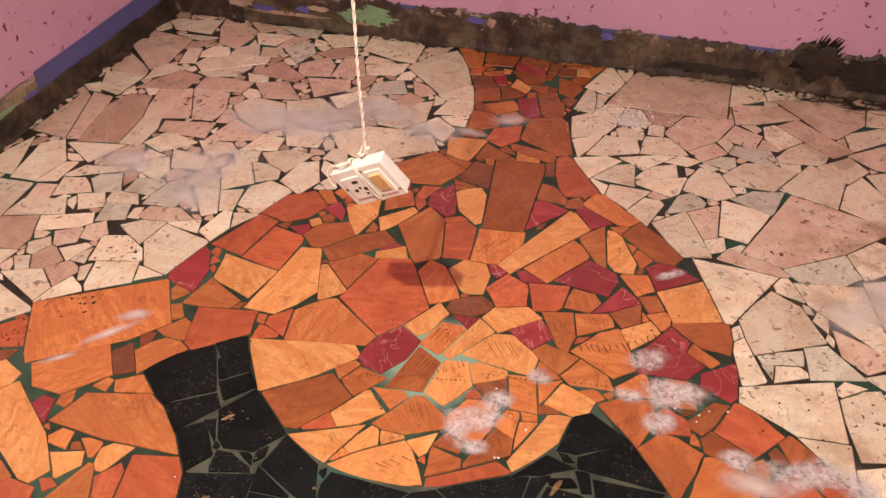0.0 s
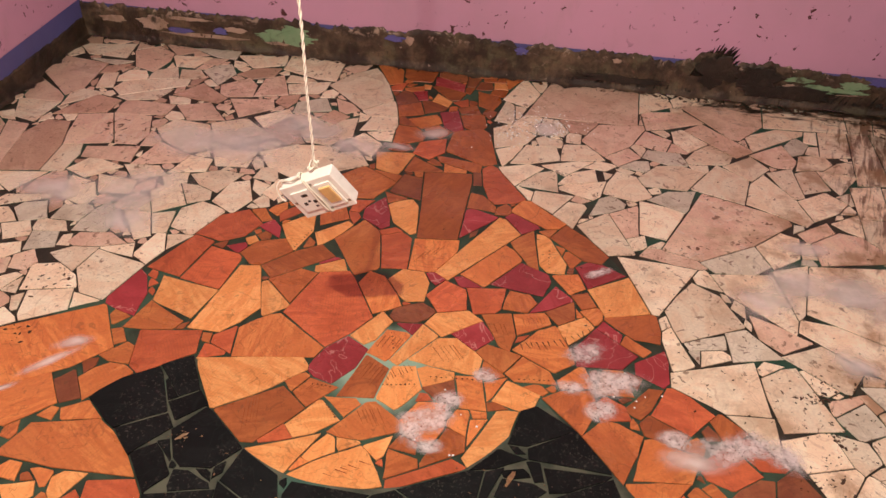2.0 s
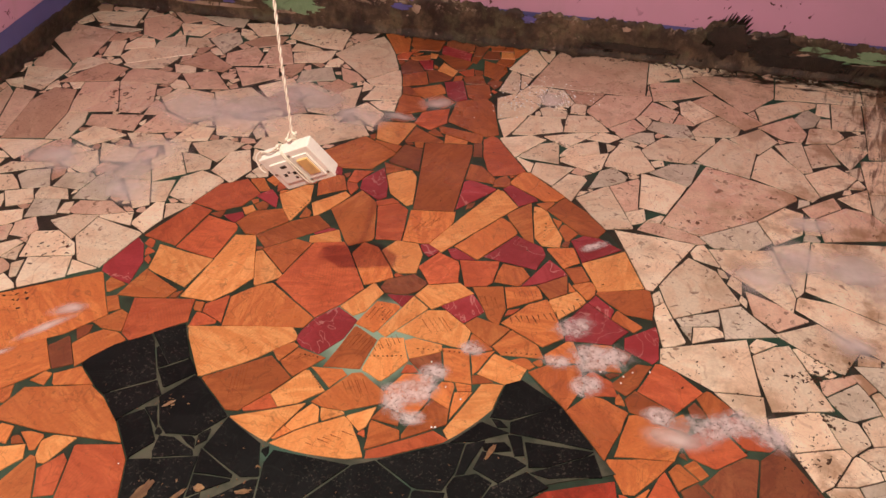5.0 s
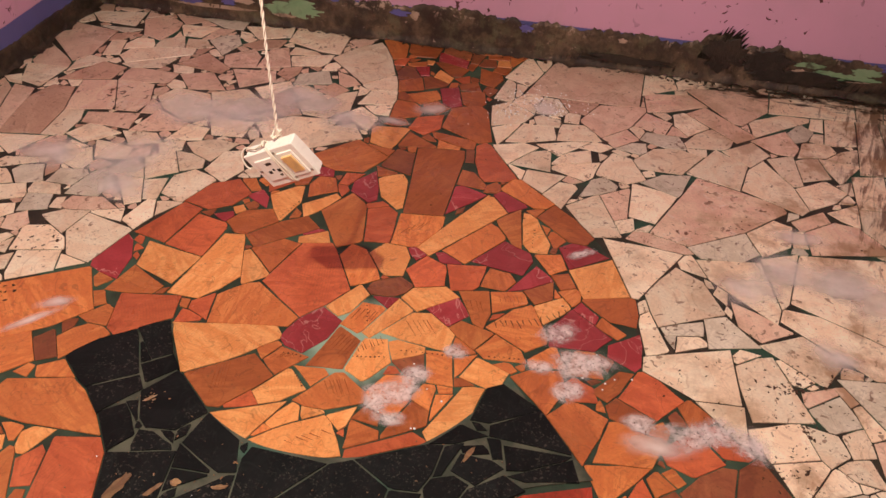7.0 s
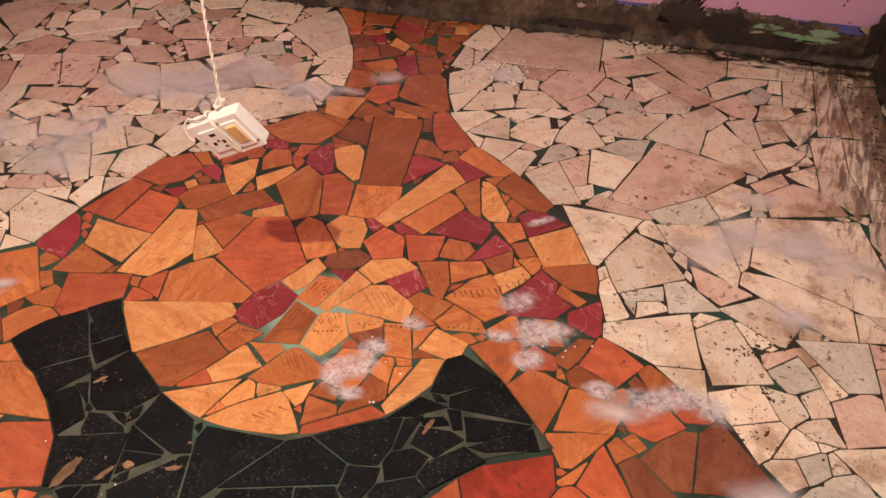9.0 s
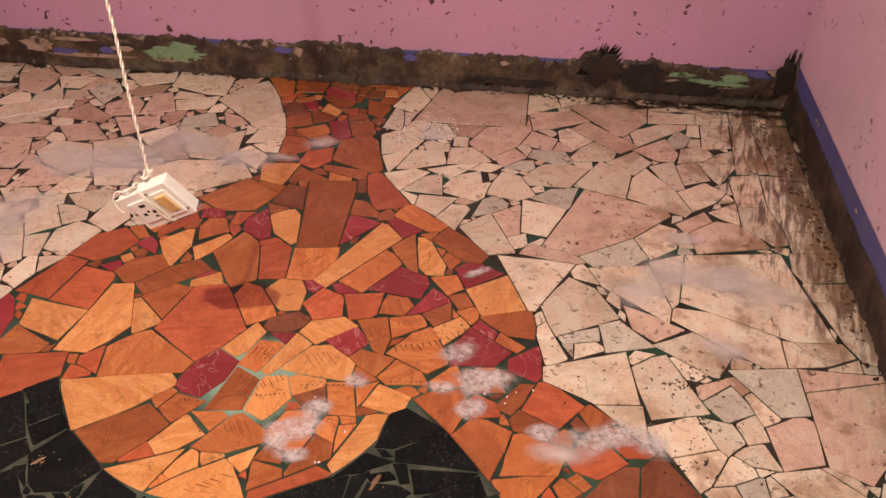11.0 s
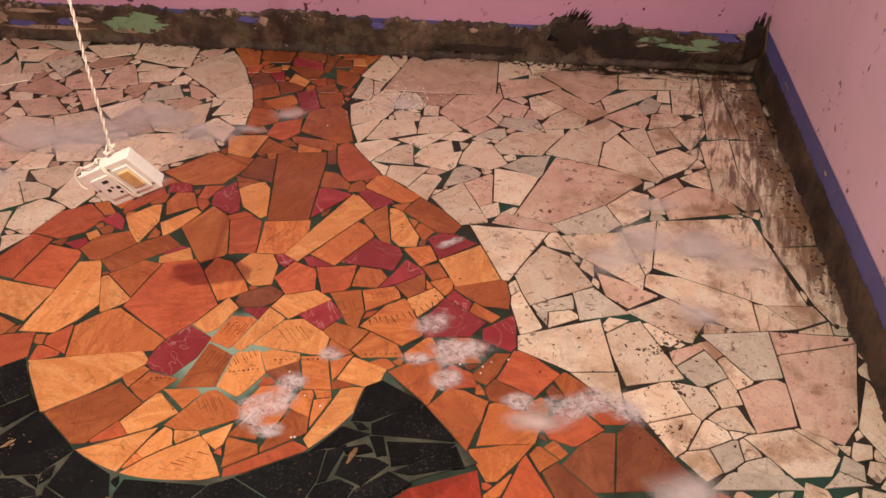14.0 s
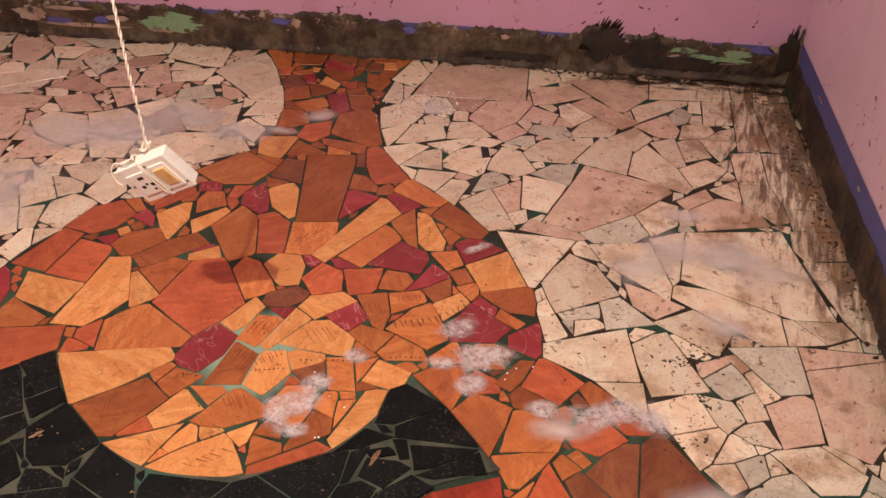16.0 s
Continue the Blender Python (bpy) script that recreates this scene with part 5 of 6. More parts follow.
lay(vase_panel, RUST, (0.7783, 3.3444, 0.1171, 0.0959, 91.0, 0.0067, -0.0203, -0.0063, 0, 0.46, 0.45), (1.0371, 3.1762, 0.2109, 0.0902, -61.4, 0.0004, 0.0123, 0.0133, 0, 0.31, 0.26, 2, 0.29, 0.07, 3, 0.15, 0.22), (0.7799, 2.7723, 0.1629, 0.0831, -79.7, -0.0089, 0.0061, -0.0049, 3, 0.21, 0.33), (0.7438, 2.8573, 0.0529, 0.0186, 31.3, -0.0043, -0.0025, -0.0012), (0.2689, 2.7901, 0.16, 0.1327, 61.2, -0.0042, 0.0176, -0.0038, 0, 0.28, 0.45, 2, 0.31, 0.43))
lay(vase_panel, RUST, (0.2884, 2.5927, 0.1499, 0.1105, 81.4, 0.0057, -0.0006, -0.0036, 1, 0.15, 0.08), (0.6631, 2.5049, 0.2363, 0.2102, -44.7, -0.0785, 0.0269, -0.013, 1, 0.10, 0.02, 2, 0.14, 0.53, 3, 0.30, 0.34), (0.4258, 2.3212, 0.0561, 0.0558, 6.2, -0.0073, -0.0038, 0.0179, 1, 0.11, 0.30), (0.4159, 2.2753, 0.0543, 0.0253, -0.3, -0.0004, 0.0002, -0.0108), (0.6563, 2.0477, 0.0649, 0.022, 33.3, -0.0036, -0.0015, 0.0094))
lay(vase_panel, RUST, (0.9727, 2.6075, 0.1206, 0.0991, -74.4, -0.0603, 0.0275, -0.0116, 3, 0.57, 0.51), (1.0778, 2.6052, 0.0966, 0.0877, -80.7, -0.0029, -0.0005, -0.0078, 2, 0.27, 0.22), (1.0161, 2.0104, 0.1658, 0.0262, 30.1, -0.0069, -0.0079, 0.0025), (1.5937, 2.3046, 0.1149, 0.1038, -33.4, -0.0049, 0.0085, -0.0078, 2, 0.36, 0.00, 3, 0.19, 0.18), (1.6911, 2.1505, 0.1067, 0.0884, 40.6, -0.0251, 0.0124, 0.0022, 3, 0.25, 0.46))
lay(vase_panel, RUST, (0.2945, 2.2634, 0.162, 0.1181, 26.1, 0.0277, -0.0039, -0.021, 0, 0.17, 0.19), (0.3802, 1.7884, 0.1538, 0.1305, -69.8, 0.0149, 0.0004, 0.0108, 2, 0.08, 0.38), (0.2884, 1.767, 0.0869, 0.0515, -74.5, -0.0242, 0.0105, -0.0027, 3, 0.33, 0.29), (0.0922, 1.6615, 0.1445, 0.0946, 49.3, 0.0376, 0.0132, 0.0043, 0, 0.31, 0.47, 2, 0.47, 0.37), (-0.2618, 2.0574, 0.1888, 0.0661, 31.7, -0.0077, -0.0008, 0.0166))
lay(east_panel, CREAM, (1.5437, 2.755, 0.2195, 0.1201, -92.5, 0, 0, -0.0512), (1.6528, 2.6723, 0.1848, 0.16, 42.4, 0.0552, 0.0005, 0.0238, 2, 0.42, 0.25), (1.6836, 2.5127, 0.0636, 0.0376, 23.5, 0.0005, -0.0085, -0.0023), (1.5864, 2.5165, 0.13, 0.0453, -72.1, -0.0151, 0.0006, 0.006), (1.5576, 2.6102, 0.0314, 0.0252, 40.1, 0.0126, 0.0011, 0.0001))
lay(east_panel, CREAM, (1.7062, 2.3932, 0.1932, 0.154, 16.3, -0.0595, 0.0432, 0.0094, 3, 0.18, 0.30), (1.7878, 2.2687, 0.1117, 0.05, -63.1, 0.0198, -0.0084, -0.0213), (1.8746, 2.3978, 0.1896, 0.1222, 109.4, 0.0082, -0.0037, -0.0087, 2, 0.33, 0.10), (1.8167, 2.4914, 0.044, 0.0256, 47.5, -0.0116, -0.0042, 0.0023), (1.9037, 2.2407, 0.118, 0.0909, 20.0, -0.0145, 0.0034, 0.0035, 1, 0.10, 0.33))
lay(east_panel, CREAM, (1.9371, 2.1494, 0.0954, 0.0722, -90.0, -0.0273, 0.006, -0.0229, 3, 0.16, 0.21), (1.9346, 2.468, 0.0771, 0.0572, -63.6, 0.0275, 0.0122, 0.0084, 2, 0.46, 0.30), (1.9752, 2.5279, 0.1434, 0.1043, -36.2, 0.0187, -0.0154, -0.0014, 0, 0.02, 0.34, 1, 0.15, 0.10), (2.0785, 2.4983, 0.0391, 0.025, -7.4, 0.0009, 0, -0.0031), (1.9985, 2.2565, 0.0879, 0.0603, -67.6, 0.007, -0.0151, 0.001, 1, 0.27, 0.17))
lay(east_panel, CREAM, (2.0674, 2.278, 0.0641, 0.0506, -73.5, -0.0082, 0.004, -0.0004), (2.1017, 2.3491, 0.0949, 0.0401, -71.7, -0.0179, -0.0074, 0.004, 1, 0.22, 0.50), (2.0613, 2.1985, 0.0634, 0.0542, 11.9, -0.0211, 0.0041, 0.01), (2.0071, 2.1472, 0.0806, 0.0555, 51.6, -0.0189, 0.0177, 0.0084, 2, 0.34, 0.15), (1.98, 2.0796, 0.0689, 0.0554, -59.9, 0.0048, -0.0038, -0.006))
lay(east_panel, CREAM, (2.189, 2.1197, 0.1441, 0.1084, -43.5, 0.0812, 0.0094, 0.0065, 2, 0.45, 0.33), (2.0846, 2.1219, 0.0437, 0.0261, -72.6, -0.0043, 0.001, 0.0011), (2.0786, 2.1641, 0.0417, 0.0133, 12.9, 0, 0, -0.0057), (2.3384, 2.5128, 0.0758, 0.0165, 15.8, 0.0056, 0.0024, 0.007), (1.0594, 3.8108, 0.1571, 0.1012, 69.3, 0.0478, 0.0204, 0.0022, 2, 0.15, 0.09))
lay(east_panel, CREAM, (1.1142, 3.8815, 0.0595, 0.0333, -83.2, 0.0108, -0.0011, -0.0057), (1.5538, 3.8656, 0.137, 0.1098, -84.7, -0.0274, -0.019, 0.008, 3, 0.22, 0.41), (1.6395, 3.8137, 0.0337, 0.0223, 8.6, 0.0003, -0.0005, 0), (1.052, 3.6686, 0.0771, 0.0219, -93.8, 0.0063, 0.0001, -0.006), (1.0132, 3.6549, 0.134, 0.0498, 85.9, 0.0221, 0.0075, -0.0066))
lay(east_panel, CREAM, (1.0984, 3.6021, 0.0924, 0.0806, 72.1, 0.0059, -0.0064, -0.0096), (1.19, 3.5874, 0.1057, 0.0933, 103.6, 0.0236, -0.003, -0.0194, 0, 0.32, 0.35), (1.0462, 3.4991, 0.1328, 0.1224, -53.6, 0.0194, 0.0108, 0.0284, 2, 0.44, 0.34), (1.0534, 3.3795, 0.0908, 0.0514, 48.8, 0.042, -0.001, -0.013), (1.149, 3.389, 0.1362, 0.0937, 14.9, 0.0405, -0.02, -0.0132, 0, 0.14, 0.38))
lay(east_panel, CREAM, (1.1854, 3.4814, 0.0845, 0.0473, -5.7, -0.023, 0.0028, -0.0059, 3, 0.30, 0.34), (1.2688, 3.5268, 0.0559, 0.0455, -90.1, -0.0029, 0.0021, -0.0005), (1.2915, 3.4313, 0.1182, 0.0938, 8.3, -0.0141, -0.0141, 0, 1, 0.27, 0.08), (1.6632, 3.59, 0.1154, 0.0896, -44.4, -0.0474, 0.0238, 0.0036, 3, 0.29, 0.42), (1.4967, 3.5034, 0.056, 0.0284, -54.8, -0.0156, -0.0058, 0.0009))
lay(east_panel, CREAM, (1.7477, 3.5007, 0.1173, 0.1165, -13.3, 0.0245, -0.0109, -0.0275, 0, 0.18, 0.14, 3, 0.24, 0.26), (1.3693, 3.3605, 0.0576, 0.0431, -9.9, 0.0272, -0.0004, -0.0021), (1.2502, 3.3217, 0.1019, 0.0614, 16.4, 0.0451, 0.0381, 0.0089, 2, 0.07, 0.16), (1.1041, 3.2691, 0.1184, 0.0776, 41.7, 0.0008, -0.0143, -0.0169), (1.1794, 3.233, 0.098, 0.0889, 6.5, 0.0231, -0.0112, 0.0115))
lay(east_panel, CREAM, (1.3016, 3.278, 0.1016, 0.0524, 22.0, 0.0328, -0.0101, 0.0027), (1.3323, 3.203, 0.1029, 0.0774, 24.2, -0.025, 0.0343, -0.0069, 3, 0.21, 0.10), (1.463, 3.2502, 0.1425, 0.1217, 95.0, 0.0443, -0.0098, -0.0309, 0, 0.43, 0.35), (1.6061, 3.3422, 0.1679, 0.1459, 53.5, -0.0742, 0.0184, -0.0001, 3, 0.24, 0.29, 2, 0.38, 0.28), (1.7018, 3.4208, 0.0469, 0.038, 6.2, -0.0066, 0.0047, 0.0047))
lay(east_panel, CREAM, (2.1077, 3.8323, 0.2978, 0.1339, 4.5, 0.0211, -0.0005, 0.0001, 2, 0.11, 0.36), (2.3066, 3.8466, 0.1404, 0.0875, 83.0, -0.0062, 0.0015, 0.0038), (2.4131, 3.8391, 0.1026, 0.0967, -7.8, -0.0012, -0.0026, -0.0202), (1.9708, 3.6782, 0.2035, 0.0754, 36.8, -0.0196, -0.0342, -0.0058, 1, 0.14, 0.14), (2.1105, 3.7081, 0.0722, 0.0412, 78.8, -0.0083, -0.0034, 0.0005))
lay(east_panel, CREAM, (2.1064, 3.6158, 0.0482, 0.0294, 78.0, -0.0047, -0.002, -0.0031), (2.1847, 3.6742, 0.1614, 0.0958, 85.3, -0.0264, 0.0022, -0.0012), (2.0974, 3.5318, 0.1096, 0.0829, 13.8, 0.0113, -0.0148, 0.0001, 1, 0.44, 0.39), (2.1866, 3.5168, 0.0757, 0.0633, 70.2, -0.03, -0.0057, -0.013), (1.8678, 3.453, 0.1095, 0.0988, 46.4, 0.0015, 0.0054, -0.0068))
lay(east_panel, CREAM, (1.9922, 3.3781, 0.1526, 0.0596, -75.6, -0.0063, 0.0052, -0.011), (2.067, 3.413, 0.1116, 0.0858, -78.4, -0.0251, 0.0017, 0.0049), (2.1429, 3.4439, 0.1072, 0.0658, -37.6, -0.0074, -0.0032, 0.028), (1.7783, 3.336, 0.1595, 0.1462, 68.3, 0.0076, 0.0092, -0.0131), (1.9473, 3.2755, 0.2044, 0.1455, -38.2, -0.1248, -0.0204, -0.0243, 1, 0.23, 0.34, 3, 0.16, 0.40))
lay(east_panel, CREAM, (2.0815, 3.2748, 0.1382, 0.0979, 36.0, 0.0042, -0.0135, -0.0009, 1, 0.40, 0.23), (2.2833, 3.6027, 0.3329, 0.0878, 88.2, -0.0157, 0.0015, -0.0092), (2.3922, 3.6054, 0.3375, 0.1149, -90.4, 0.0018, 0.0002, -0.0061), (2.2385, 3.318, 0.1801, 0.0918, 88.3, -0.0116, -0.0078, 0.0018), (2.3716, 3.3311, 0.1787, 0.1543, 87.6, -0.0187, 0, 0.0005))
lay(east_panel, CREAM, (2.1724, 3.3247, 0.0527, 0.0252, -74.6, -0.0079, 0.0034, -0.0107), (1.5526, 3.0795, 0.1585, 0.1104, 79.1, 0.0026, 0.0005, 0.0126), (1.3995, 2.9679, 0.1759, 0.0963, -61.6, -0.0038, 0.0124, -0.0085), (1.4911, 2.9535, 0.0509, 0.0418, -78.3, -0.0113, 0, -0.0019), (1.556, 2.951, 0.0396, 0.0227, 47.5, -0.023, 0.0082, -0.005))
lay(east_panel, CREAM, (1.9233, 3.014, 0.1561, 0.1066, 42.8, -0.013, -0.0239, 0.0066, 1, 0.49, 0.54), (1.9997, 3.0179, 0.0638, 0.0353, -85.4, -0.0093, 0.0035, 0.0013), (2.2493, 3.1354, 0.1771, 0.1163, 92.2, 0.0686, -0.0346, -0.0025, 0, 0.33, 0.25, 1, 0.49, 0.11), (2.3774, 3.1726, 0.154, 0.1242, 4.7, 0.0003, 0.0033, 0.0016), (2.3863, 3.0521, 0.1383, 0.1032, 3.7, 0.0039, -0.0004, -0.0023))
lay(east_panel, CREAM, (2.3753, 2.9291, 0.15, 0.1246, 7.4, 0.0293, -0.0018, -0.0035, 0, 0.40, 0.18), (2.1527, 3.1734, 0.0695, 0.0691, 15.0, 0.0054, 0.0144, 0.0177))
lay(east_panel, GREY, (1.6695, 2.5501, 0.0945, 0.035, 18.7, 0.005, 0.0053, 0.0029), (1.7716, 2.5675, 0.0964, 0.0894, -63.3, 0.0141, 0.0051, 0.0156), (1.6444, 2.5003, 0.0383, 0.0101, -74.5, -0.0009, 0.0004, -0.0043), (2.0223, 2.3535, 0.0812, 0.0796, 33.8, 0.0013, 0.0037, 0.0037), (2.1526, 2.4113, 0.1524, 0.1264, -73.1, 0.0175, -0.0041, -0.0196, 1, 0.33, 0.04))
lay(east_panel, GREY, (2.0396, 2.1049, 0.062, 0.0569, 30.0, 0.0211, 0.0048, 0.001, 2, 0.22, 0.39), (2.0967, 2.0715, 0.0808, 0.0382, 12.2, 0.0024, -0.0052, 0.0041), (1.587, 3.4618, 0.1372, 0.071, -11.8, -0.0313, -0.0184, 0.0123, 1, 0.46, 0.31), (1.4923, 3.3904, 0.0692, 0.0509, -5.2, 0.0183, -0.0155, 0.0046), (2.0507, 3.63, 0.0996, 0.0556, 63.3, 0.036, -0.0103, -0.0035, 0, 0.38, 0.42))
lay(east_panel, GREY, (1.4, 3.1362, 0.0878, 0.0719, 27.9, 0.0195, -0.0226, 0.0026, 1, 0.23, 0.35), (1.6064, 3.2103, 0.1027, 0.0895, -7.9, 0.0298, -0.0086, 0.0158, 1, 0.04, 0.14), (1.7904, 2.9159, 0.1677, 0.0988, 37.2, -0.0816, 0.045, -0.0041, 3, 0.26, 0.43))
lay(west_panel, CREAM, (-0.0132, 2.5018, 0.1791, 0.1491, -37.2, -0.0562, -0.0099, 0.0366, 1, 0.46, 0.30, 2, 0.27, 0.07), (-0.1432, 2.4619, 0.1251, 0.1024, 14.9, -0.0407, -0.0218, 0, 1, 0.18, 0.37), (-0.0986, 2.3664, 0.1172, 0.0995, 23.9, 0.013, -0.0026, -0.0089, 0, 0.17, 0.06), (-0.0027, 2.3909, 0.0679, 0.0259, 14.7, 0.0007, -0.0003, -0.011), (-0.1142, 2.5665, 0.1055, 0.0818, 51.1, 0.0165, 0.011, -0.0138, 2, 0.29, 0.27))
lay(west_panel, CREAM, (0.1384, 2.8056, 0.1419, 0.1098, 81.3, 0.0213, 0.0006, 0.0164, 2, 0.37, 0.41), (0.2173, 2.9422, 0.1392, 0.0985, 75.6, 0.0832, 0.0297, 0.0073, 2, 0.42, 0.46), (0.1288, 2.6935, 0.0686, 0.0321, 40.5, 0.001, -0.0063, -0.0117), (0.0791, 2.6369, 0.1096, 0.057, 74.0, 0.0435, 0.0154, 0.0027, 2, 0.33, 0.25), (-0.0207, 2.613, 0.0888, 0.0262, 6.9, -0.0055, -0.0023, 0.0112))
lay(west_panel, CREAM, (-0.2723, 2.6786, 0.0842, 0.0541, 8.0, -0.0105, -0.0059, -0.0031), (-0.358, 2.6395, 0.0737, 0.0645, 24.2, -0.0123, 0.0006, -0.0015), (-0.2679, 2.8488, 0.1061, 0.0801, 147.5, 0.02, 0.0175, 0.0174, 2, 0.45, 0.29), (-0.4374, 3.0367, 0.1636, 0.0841, -85.3, -0.0185, 0.0084, -0.0089, 3, 0.42, 0.26), (-0.7159, 3.31, 0.1281, 0.1146, -82.2, 0.0237, 0.004, -0.0169))
lay(west_panel, CREAM, (-0.3718, 3.5774, 0.2718, 0.0893, 23.3, -0.0181, 0.0171, -0.0148, 2, 0.22, 0.34, 3, 0.20, 0.45), (-0.3614, 3.4992, 0.1617, 0.0593, 28.7, 0.0262, 0.0289, 0.012, 2, 0.31, 0.23), (-0.5566, 3.5786, 0.1095, 0.0511, -75.0, -0.0032, 0.0012, 0.0017), (-0.4784, 3.6378, 0.0973, 0.0728, 18.2, 0.0217, -0.0196, -0.0062, 0, 0.43, 0.20), (-0.314, 3.7952, 0.1061, 0.0849, 4.6, -0.0011, 0.02, 0.0012))
lay(west_panel, CREAM, (-0.3646, 3.6762, 0.0938, 0.0768, 20.6, 0.0074, -0.009, 0.0096), (-0.257, 3.6928, 0.0845, 0.0664, 9.5, -0.024, -0.0071, -0.0012, 1, 0.43, 0.41), (-0.0093, 3.8701, 0.1559, 0.0915, 16.8, -0.0264, 0.0158, -0.0067), (0.1941, 3.859, 0.2298, 0.1463, -9.8, -0.0314, -0.0038, 0.0157, 1, 0.32, 0.10), (0.449, 3.724, 0.2631, 0.1851, 124.2, -0.0306, -0.0016, 0.0303, 1, 0.37, 0.11, 2, 0.43, 0.13))
lay(west_panel, CREAM, (0.5477, 3.5779, 0.1207, 0.0804, 34.9, 0.019, 0.0144, 0.0206, 2, 0.24, 0.26), (0.572, 3.4824, 0.1084, 0.0871, 11.3, 0.0175, -0.0094, 0.0013), (0.5972, 3.4002, 0.0729, 0.0543, 12.5, -0.006, 0.0141, 0.0046), (0.224, 3.6823, 0.1423, 0.077, 16.6, 0.017, 0.006, 0.0036, 1, 0.12, 0.33), (0.1805, 3.7426, 0.0996, 0.0334, 1.7, -0.0058, -0.0055, -0.0089))
lay(west_panel, CREAM, (0.4875, 3.2001, 0.1595, 0.1007, 31.1, 0.008, -0.006, -0.0029, 3, 0.46, 0.35), (-0.3581, 2.1488, 0.157, 0.1508, -30.2, 0.004, 0.0194, 0.0151))
lay(west_panel, BLUSH, (-0.1081, 2.638, 0.1324, 0.0626, 17.4, -0.0035, -0.0229, -0.0047, 0, 0.46, 0.34), (-0.7421, 3.6205, 0.2685, 0.1792, -27.8, -0.0952, -0.028, 0.0395, 0, 0.10, 0.15, 1, 0.16, 0.32), (-0.4692, 3.79, 0.1928, 0.1379, -53.9, -0.085, -0.0391, 0.0221, 1, 0.51, 0.40, 2, 0.17, 0.17), (-0.0347, 3.6248, 0.1295, 0.1186, 29.7, 0.0375, 0.0107, 0.0159, 2, 0.48, 0.29), (0.0915, 3.6692, 0.1413, 0.0951, -76.3, -0.0178, 0.0045, 0.0136))
lay(west_panel, GREY, (-0.261, 2.6118, 0.077, 0.0759, -74.0, 0.0014, -0.0042, 0.0024), (-0.3678, 2.7329, 0.0907, 0.0771, 126.2, 0.0271, 0.0004, 0.0045, 2, 0.32, 0.25), (-0.235, 2.7538, 0.0953, 0.0756, 7.6, 0.0324, 0.0098, 0.0026, 2, 0.38, 0.36), (-0.1417, 2.7426, 0.1263, 0.0949, 86.0, 0.0302, 0.0229, 0.0025, 2, 0.35, 0.49), (-0.1502, 3.7351, 0.118, 0.0958, 130.9, -0.0121, 0.02, 0.0059, 2, 0.49, 0.18))
lay(west_panel, GREY, (-0.2143, 3.8959, 0.1438, 0.0649, 0.3, -0.0714, 0.034, 0.0004, 3, 0.52, 0.19))
lay(west_panel, PINK, (-0.2548, 2.5089, 0.0728, 0.0588, -58.2, 0.0201, 0.0131, 0.0062, 2, 0.44, 0.41), (-0.4278, 3.2299, 0.2009, 0.1534, -67.0, 0.02, 0.0025, 0.0183, 2, 0.18, 0.44), (-0.2966, 3.2542, 0.1957, 0.1145, -65.6, 0.0418, -0.0039, -0.0053, 2, 0.33, 0.34))
lay(west_panel, PEACH, (-0.5582, 3.0966, 0.3176, 0.1514, 104.7, 0.0191, 0.0059, -0.0144, 0, 0.24, 0.48, 2, 0.36, 0.29), (-0.5091, 3.3869, 0.1373, 0.1154, 5.3, 0.0535, -0.0181, -0.0158, 3, 0.08, 0.31), (-0.1388, 3.5496, 0.1598, 0.082, -20.4, 0.0145, -0.0072, -0.0188))
lay(black_panel, BLACK, (0.2866, 2.0898, 0.1528, 0.146, 35.1, -0.012, 0.0138, 0.0018, 2, 0.23, 0.05, 3, 0.36, 0.23), (0.3798, 2.1788, 0.1156, 0.064, -53.3, 0.0048, -0.0021, -0.0062), (0.3661, 2.1308, 0.0602, 0.0174, -50.8, 0.0017, 0.0024, 0.0029), (0.4276, 2.097, 0.0733, 0.0526, 42.6, 0.0019, -0.0015, -0.003), (0.366, 2.0019, 0.1082, 0.0617, 42.7, 0.0003, 0.0016, -0.0099))
lay(black_panel, BLACK, (0.4154, 1.9121, 0.1021, 0.0649, -51.8, -0.0091, -0.0048, -0.0008), (0.4352, 1.9652, 0.0449, 0.018, -49.4, -0.0066, -0.0073, -0.0031), (0.5036, 1.9984, 0.1493, 0.132, -42.0, -0.0154, 0.0021, -0.0036, 0, 0.21, 0.40, 1, 0.32, 0.38, 3, 0.49, 0.13), (0.5111, 1.8921, 0.063, 0.0457, 12.2, -0.028, -0.0169, -0.0018, 0, 0.22, 0.05, 1, 0.12, 0.24), (0.519, 1.8042, 0.1415, 0.1153, 14.9, 0.0034, 0.0055, 0.0007, 1, 0.01, 0.26))
lay(black_panel, BLACK, (0.6343, 1.8274, 0.0793, 0.0252, 22.7, 0.0067, -0.0028, -0.0107), (0.63, 1.8604, 0.0848, 0.0273, -13.7, -0.0117, 0.005, -0.0116), (0.6573, 1.92, 0.1347, 0.0818, -25.8, -0.0497, -0.0149, -0.0023, 1, 0.28, 0.26), (1.2471, 2.1939, 0.0948, 0.1074, 113.9, -0.0127, 0.0037, -0.0321, 3, 0.21, 0.30), (1.3213, 2.1244, 0.1516, 0.0736, 12.4, -0.0321, -0.017, 0.0234, 1, 0.07, 0.15))
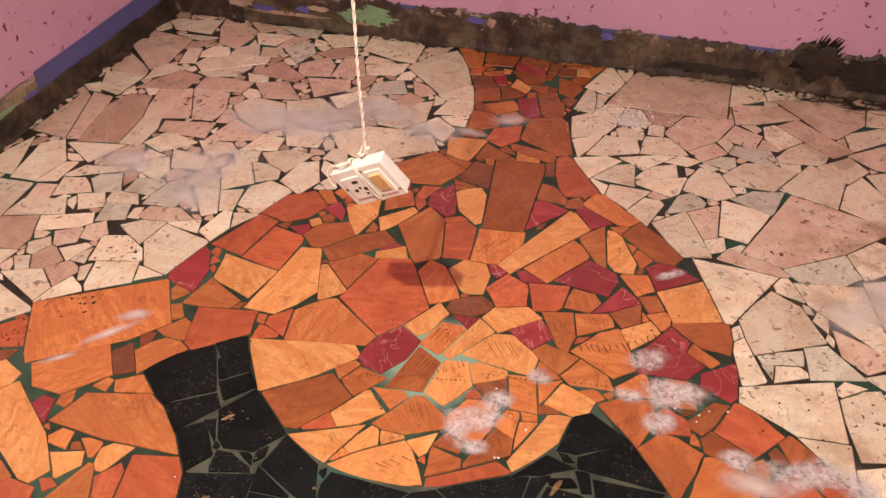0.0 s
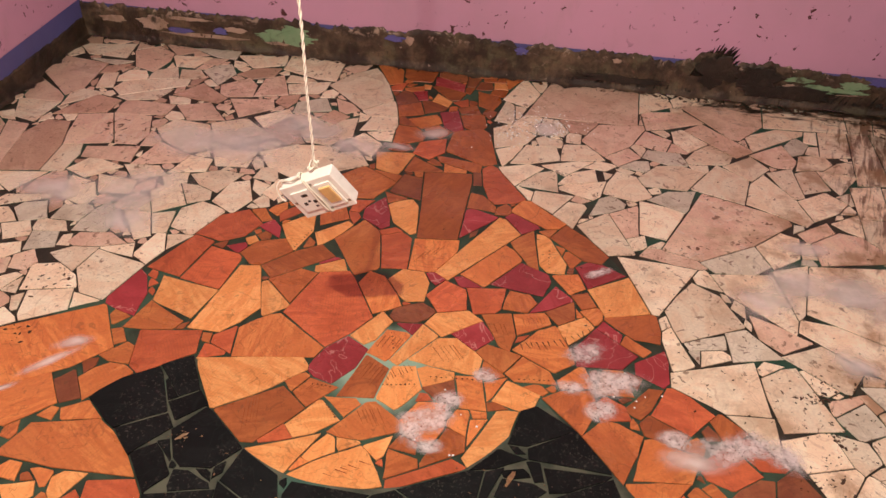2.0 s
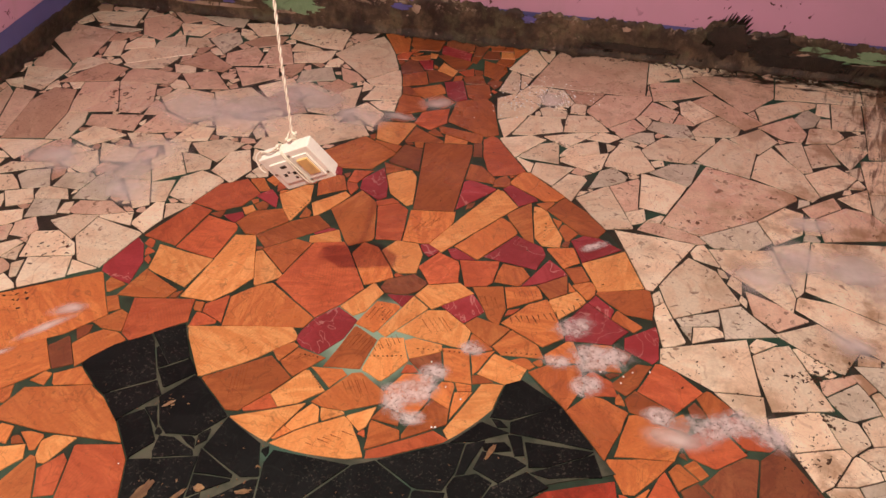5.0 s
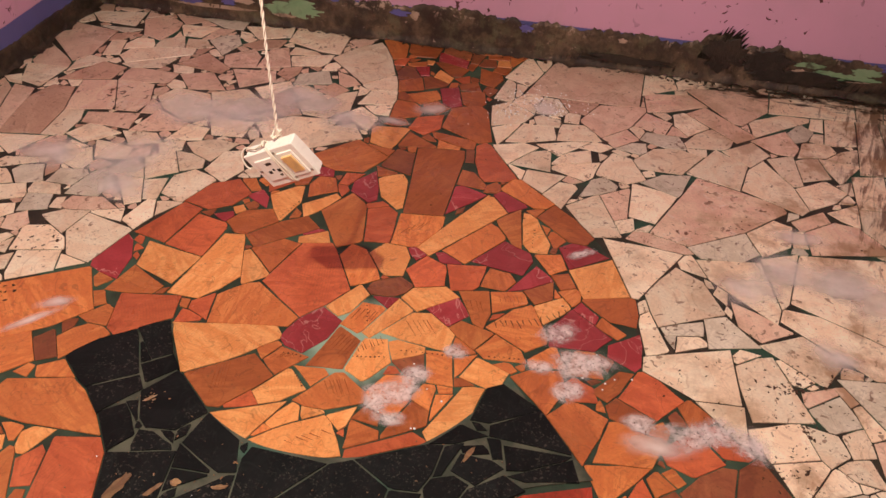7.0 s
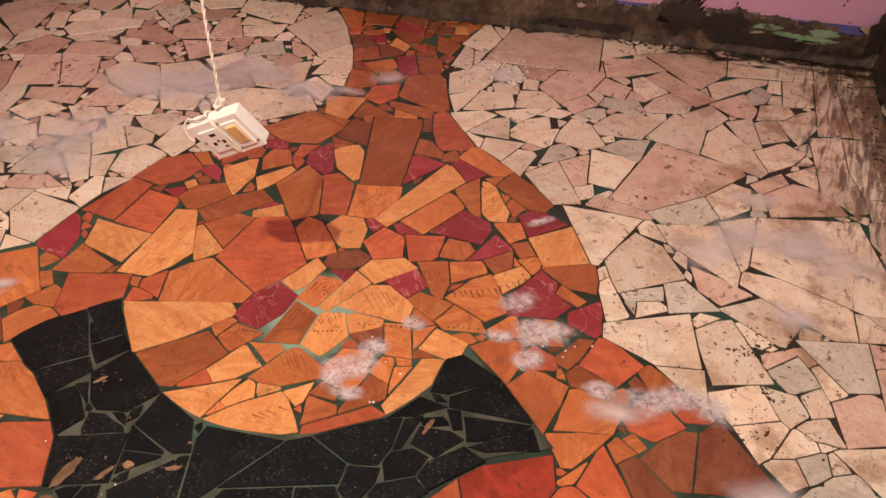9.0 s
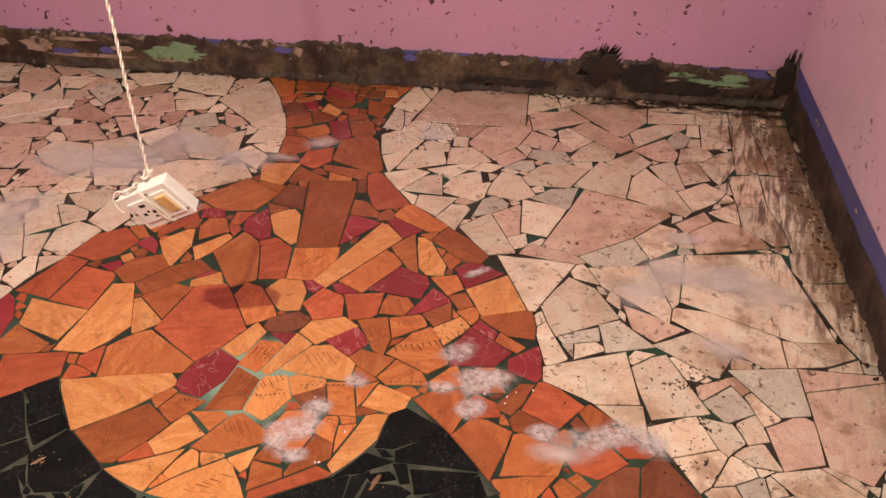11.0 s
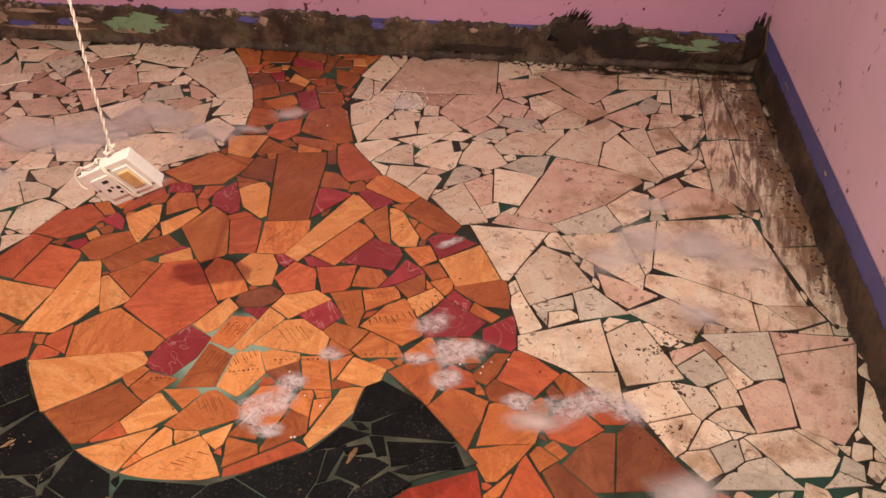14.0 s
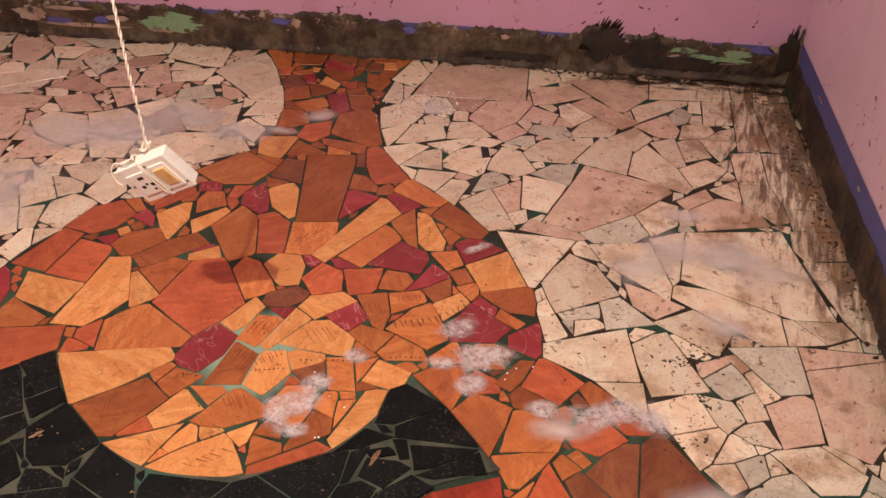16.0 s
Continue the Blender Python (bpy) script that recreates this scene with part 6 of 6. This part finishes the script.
lay(black_panel, BLACK, (1.2654, 2.0629, 0.0475, 0.0224, -66.4, 0.0034, 0, -0.0001), (1.3473, 2.0498, 0.115, 0.0464, 6.3, 0.0152, 0.0127, -0.005), (1.3836, 2.0232, 0.1272, 0.0335, 23.1, -0.0157, 0.0087, 0.0083), (1.1762, 2.0741, 0.0727, 0.0333, 40.8, -0.0385, 0.0034, 0.0062), (1.2202, 2.0476, 0.047, 0.0158, 17.3, -0.0072, -0.0015, -0.0001))
lay(black_panel, BLACK, (1.2303, 2.0015, 0.0786, 0.0605, -8.3, 0.0271, 0.0117, 0.007, 2, 0.22, 0.45))
lay(east_panel, BLUSH, (1.9962, 2.4048, 0.0835, 0.0289, 30.1, 0.0144, -0.0017, -0.0044, 0, 0.25, 0.11), (2.0569, 2.4224, 0.0485, 0.0239, -56.0, 0.0015, -0.0026, 0.001), (2.1591, 2.2561, 0.1334, 0.1021, -88.4, -0.0417, 0.0086, -0.0059, 3, 0.23, 0.27), (1.304, 3.7956, 0.3775, 0.2775, 0.2, 0.042, -0.0177, 0.0039, 1, 0.44, 0.06), (1.4022, 3.5599, 0.2259, 0.1546, 58.8, -0.0515, -0.0467, 0.0057, 0, 0.22, 0.27, 1, 0.40, 0.24))
lay(east_panel, BLUSH, (1.6332, 3.5234, 0.0662, 0.0359, -12.2, 0.0076, -0.0002, -0.0105), (1.8496, 3.783, 0.2208, 0.2022, 24.2, -0.0125, 0.034, -0.0401, 0, 0.09, 0.12), (1.7794, 3.6174, 0.2222, 0.0777, -41.7, 0.0099, 0.0012, -0.0016), (1.9797, 3.5364, 0.1153, 0.1046, -50.8, -0.0174, -0.0105, -0.0153, 1, 0.33, 0.37), (1.4631, 3.052, 0.1378, 0.0674, -79.1, -0.0269, 0.0087, -0.0155, 3, 0.18, 0.11))
lay(east_panel, BLUSH, (1.5991, 2.8984, 0.1658, 0.0416, -17.8, 0.0202, 0.0049, -0.0077), (2.0418, 3.1126, 0.1055, 0.0455, 38.6, 0.0111, 0.0023, -0.0009))
lay(east_panel, PINK, (2.3068, 2.4633, 0.1739, 0.0618, 2.1, 0.0726, 0.0373, -0.0055, 2, 0.28, 0.15), (2.2981, 2.309, 0.277, 0.1521, -100.0, -0.032, 0.0306, -0.0191, 2, 0.23, 0.20), (1.6059, 3.7342, 0.1923, 0.109, 21.2, -0.0018, -0.0162, -0.0127, 0, 0.11, 0.32, 3, 0.12, 0.15), (1.5496, 3.559, 0.1101, 0.089, -24.0, -0.0066, -0.0032, -0.0029, 1, 0.26, 0.09), (1.4429, 3.4355, 0.1027, 0.0682, 45.1, 0.0053, -0.0001, 0.0019))
lay(east_panel, PINK, (1.743, 3.0625, 0.3541, 0.2273, 56.5, -0.062, -0.007, 0.0328, 0, 0.30, 0.49, 1, 0.07, 0.11), (2.113, 3.0471, 0.1973, 0.1316, 23.4, -0.0237, -0.0221, 0.0206, 1, 0.12, 0.40, 2, 0.27, 0.27))
lay(east_panel, PEACH, (1.2821, 3.6034, 0.0994, 0.0837, 2.6, -0.0095, 0.016, 0.0006))


# the pieces are fitted against one another, a little wider each time
everything = [row for field in (east_panel, west_panel, vase_panel, black_panel) for row in field["stones"]]
for turn in range(4):
    for row in everything:
        if row[2] and len(row[0]) > 2:
            row[0] = tidy(shrink(tidy(row[0], 0.002, 0.0003), -row[2]), 0.002, 0.0003)
    side_by_side([row for row in everything if len(row[0]) > 2], 0.0026)
wedge_in(east_panel, (CREAM, CREAM, CREAM, BLUSH, GREY), 0.0075, 7000)
wedge_in(west_panel, (CREAM, CREAM, BLUSH, BLUSH, PEACH), 0.0075, 7000)
wedge_in(black_panel, (BLACK,), 0.009, 3000)
wedge_in(vase_panel, (SIENNA, ORANGE, RUST, RUST, RUSSET, UMBER), 0.0075, 9000, black_field)
for field in (east_panel, west_panel, black_panel, vase_panel):
    set_stones(field)

# the floor in front, joined: it only closes the room
near_field = [(WEST + 0.012, SOUTH + 0.01), (EAST - 0.012, SOUTH + 0.01), (EAST - 0.012, SPLIT), (WEST + 0.012, SPLIT)]
near_panel = panel("floor_mosaic_south", near_field, BED_WARM, "crazy paving of orange stone pieces in cement")
near_seeds = [(WEST + 0.2 * i + rnd.uniform(-0.06, 0.06), SOUTH + 0.2 * j + rnd.uniform(-0.06, 0.06)) for i in range(18) for j in range(15)]
verts, faces = [], []
for p in cells(near_field, near_seeds):
    q = tidy(shrink(tidy(p), 0.003), 0.003, 0.0004)
    if len(q) > 2 and area_of(q) > 0.0005:
        stone_mesh(q, ORANGE, verts, faces)
tagged(part("paving_stones", mesh_of("paving_stones", verts, faces, ORANGE), near_panel["bed"]), kind="stuff")


# ---- suds and soapy water ----
def suds(name, x, y, rx, ry, turn, material, label, height=0.006):
    """A flat, uneven mound of suds lying on the stones."""
    rings, spokes = 14, 48
    verts, faces = [(0, 0, height)], []
    for i in range(1, rings + 1):
        r = i / rings
        for k in range(spokes):
            u = 2 * math.pi * k / spokes
            bump = 0.5 + 0.5 * noise.noise((x * 7 + r * math.cos(u) * 5, y * 7 + r * math.sin(u) * 5, 2))
            verts.append((1.45 * r * math.cos(u), 1.45 * r * math.sin(u), height * (1 - r * r) * (0.4 + 0.8 * bump)))
    for k in range(spokes):
        faces.append((0, 1 + k, 1 + (k + 1) % spokes))
    for i in range(rings - 1):
        for k in range(spokes):
            a, b = 1 + i * spokes + k, 1 + i * spokes + (k + 1) % spokes
            faces.append((a, a + spokes, b + spokes, b))
    ob = new(name, mesh_of(name, verts, faces, material, True))
    ob.matrix_basis = pose(x, y, 0.0018, 0, 0, turn) @ Matrix.Diagonal((rx, ry, 1, 1))
    tagged(ob, label, "soap suds", kind="stuff")


for x, y, rx, ry, turn in ((1.01, 2.160, 0.058, 0.075, -30), (1.04, 2.225, 0.045, 0.04, 20), (1.01, 2.085, 0.05, 0.035, 0), (0.965, 2.135, 0.05, 0.05, 0), (1.40, 2.36, 0.075, 0.065, 30), (1.475, 2.375, 0.065, 0.05, 0), (1.405, 2.265, 0.05, 0.045, 20), (1.33, 2.33, 0.06, 0.03, 0),
                           (1.36, 2.45, 0.07, 0.05, 20), (1.685, 2.205, 0.085, 0.055, 10), (1.765, 2.24, 0.07, 0.05, 10), (1.83, 2.205, 0.05, 0.06, 40), (1.57, 2.21, 0.06, 0.035, 0), (1.39, 2.787, 0.055, 0.022, 30), (1.115, 2.325, 0.04, 0.03, 0)):
    suds("soap_suds", x, y, rx, ry, turn, SUDS, "white soap suds with dark grit on wet stones")
for x, y, rx, ry, turn in ((0.14, 3.25, 0.27, 0.20, 0), (-0.10, 2.90, 0.22, 0.16, 20), (-0.07, 2.74, 0.14, 0.10, 0), (0.30, 3.40, 0.22, 0.13, 0), (-0.05, 3.22, 0.2, 0.15, 0), (0.777, 3.444, 0.09, 0.06, 30), (0.66, 3.335, 0.09, 0.03, -10), (0.50, 3.30, 0.16, 0.10, 0),
                           (1.93, 2.86, 0.16, 0.11, 0), (2.10, 2.83, 0.18, 0.11, 0), (1.83, 2.75, 0.14, 0.09, 0), (2.20, 2.78, 0.13, 0.10, 0), (1.99, 3.02, 0.12, 0.05, 0), (0.03, 2.16, 0.12, 0.022, 48), (0.06, 2.235, 0.07, 0.03, 30), (-0.04, 2.05, 0.07, 0.018, 40),
                           (1.62, 2.155, 0.10, 0.05, 0), (0.42, 2.99, 0.08, 0.05, 30), (1.93, 1.99, 0.1, 0.07, 0), (2.05, 2.55, 0.12, 0.06, -20), (-0.36, 2.86, 0.22, 0.11, 0), (1.16, 3.56, 0.08, 0.08, 0)):
    suds("soapy_puddle", x, y, rx, ry, turn, FILM, "thin milky film of soapy water on the floor", 0.0015)


def bubbles(name, count, spots, label):
    """Single soap bubbles, each a small glossy dome."""
    verts, faces, n = [], [], 8
    for _ in range(count):
        cx, cy, rx, ry = rnd.choice(spots)
        x, y, r, base = rnd.gauss(cx, rx), rnd.gauss(cy, ry), rnd.uniform(0.0012, 0.0034), len(verts)
        for ring in (0.0, 0.55, 1.0):
            for k in range(n):
                u = 2 * math.pi * k / n
                c = math.cos(ring * 1.35)
                verts.append((x + r * c * math.cos(u), y + r * c * math.sin(u), 0.0008 + r * math.sin(ring * 1.35)))
        for i in range(2):
            for k in range(n):
                a, b = base + i * n + k, base + i * n + (k + 1) % n
                faces.append((a, b, b + n, a + n))
        faces.append(tuple(range(base + 2 * n, base + 3 * n)))
    tagged(new(name, mesh_of(name, verts, faces, BUBBLE, True)), label, "soap bubbles", kind="stuff")


bubbles("soap_bubbles", 260, [(1.10, 3.60, 0.06, 0.05), (1.20, 3.61, 0.05, 0.035), (1.05, 3.50, 0.05, 0.05), (1.18, 3.55, 0.04, 0.03)], "glittering white soap bubbles on cream marble")
bubbles("soap_bubbles", 60, [(1.01, 2.15, 0.04, 0.04), (1.45, 2.36, 0.05, 0.03), (1.75, 2.22, 0.05, 0.03), (0.9, 1.8, 0.25, 0.06)], "glittering white soap bubbles on wet stones")

# ---- dirt and litter ----
def litter(name, count, spots, small, large, material, label, lift=0.0):
    """Loose flakes of dirt, each a bent sliver."""
    verts, faces = [], []
    for _ in range(count):
        cx, cy, rx, ry = rnd.choice(spots)
        x, y = rnd.gauss(cx, rx), rnd.gauss(cy, ry)
        if not (WEST + 0.03 < x < EAST - 0.03 and SPLIT < y < NORTH - 0.03):
            continue
        size, turn, thin = rnd.uniform(small, large) * rnd.uniform(0.5, 1.0), rnd.uniform(0, 6.28), rnd.uniform(0.25, 0.7)
        base, n = len(verts), 7
        verts.append((x, y, lift + 0.0022 + size * 0.15))
        for k in range(n):
            u = 2 * math.pi * k / n
            r = size * rnd.uniform(0.55, 1.1)
            a, b = r * math.cos(u), r * thin * math.sin(u)
            verts.append((x + a * math.cos(turn) - b * math.sin(turn), y + a * math.sin(turn) + b * math.cos(turn), lift + 0.0006))
        faces += [(base, base + 1 + k, base + 1 + (k + 1) % n) for k in range(n)]
    tagged(new(name, mesh_of(name, verts, faces, material)), label, "litter", kind="stuff")


litter("brown_debris", 330, [(2.0, 2.6, 0.3, 0.4), (1.9, 3.2, 0.4, 0.35), (1.85, 2.4, 0.15, 0.15), (2.25, 2.9, 0.15, 0.5), (1.95, 2.2, 0.1, 0.15), (2.15, 3.55, 0.25, 0.25), (1.3, 3.2, 0.25, 0.2)], 0.0025, 0.0068, FLAKES, "small dark brown flakes scattered on the floor")
litter("muddy_crumbs", 160, [(1.975, 2.456, 0.035, 0.018), (1.92, 2.41, 0.03, 0.015), (1.95, 2.28, 0.02, 0.03), (1.92, 2.17, 0.03, 0.03), (-0.21, 2.07, 0.03, 0.03), (-0.10, 2.24, 0.02, 0.03), (-0.12, 2.45, 0.05, 0.04)], 0.003, 0.011, FLAKES, "clots of dark brown mud in the joints")
litter("wall_mud", 420, [(1.75, 3.90, 0.12, 0.018), (2.0, 3.90, 0.12, 0.022), (2.25, 3.88, 0.12, 0.03), (2.40, 3.7, 0.022, 0.15), (2.41, 3.3, 0.02, 0.2), (2.42, 2.9, 0.018, 0.2), (1.4, 3.92, 0.2, 0.01), (0.3, 3.925, 0.4, 0.008)], 0.004, 0.016, FLAKES, "dark brown mud crumbled along the skirting")
litter("wood_shavings", 110, [(0.52, 1.76, 0.16, 0.1), (0.45, 2.0, 0.03, 0.02), (0.9, 1.78, 0.2, 0.08), (1.2, 2.0, 0.1, 0.06), (0.6, 1.85, 0.1, 0.08)], 0.0015, 0.006, TAN_BITS, "tan wood shavings and crumbs on black granite", 0.0040)


def dry_leaf(x, y, length, wide, turn, seed):
    """A torn, dried scrap, curled up at its rim."""
    verts, faces, n = [(0, 0, 0.002)], [], 22
    for k in range(n):
        u = 2 * math.pi * k / n
        r = 1 + 0.35 * noise.noise((math.cos(u) * 2 + seed, math.sin(u) * 2, 0)) + 0.2 * noise.noise((math.cos(u) * 6 + seed, math.sin(u) * 6, 0))
        verts.append((length / 2 * r * math.cos(u), wide / 2 * r * math.sin(u), 0.0012 + 0.002 * abs(math.sin(u * 2.5 + seed))))
    faces = [(0, 1 + k, 1 + (k + 1) % n) for k in range(n)]
    ob = new("dry_scrap", mesh_of("dry_scrap", verts, faces, TAN_BITS))
    ob.matrix_basis = pose(x, y, 0.0046, 0, 0, turn)
    tagged(ob, "torn tan scrap dried onto black granite", "scrap", "dried scraps on the granite")


for row in ((0.505, 1.765, 0.08, 0.026, 75, 1), (0.582, 1.778, 0.045, 0.012, 60, 2), (0.619, 1.806, 0.024, 0.02, 0, 3), (0.715, 1.818, 0.035, 0.012, 20, 4), (0.495, 1.70, 0.03, 0.014, 20, 5), (0.54, 1.655, 0.035, 0.02, 60, 6), (1.21, 2.03, 0.045, 0.012, 70, 7), (0.455, 2.0, 0.032, 0.010, 50, 8)):
    dry_leaf(*row)

# a row of dark comb-like strokes on one orange stone
verts, faces = [], []
for k in range(13):
    u = k / 12
    x, y = 1.185 + 0.175 * u, 2.463 + 0.085 * u - 0.02 * math.sin(3.1 * u)
    dx, dy, w = 0.012 + 0.006 * math.sin(k * 2.1), -0.022 - 0.006 * math.cos(k * 1.7), 0.0016
    b = len(verts)
    verts += [(x - w, y, 0.0012), (x + w, y, 0.0012), (x + dx + w * 0.4, y + dy, 0.0012), (x + dx - w * 0.4, y + dy, 0.0012)]
    faces.append((b, b + 1, b + 2, b + 3))
tagged(part("comb_strokes", mesh_of("comb_strokes", verts, faces, FLAKES), vase_panel["bed"]), "row of dark comb-like strokes")

# rows of small dark dots and saw cuts on single stones
def dot_row(x0, y0, x1, y1, count):
    verts, faces = [], []
    for k in range(count):
        u = (k + 0.5) / count
        x, y = x0 + (x1 - x0) * u + rnd.uniform(-0.0012, 0.0012), y0 + (y1 - y0) * u + rnd.uniform(-0.0012, 0.0012)
        base, r = len(verts), rnd.uniform(0.0018, 0.0032)
        verts += [(x + r * math.cos(a) * rnd.uniform(0.7, 1.1), y + r * math.sin(a) * rnd.uniform(0.7, 1.1), 0.0013) for a in (0.0, 1.05, 2.09, 3.14, 4.19, 5.24)]
        faces.append(tuple(range(base, base + 6)))
    tagged(part("dot_row", mesh_of("dot_row", verts, faces, FLAKES), vase_panel["bed"]), "row of small dark dots")


def saw_cuts(x0, y0, x1, y1, dx, dy, count):
    verts, faces = [], []
    for k in range(count):
        u = (k + rnd.uniform(0.2, 0.8)) / count
        x, y = x0 + (x1 - x0) * u, y0 + (y1 - y0) * u
        far, side = rnd.uniform(0.6, 1.0), Vector((-dy, dx)).normalized() * rnd.uniform(0.0007, 0.0016)
        b = len(verts)
        verts += [(x - side.x, y - side.y, 0.0013), (x + side.x, y + side.y, 0.0013), (x + dx * far + side.x * 0.3, y + dy * far + side.y * 0.3, 0.0013), (x + dx * far - side.x * 0.3, y + dy * far - side.y * 0.3, 0.0013)]
        faces.append((b, b + 1, b + 2, b + 3) if dx * side.y - dy * side.x < 0 else (b + 3, b + 2, b + 1, b))
    tagged(part("saw_cuts", mesh_of("saw_cuts", verts, faces, TAN_CUT), vase_panel["bed"]), "dark saw cuts across one stone")


for row in ((0.848, 2.435, 0.868, 2.370, 5), (0.750, 2.162, 0.785, 2.125, 6), (0.693, 2.217, 0.751, 2.217, 5), (0.863, 2.246, 0.950, 2.267, 8), (0.974, 2.296, 1.104, 2.311, 10), (1.231, 2.866, 1.237, 2.773, 6), (1.192, 2.332, 1.278, 2.343, 7), (0.483, 2.719, 0.513, 2.816, 8)):
    dot_row(*row)
for row in ((0.555, 2.135, 0.588, 2.160, 0.025, -0.112, 5), (0.817, 2.320, 0.869, 2.292, -0.023, -0.071, 6), (0.876, 2.264, 0.935, 2.310, -0.019, 0.028, 7), (1.180, 2.551, 1.244, 2.569, 0.013, -0.034, 6), (0.963, 2.399, 1.024, 2.421, 0.041, -0.051, 5), (0.826, 2.156, 0.875, 2.174, 0.036, -0.056, 6), (0.489, 2.565, 0.564, 2.599, 0.054, -0.016, 6), (0.671, 2.189, 0.731, 2.214, 0.014, 0.023, 6), (0.833, 2.416, 0.893, 2.414, -0.016, -0.055, 5), (0.794, 1.965, 0.876, 2.020, 0.034, -0.007, 5), (1.088, 2.515, 1.147, 2.522, 0.020, -0.045, 4), (0.864, 2.774, 0.929, 2.824, -0.028, -0.056, 4)):
    saw_cuts(*row)

# ---- the switchboard on its cable ----
board = new("switchboard")
board.matrix_basis = pose(0.751, 2.233, 0.560, 106.6, -28.3, -5.2)
tagged(board, "ivory plastic switchboard hanging by its own cable", "switchboard")
BW, BH, BD = 0.127, 0.095, 0.032
part("back_box", slab("back_box", -BW / 2, BW / 2, -BH / 2, BH / 2, -BD, -0.006, IVORY, 0.004), board)
plate = part("front_plate", slab("front_plate", -BW / 2 - 0.0015, BW / 2 + 0.0015, -BH / 2 - 0.0015, BH / 2 + 0.0015, -0.0065, 0.0, IVORY, 0.0025), board)
socket = part("socket", slab("socket", -0.050, -0.004, -0.030, 0.030, -0.002, 0.0032, IVORY, 0.0014), board)
for x, y, w, h in ((-0.022, 0.017, 0.0075, 0.0038), (-0.034, -0.006, 0.0042, 0.0042), (-0.010, -0.006, 0.0042, 0.0042), (-0.022, -0.001, 0.0030, 0.0030), (-0.014, -0.019, 0.0034, 0.0030)):
    part("pin_hole", slab("pin_hole", x - w, x + w, y - h, y + h, 0.0010, 0.0037, DARK_HOLE, 0.0008), socket, "dark pin hole")
rocker = part("switch_frame", slab("switch_frame", 0.014, 0.052, -0.034, 0.034, -0.002, 0.0030, IVORY, 0.0012), board)
part("rocker", slab("rocker", 0.0200, 0.0470, -0.022, 0.025, 0.0005, 0.0062, YELLOWED, 0.0018, pose(0, 0, 0, 3.0, 0, 0)), rocker, "yellowed rocker switch")
for x, y in ((-0.056, 0.0), (0.058, -0.030), (0.009, 0.038), (0.009, -0.038)):
    part("screw", slab("screw", x - 0.0028, x + 0.0028, y - 0.0028, y + 0.0028, -0.001, 0.0012, STEEL, 0.0009), plate, "dull steel screw")
for k, shift in enumerate((-0.002, 0.0022)):
    ring = [(0.000 + shift, BH / 2 + 0.005, -0.002), (0.003 + shift, 0.030, 0.0045), (0.004 + shift * 2, -0.010, 0.0060), (0.003 + shift, -0.040, 0.0050), (0.002 + shift, -BH / 2 - 0.004, -0.006), (0.002 + shift, -BH / 2 - 0.004, -0.028), (0.0, 0.0, -BD - 0.004), (-0.014 + shift, BH / 2 + 0.004, -0.028), (-0.012 + shift, BH / 2 + 0.007, -0.010)]
    part("tied_wire", tube("tied_wire", smooth_line(ring, 6), 0.0017, WIRE), board, "cream wire tied round the board")
loop = [(-0.010, BH / 2 + 0.012, -0.010), (-0.030, BH / 2 + 0.010, -0.006), (-0.052, BH / 2 + 0.014, -0.012), (-0.070, BH / 2 + 0.004, -0.006), (-0.074, BH / 2 - 0.018, 0.002), (-0.069, BH / 2 - 0.030, 0.004)]
part("loose_wire", tube("loose_wire", smooth_line(loop, 7), 0.0017, WIRE), board, "loose end of cream wire")
loop = [(-0.008, BH / 2 + 0.010, -0.014), (-0.030, BH / 2 + 0.0035, -0.014), (-0.060, BH / 2 + 0.0035, -0.020), (-0.066, BH / 2 - 0.004, -0.020)]
part("loose_wire", tube("loose_wire", smooth_line(loop, 7), 0.0016, WIRE), board, "loose end of cream wire")

cable = new("hanging_cable")
cable.matrix_basis = pose(0.745, 2.243, 0.628)
tagged(cable, "twisted cream twin cable hanging from the ceiling", "cable")
for side in (0, math.pi):
    run = []
    for k in range(700):
        z = k / 699 * (TOP - 0.628)
        bow = -0.008 * math.sin(min(1.0, z / 0.9) * math.pi / 2) + 0.0018 * noise.noise((z * 9, 1, 0))
        bend = 0.012 * min(1.0, z / 0.35)
        u = z * 150 + side
        run.append((bow + 0.0017 * math.cos(u), bend + 0.0017 * math.sin(u), z))
    part("twisted_core", tube("twisted_core", run, 0.0018, WIRE, 6), cable)
for k, (a, b) in enumerate(((0.010, 0.3), (0.012, 1.9))):
    knot = [(a * math.cos(b + 0.7 * i), 0.006 * math.sin(b + 1.4 * i), -0.012 + 0.0035 * i + 0.006 * math.sin(1.3 * i)) for i in range(10)]
    part("knot", tube("knot", smooth_line(knot, 5), 0.0019, WIRE), cable, "loose knot of cream wire")
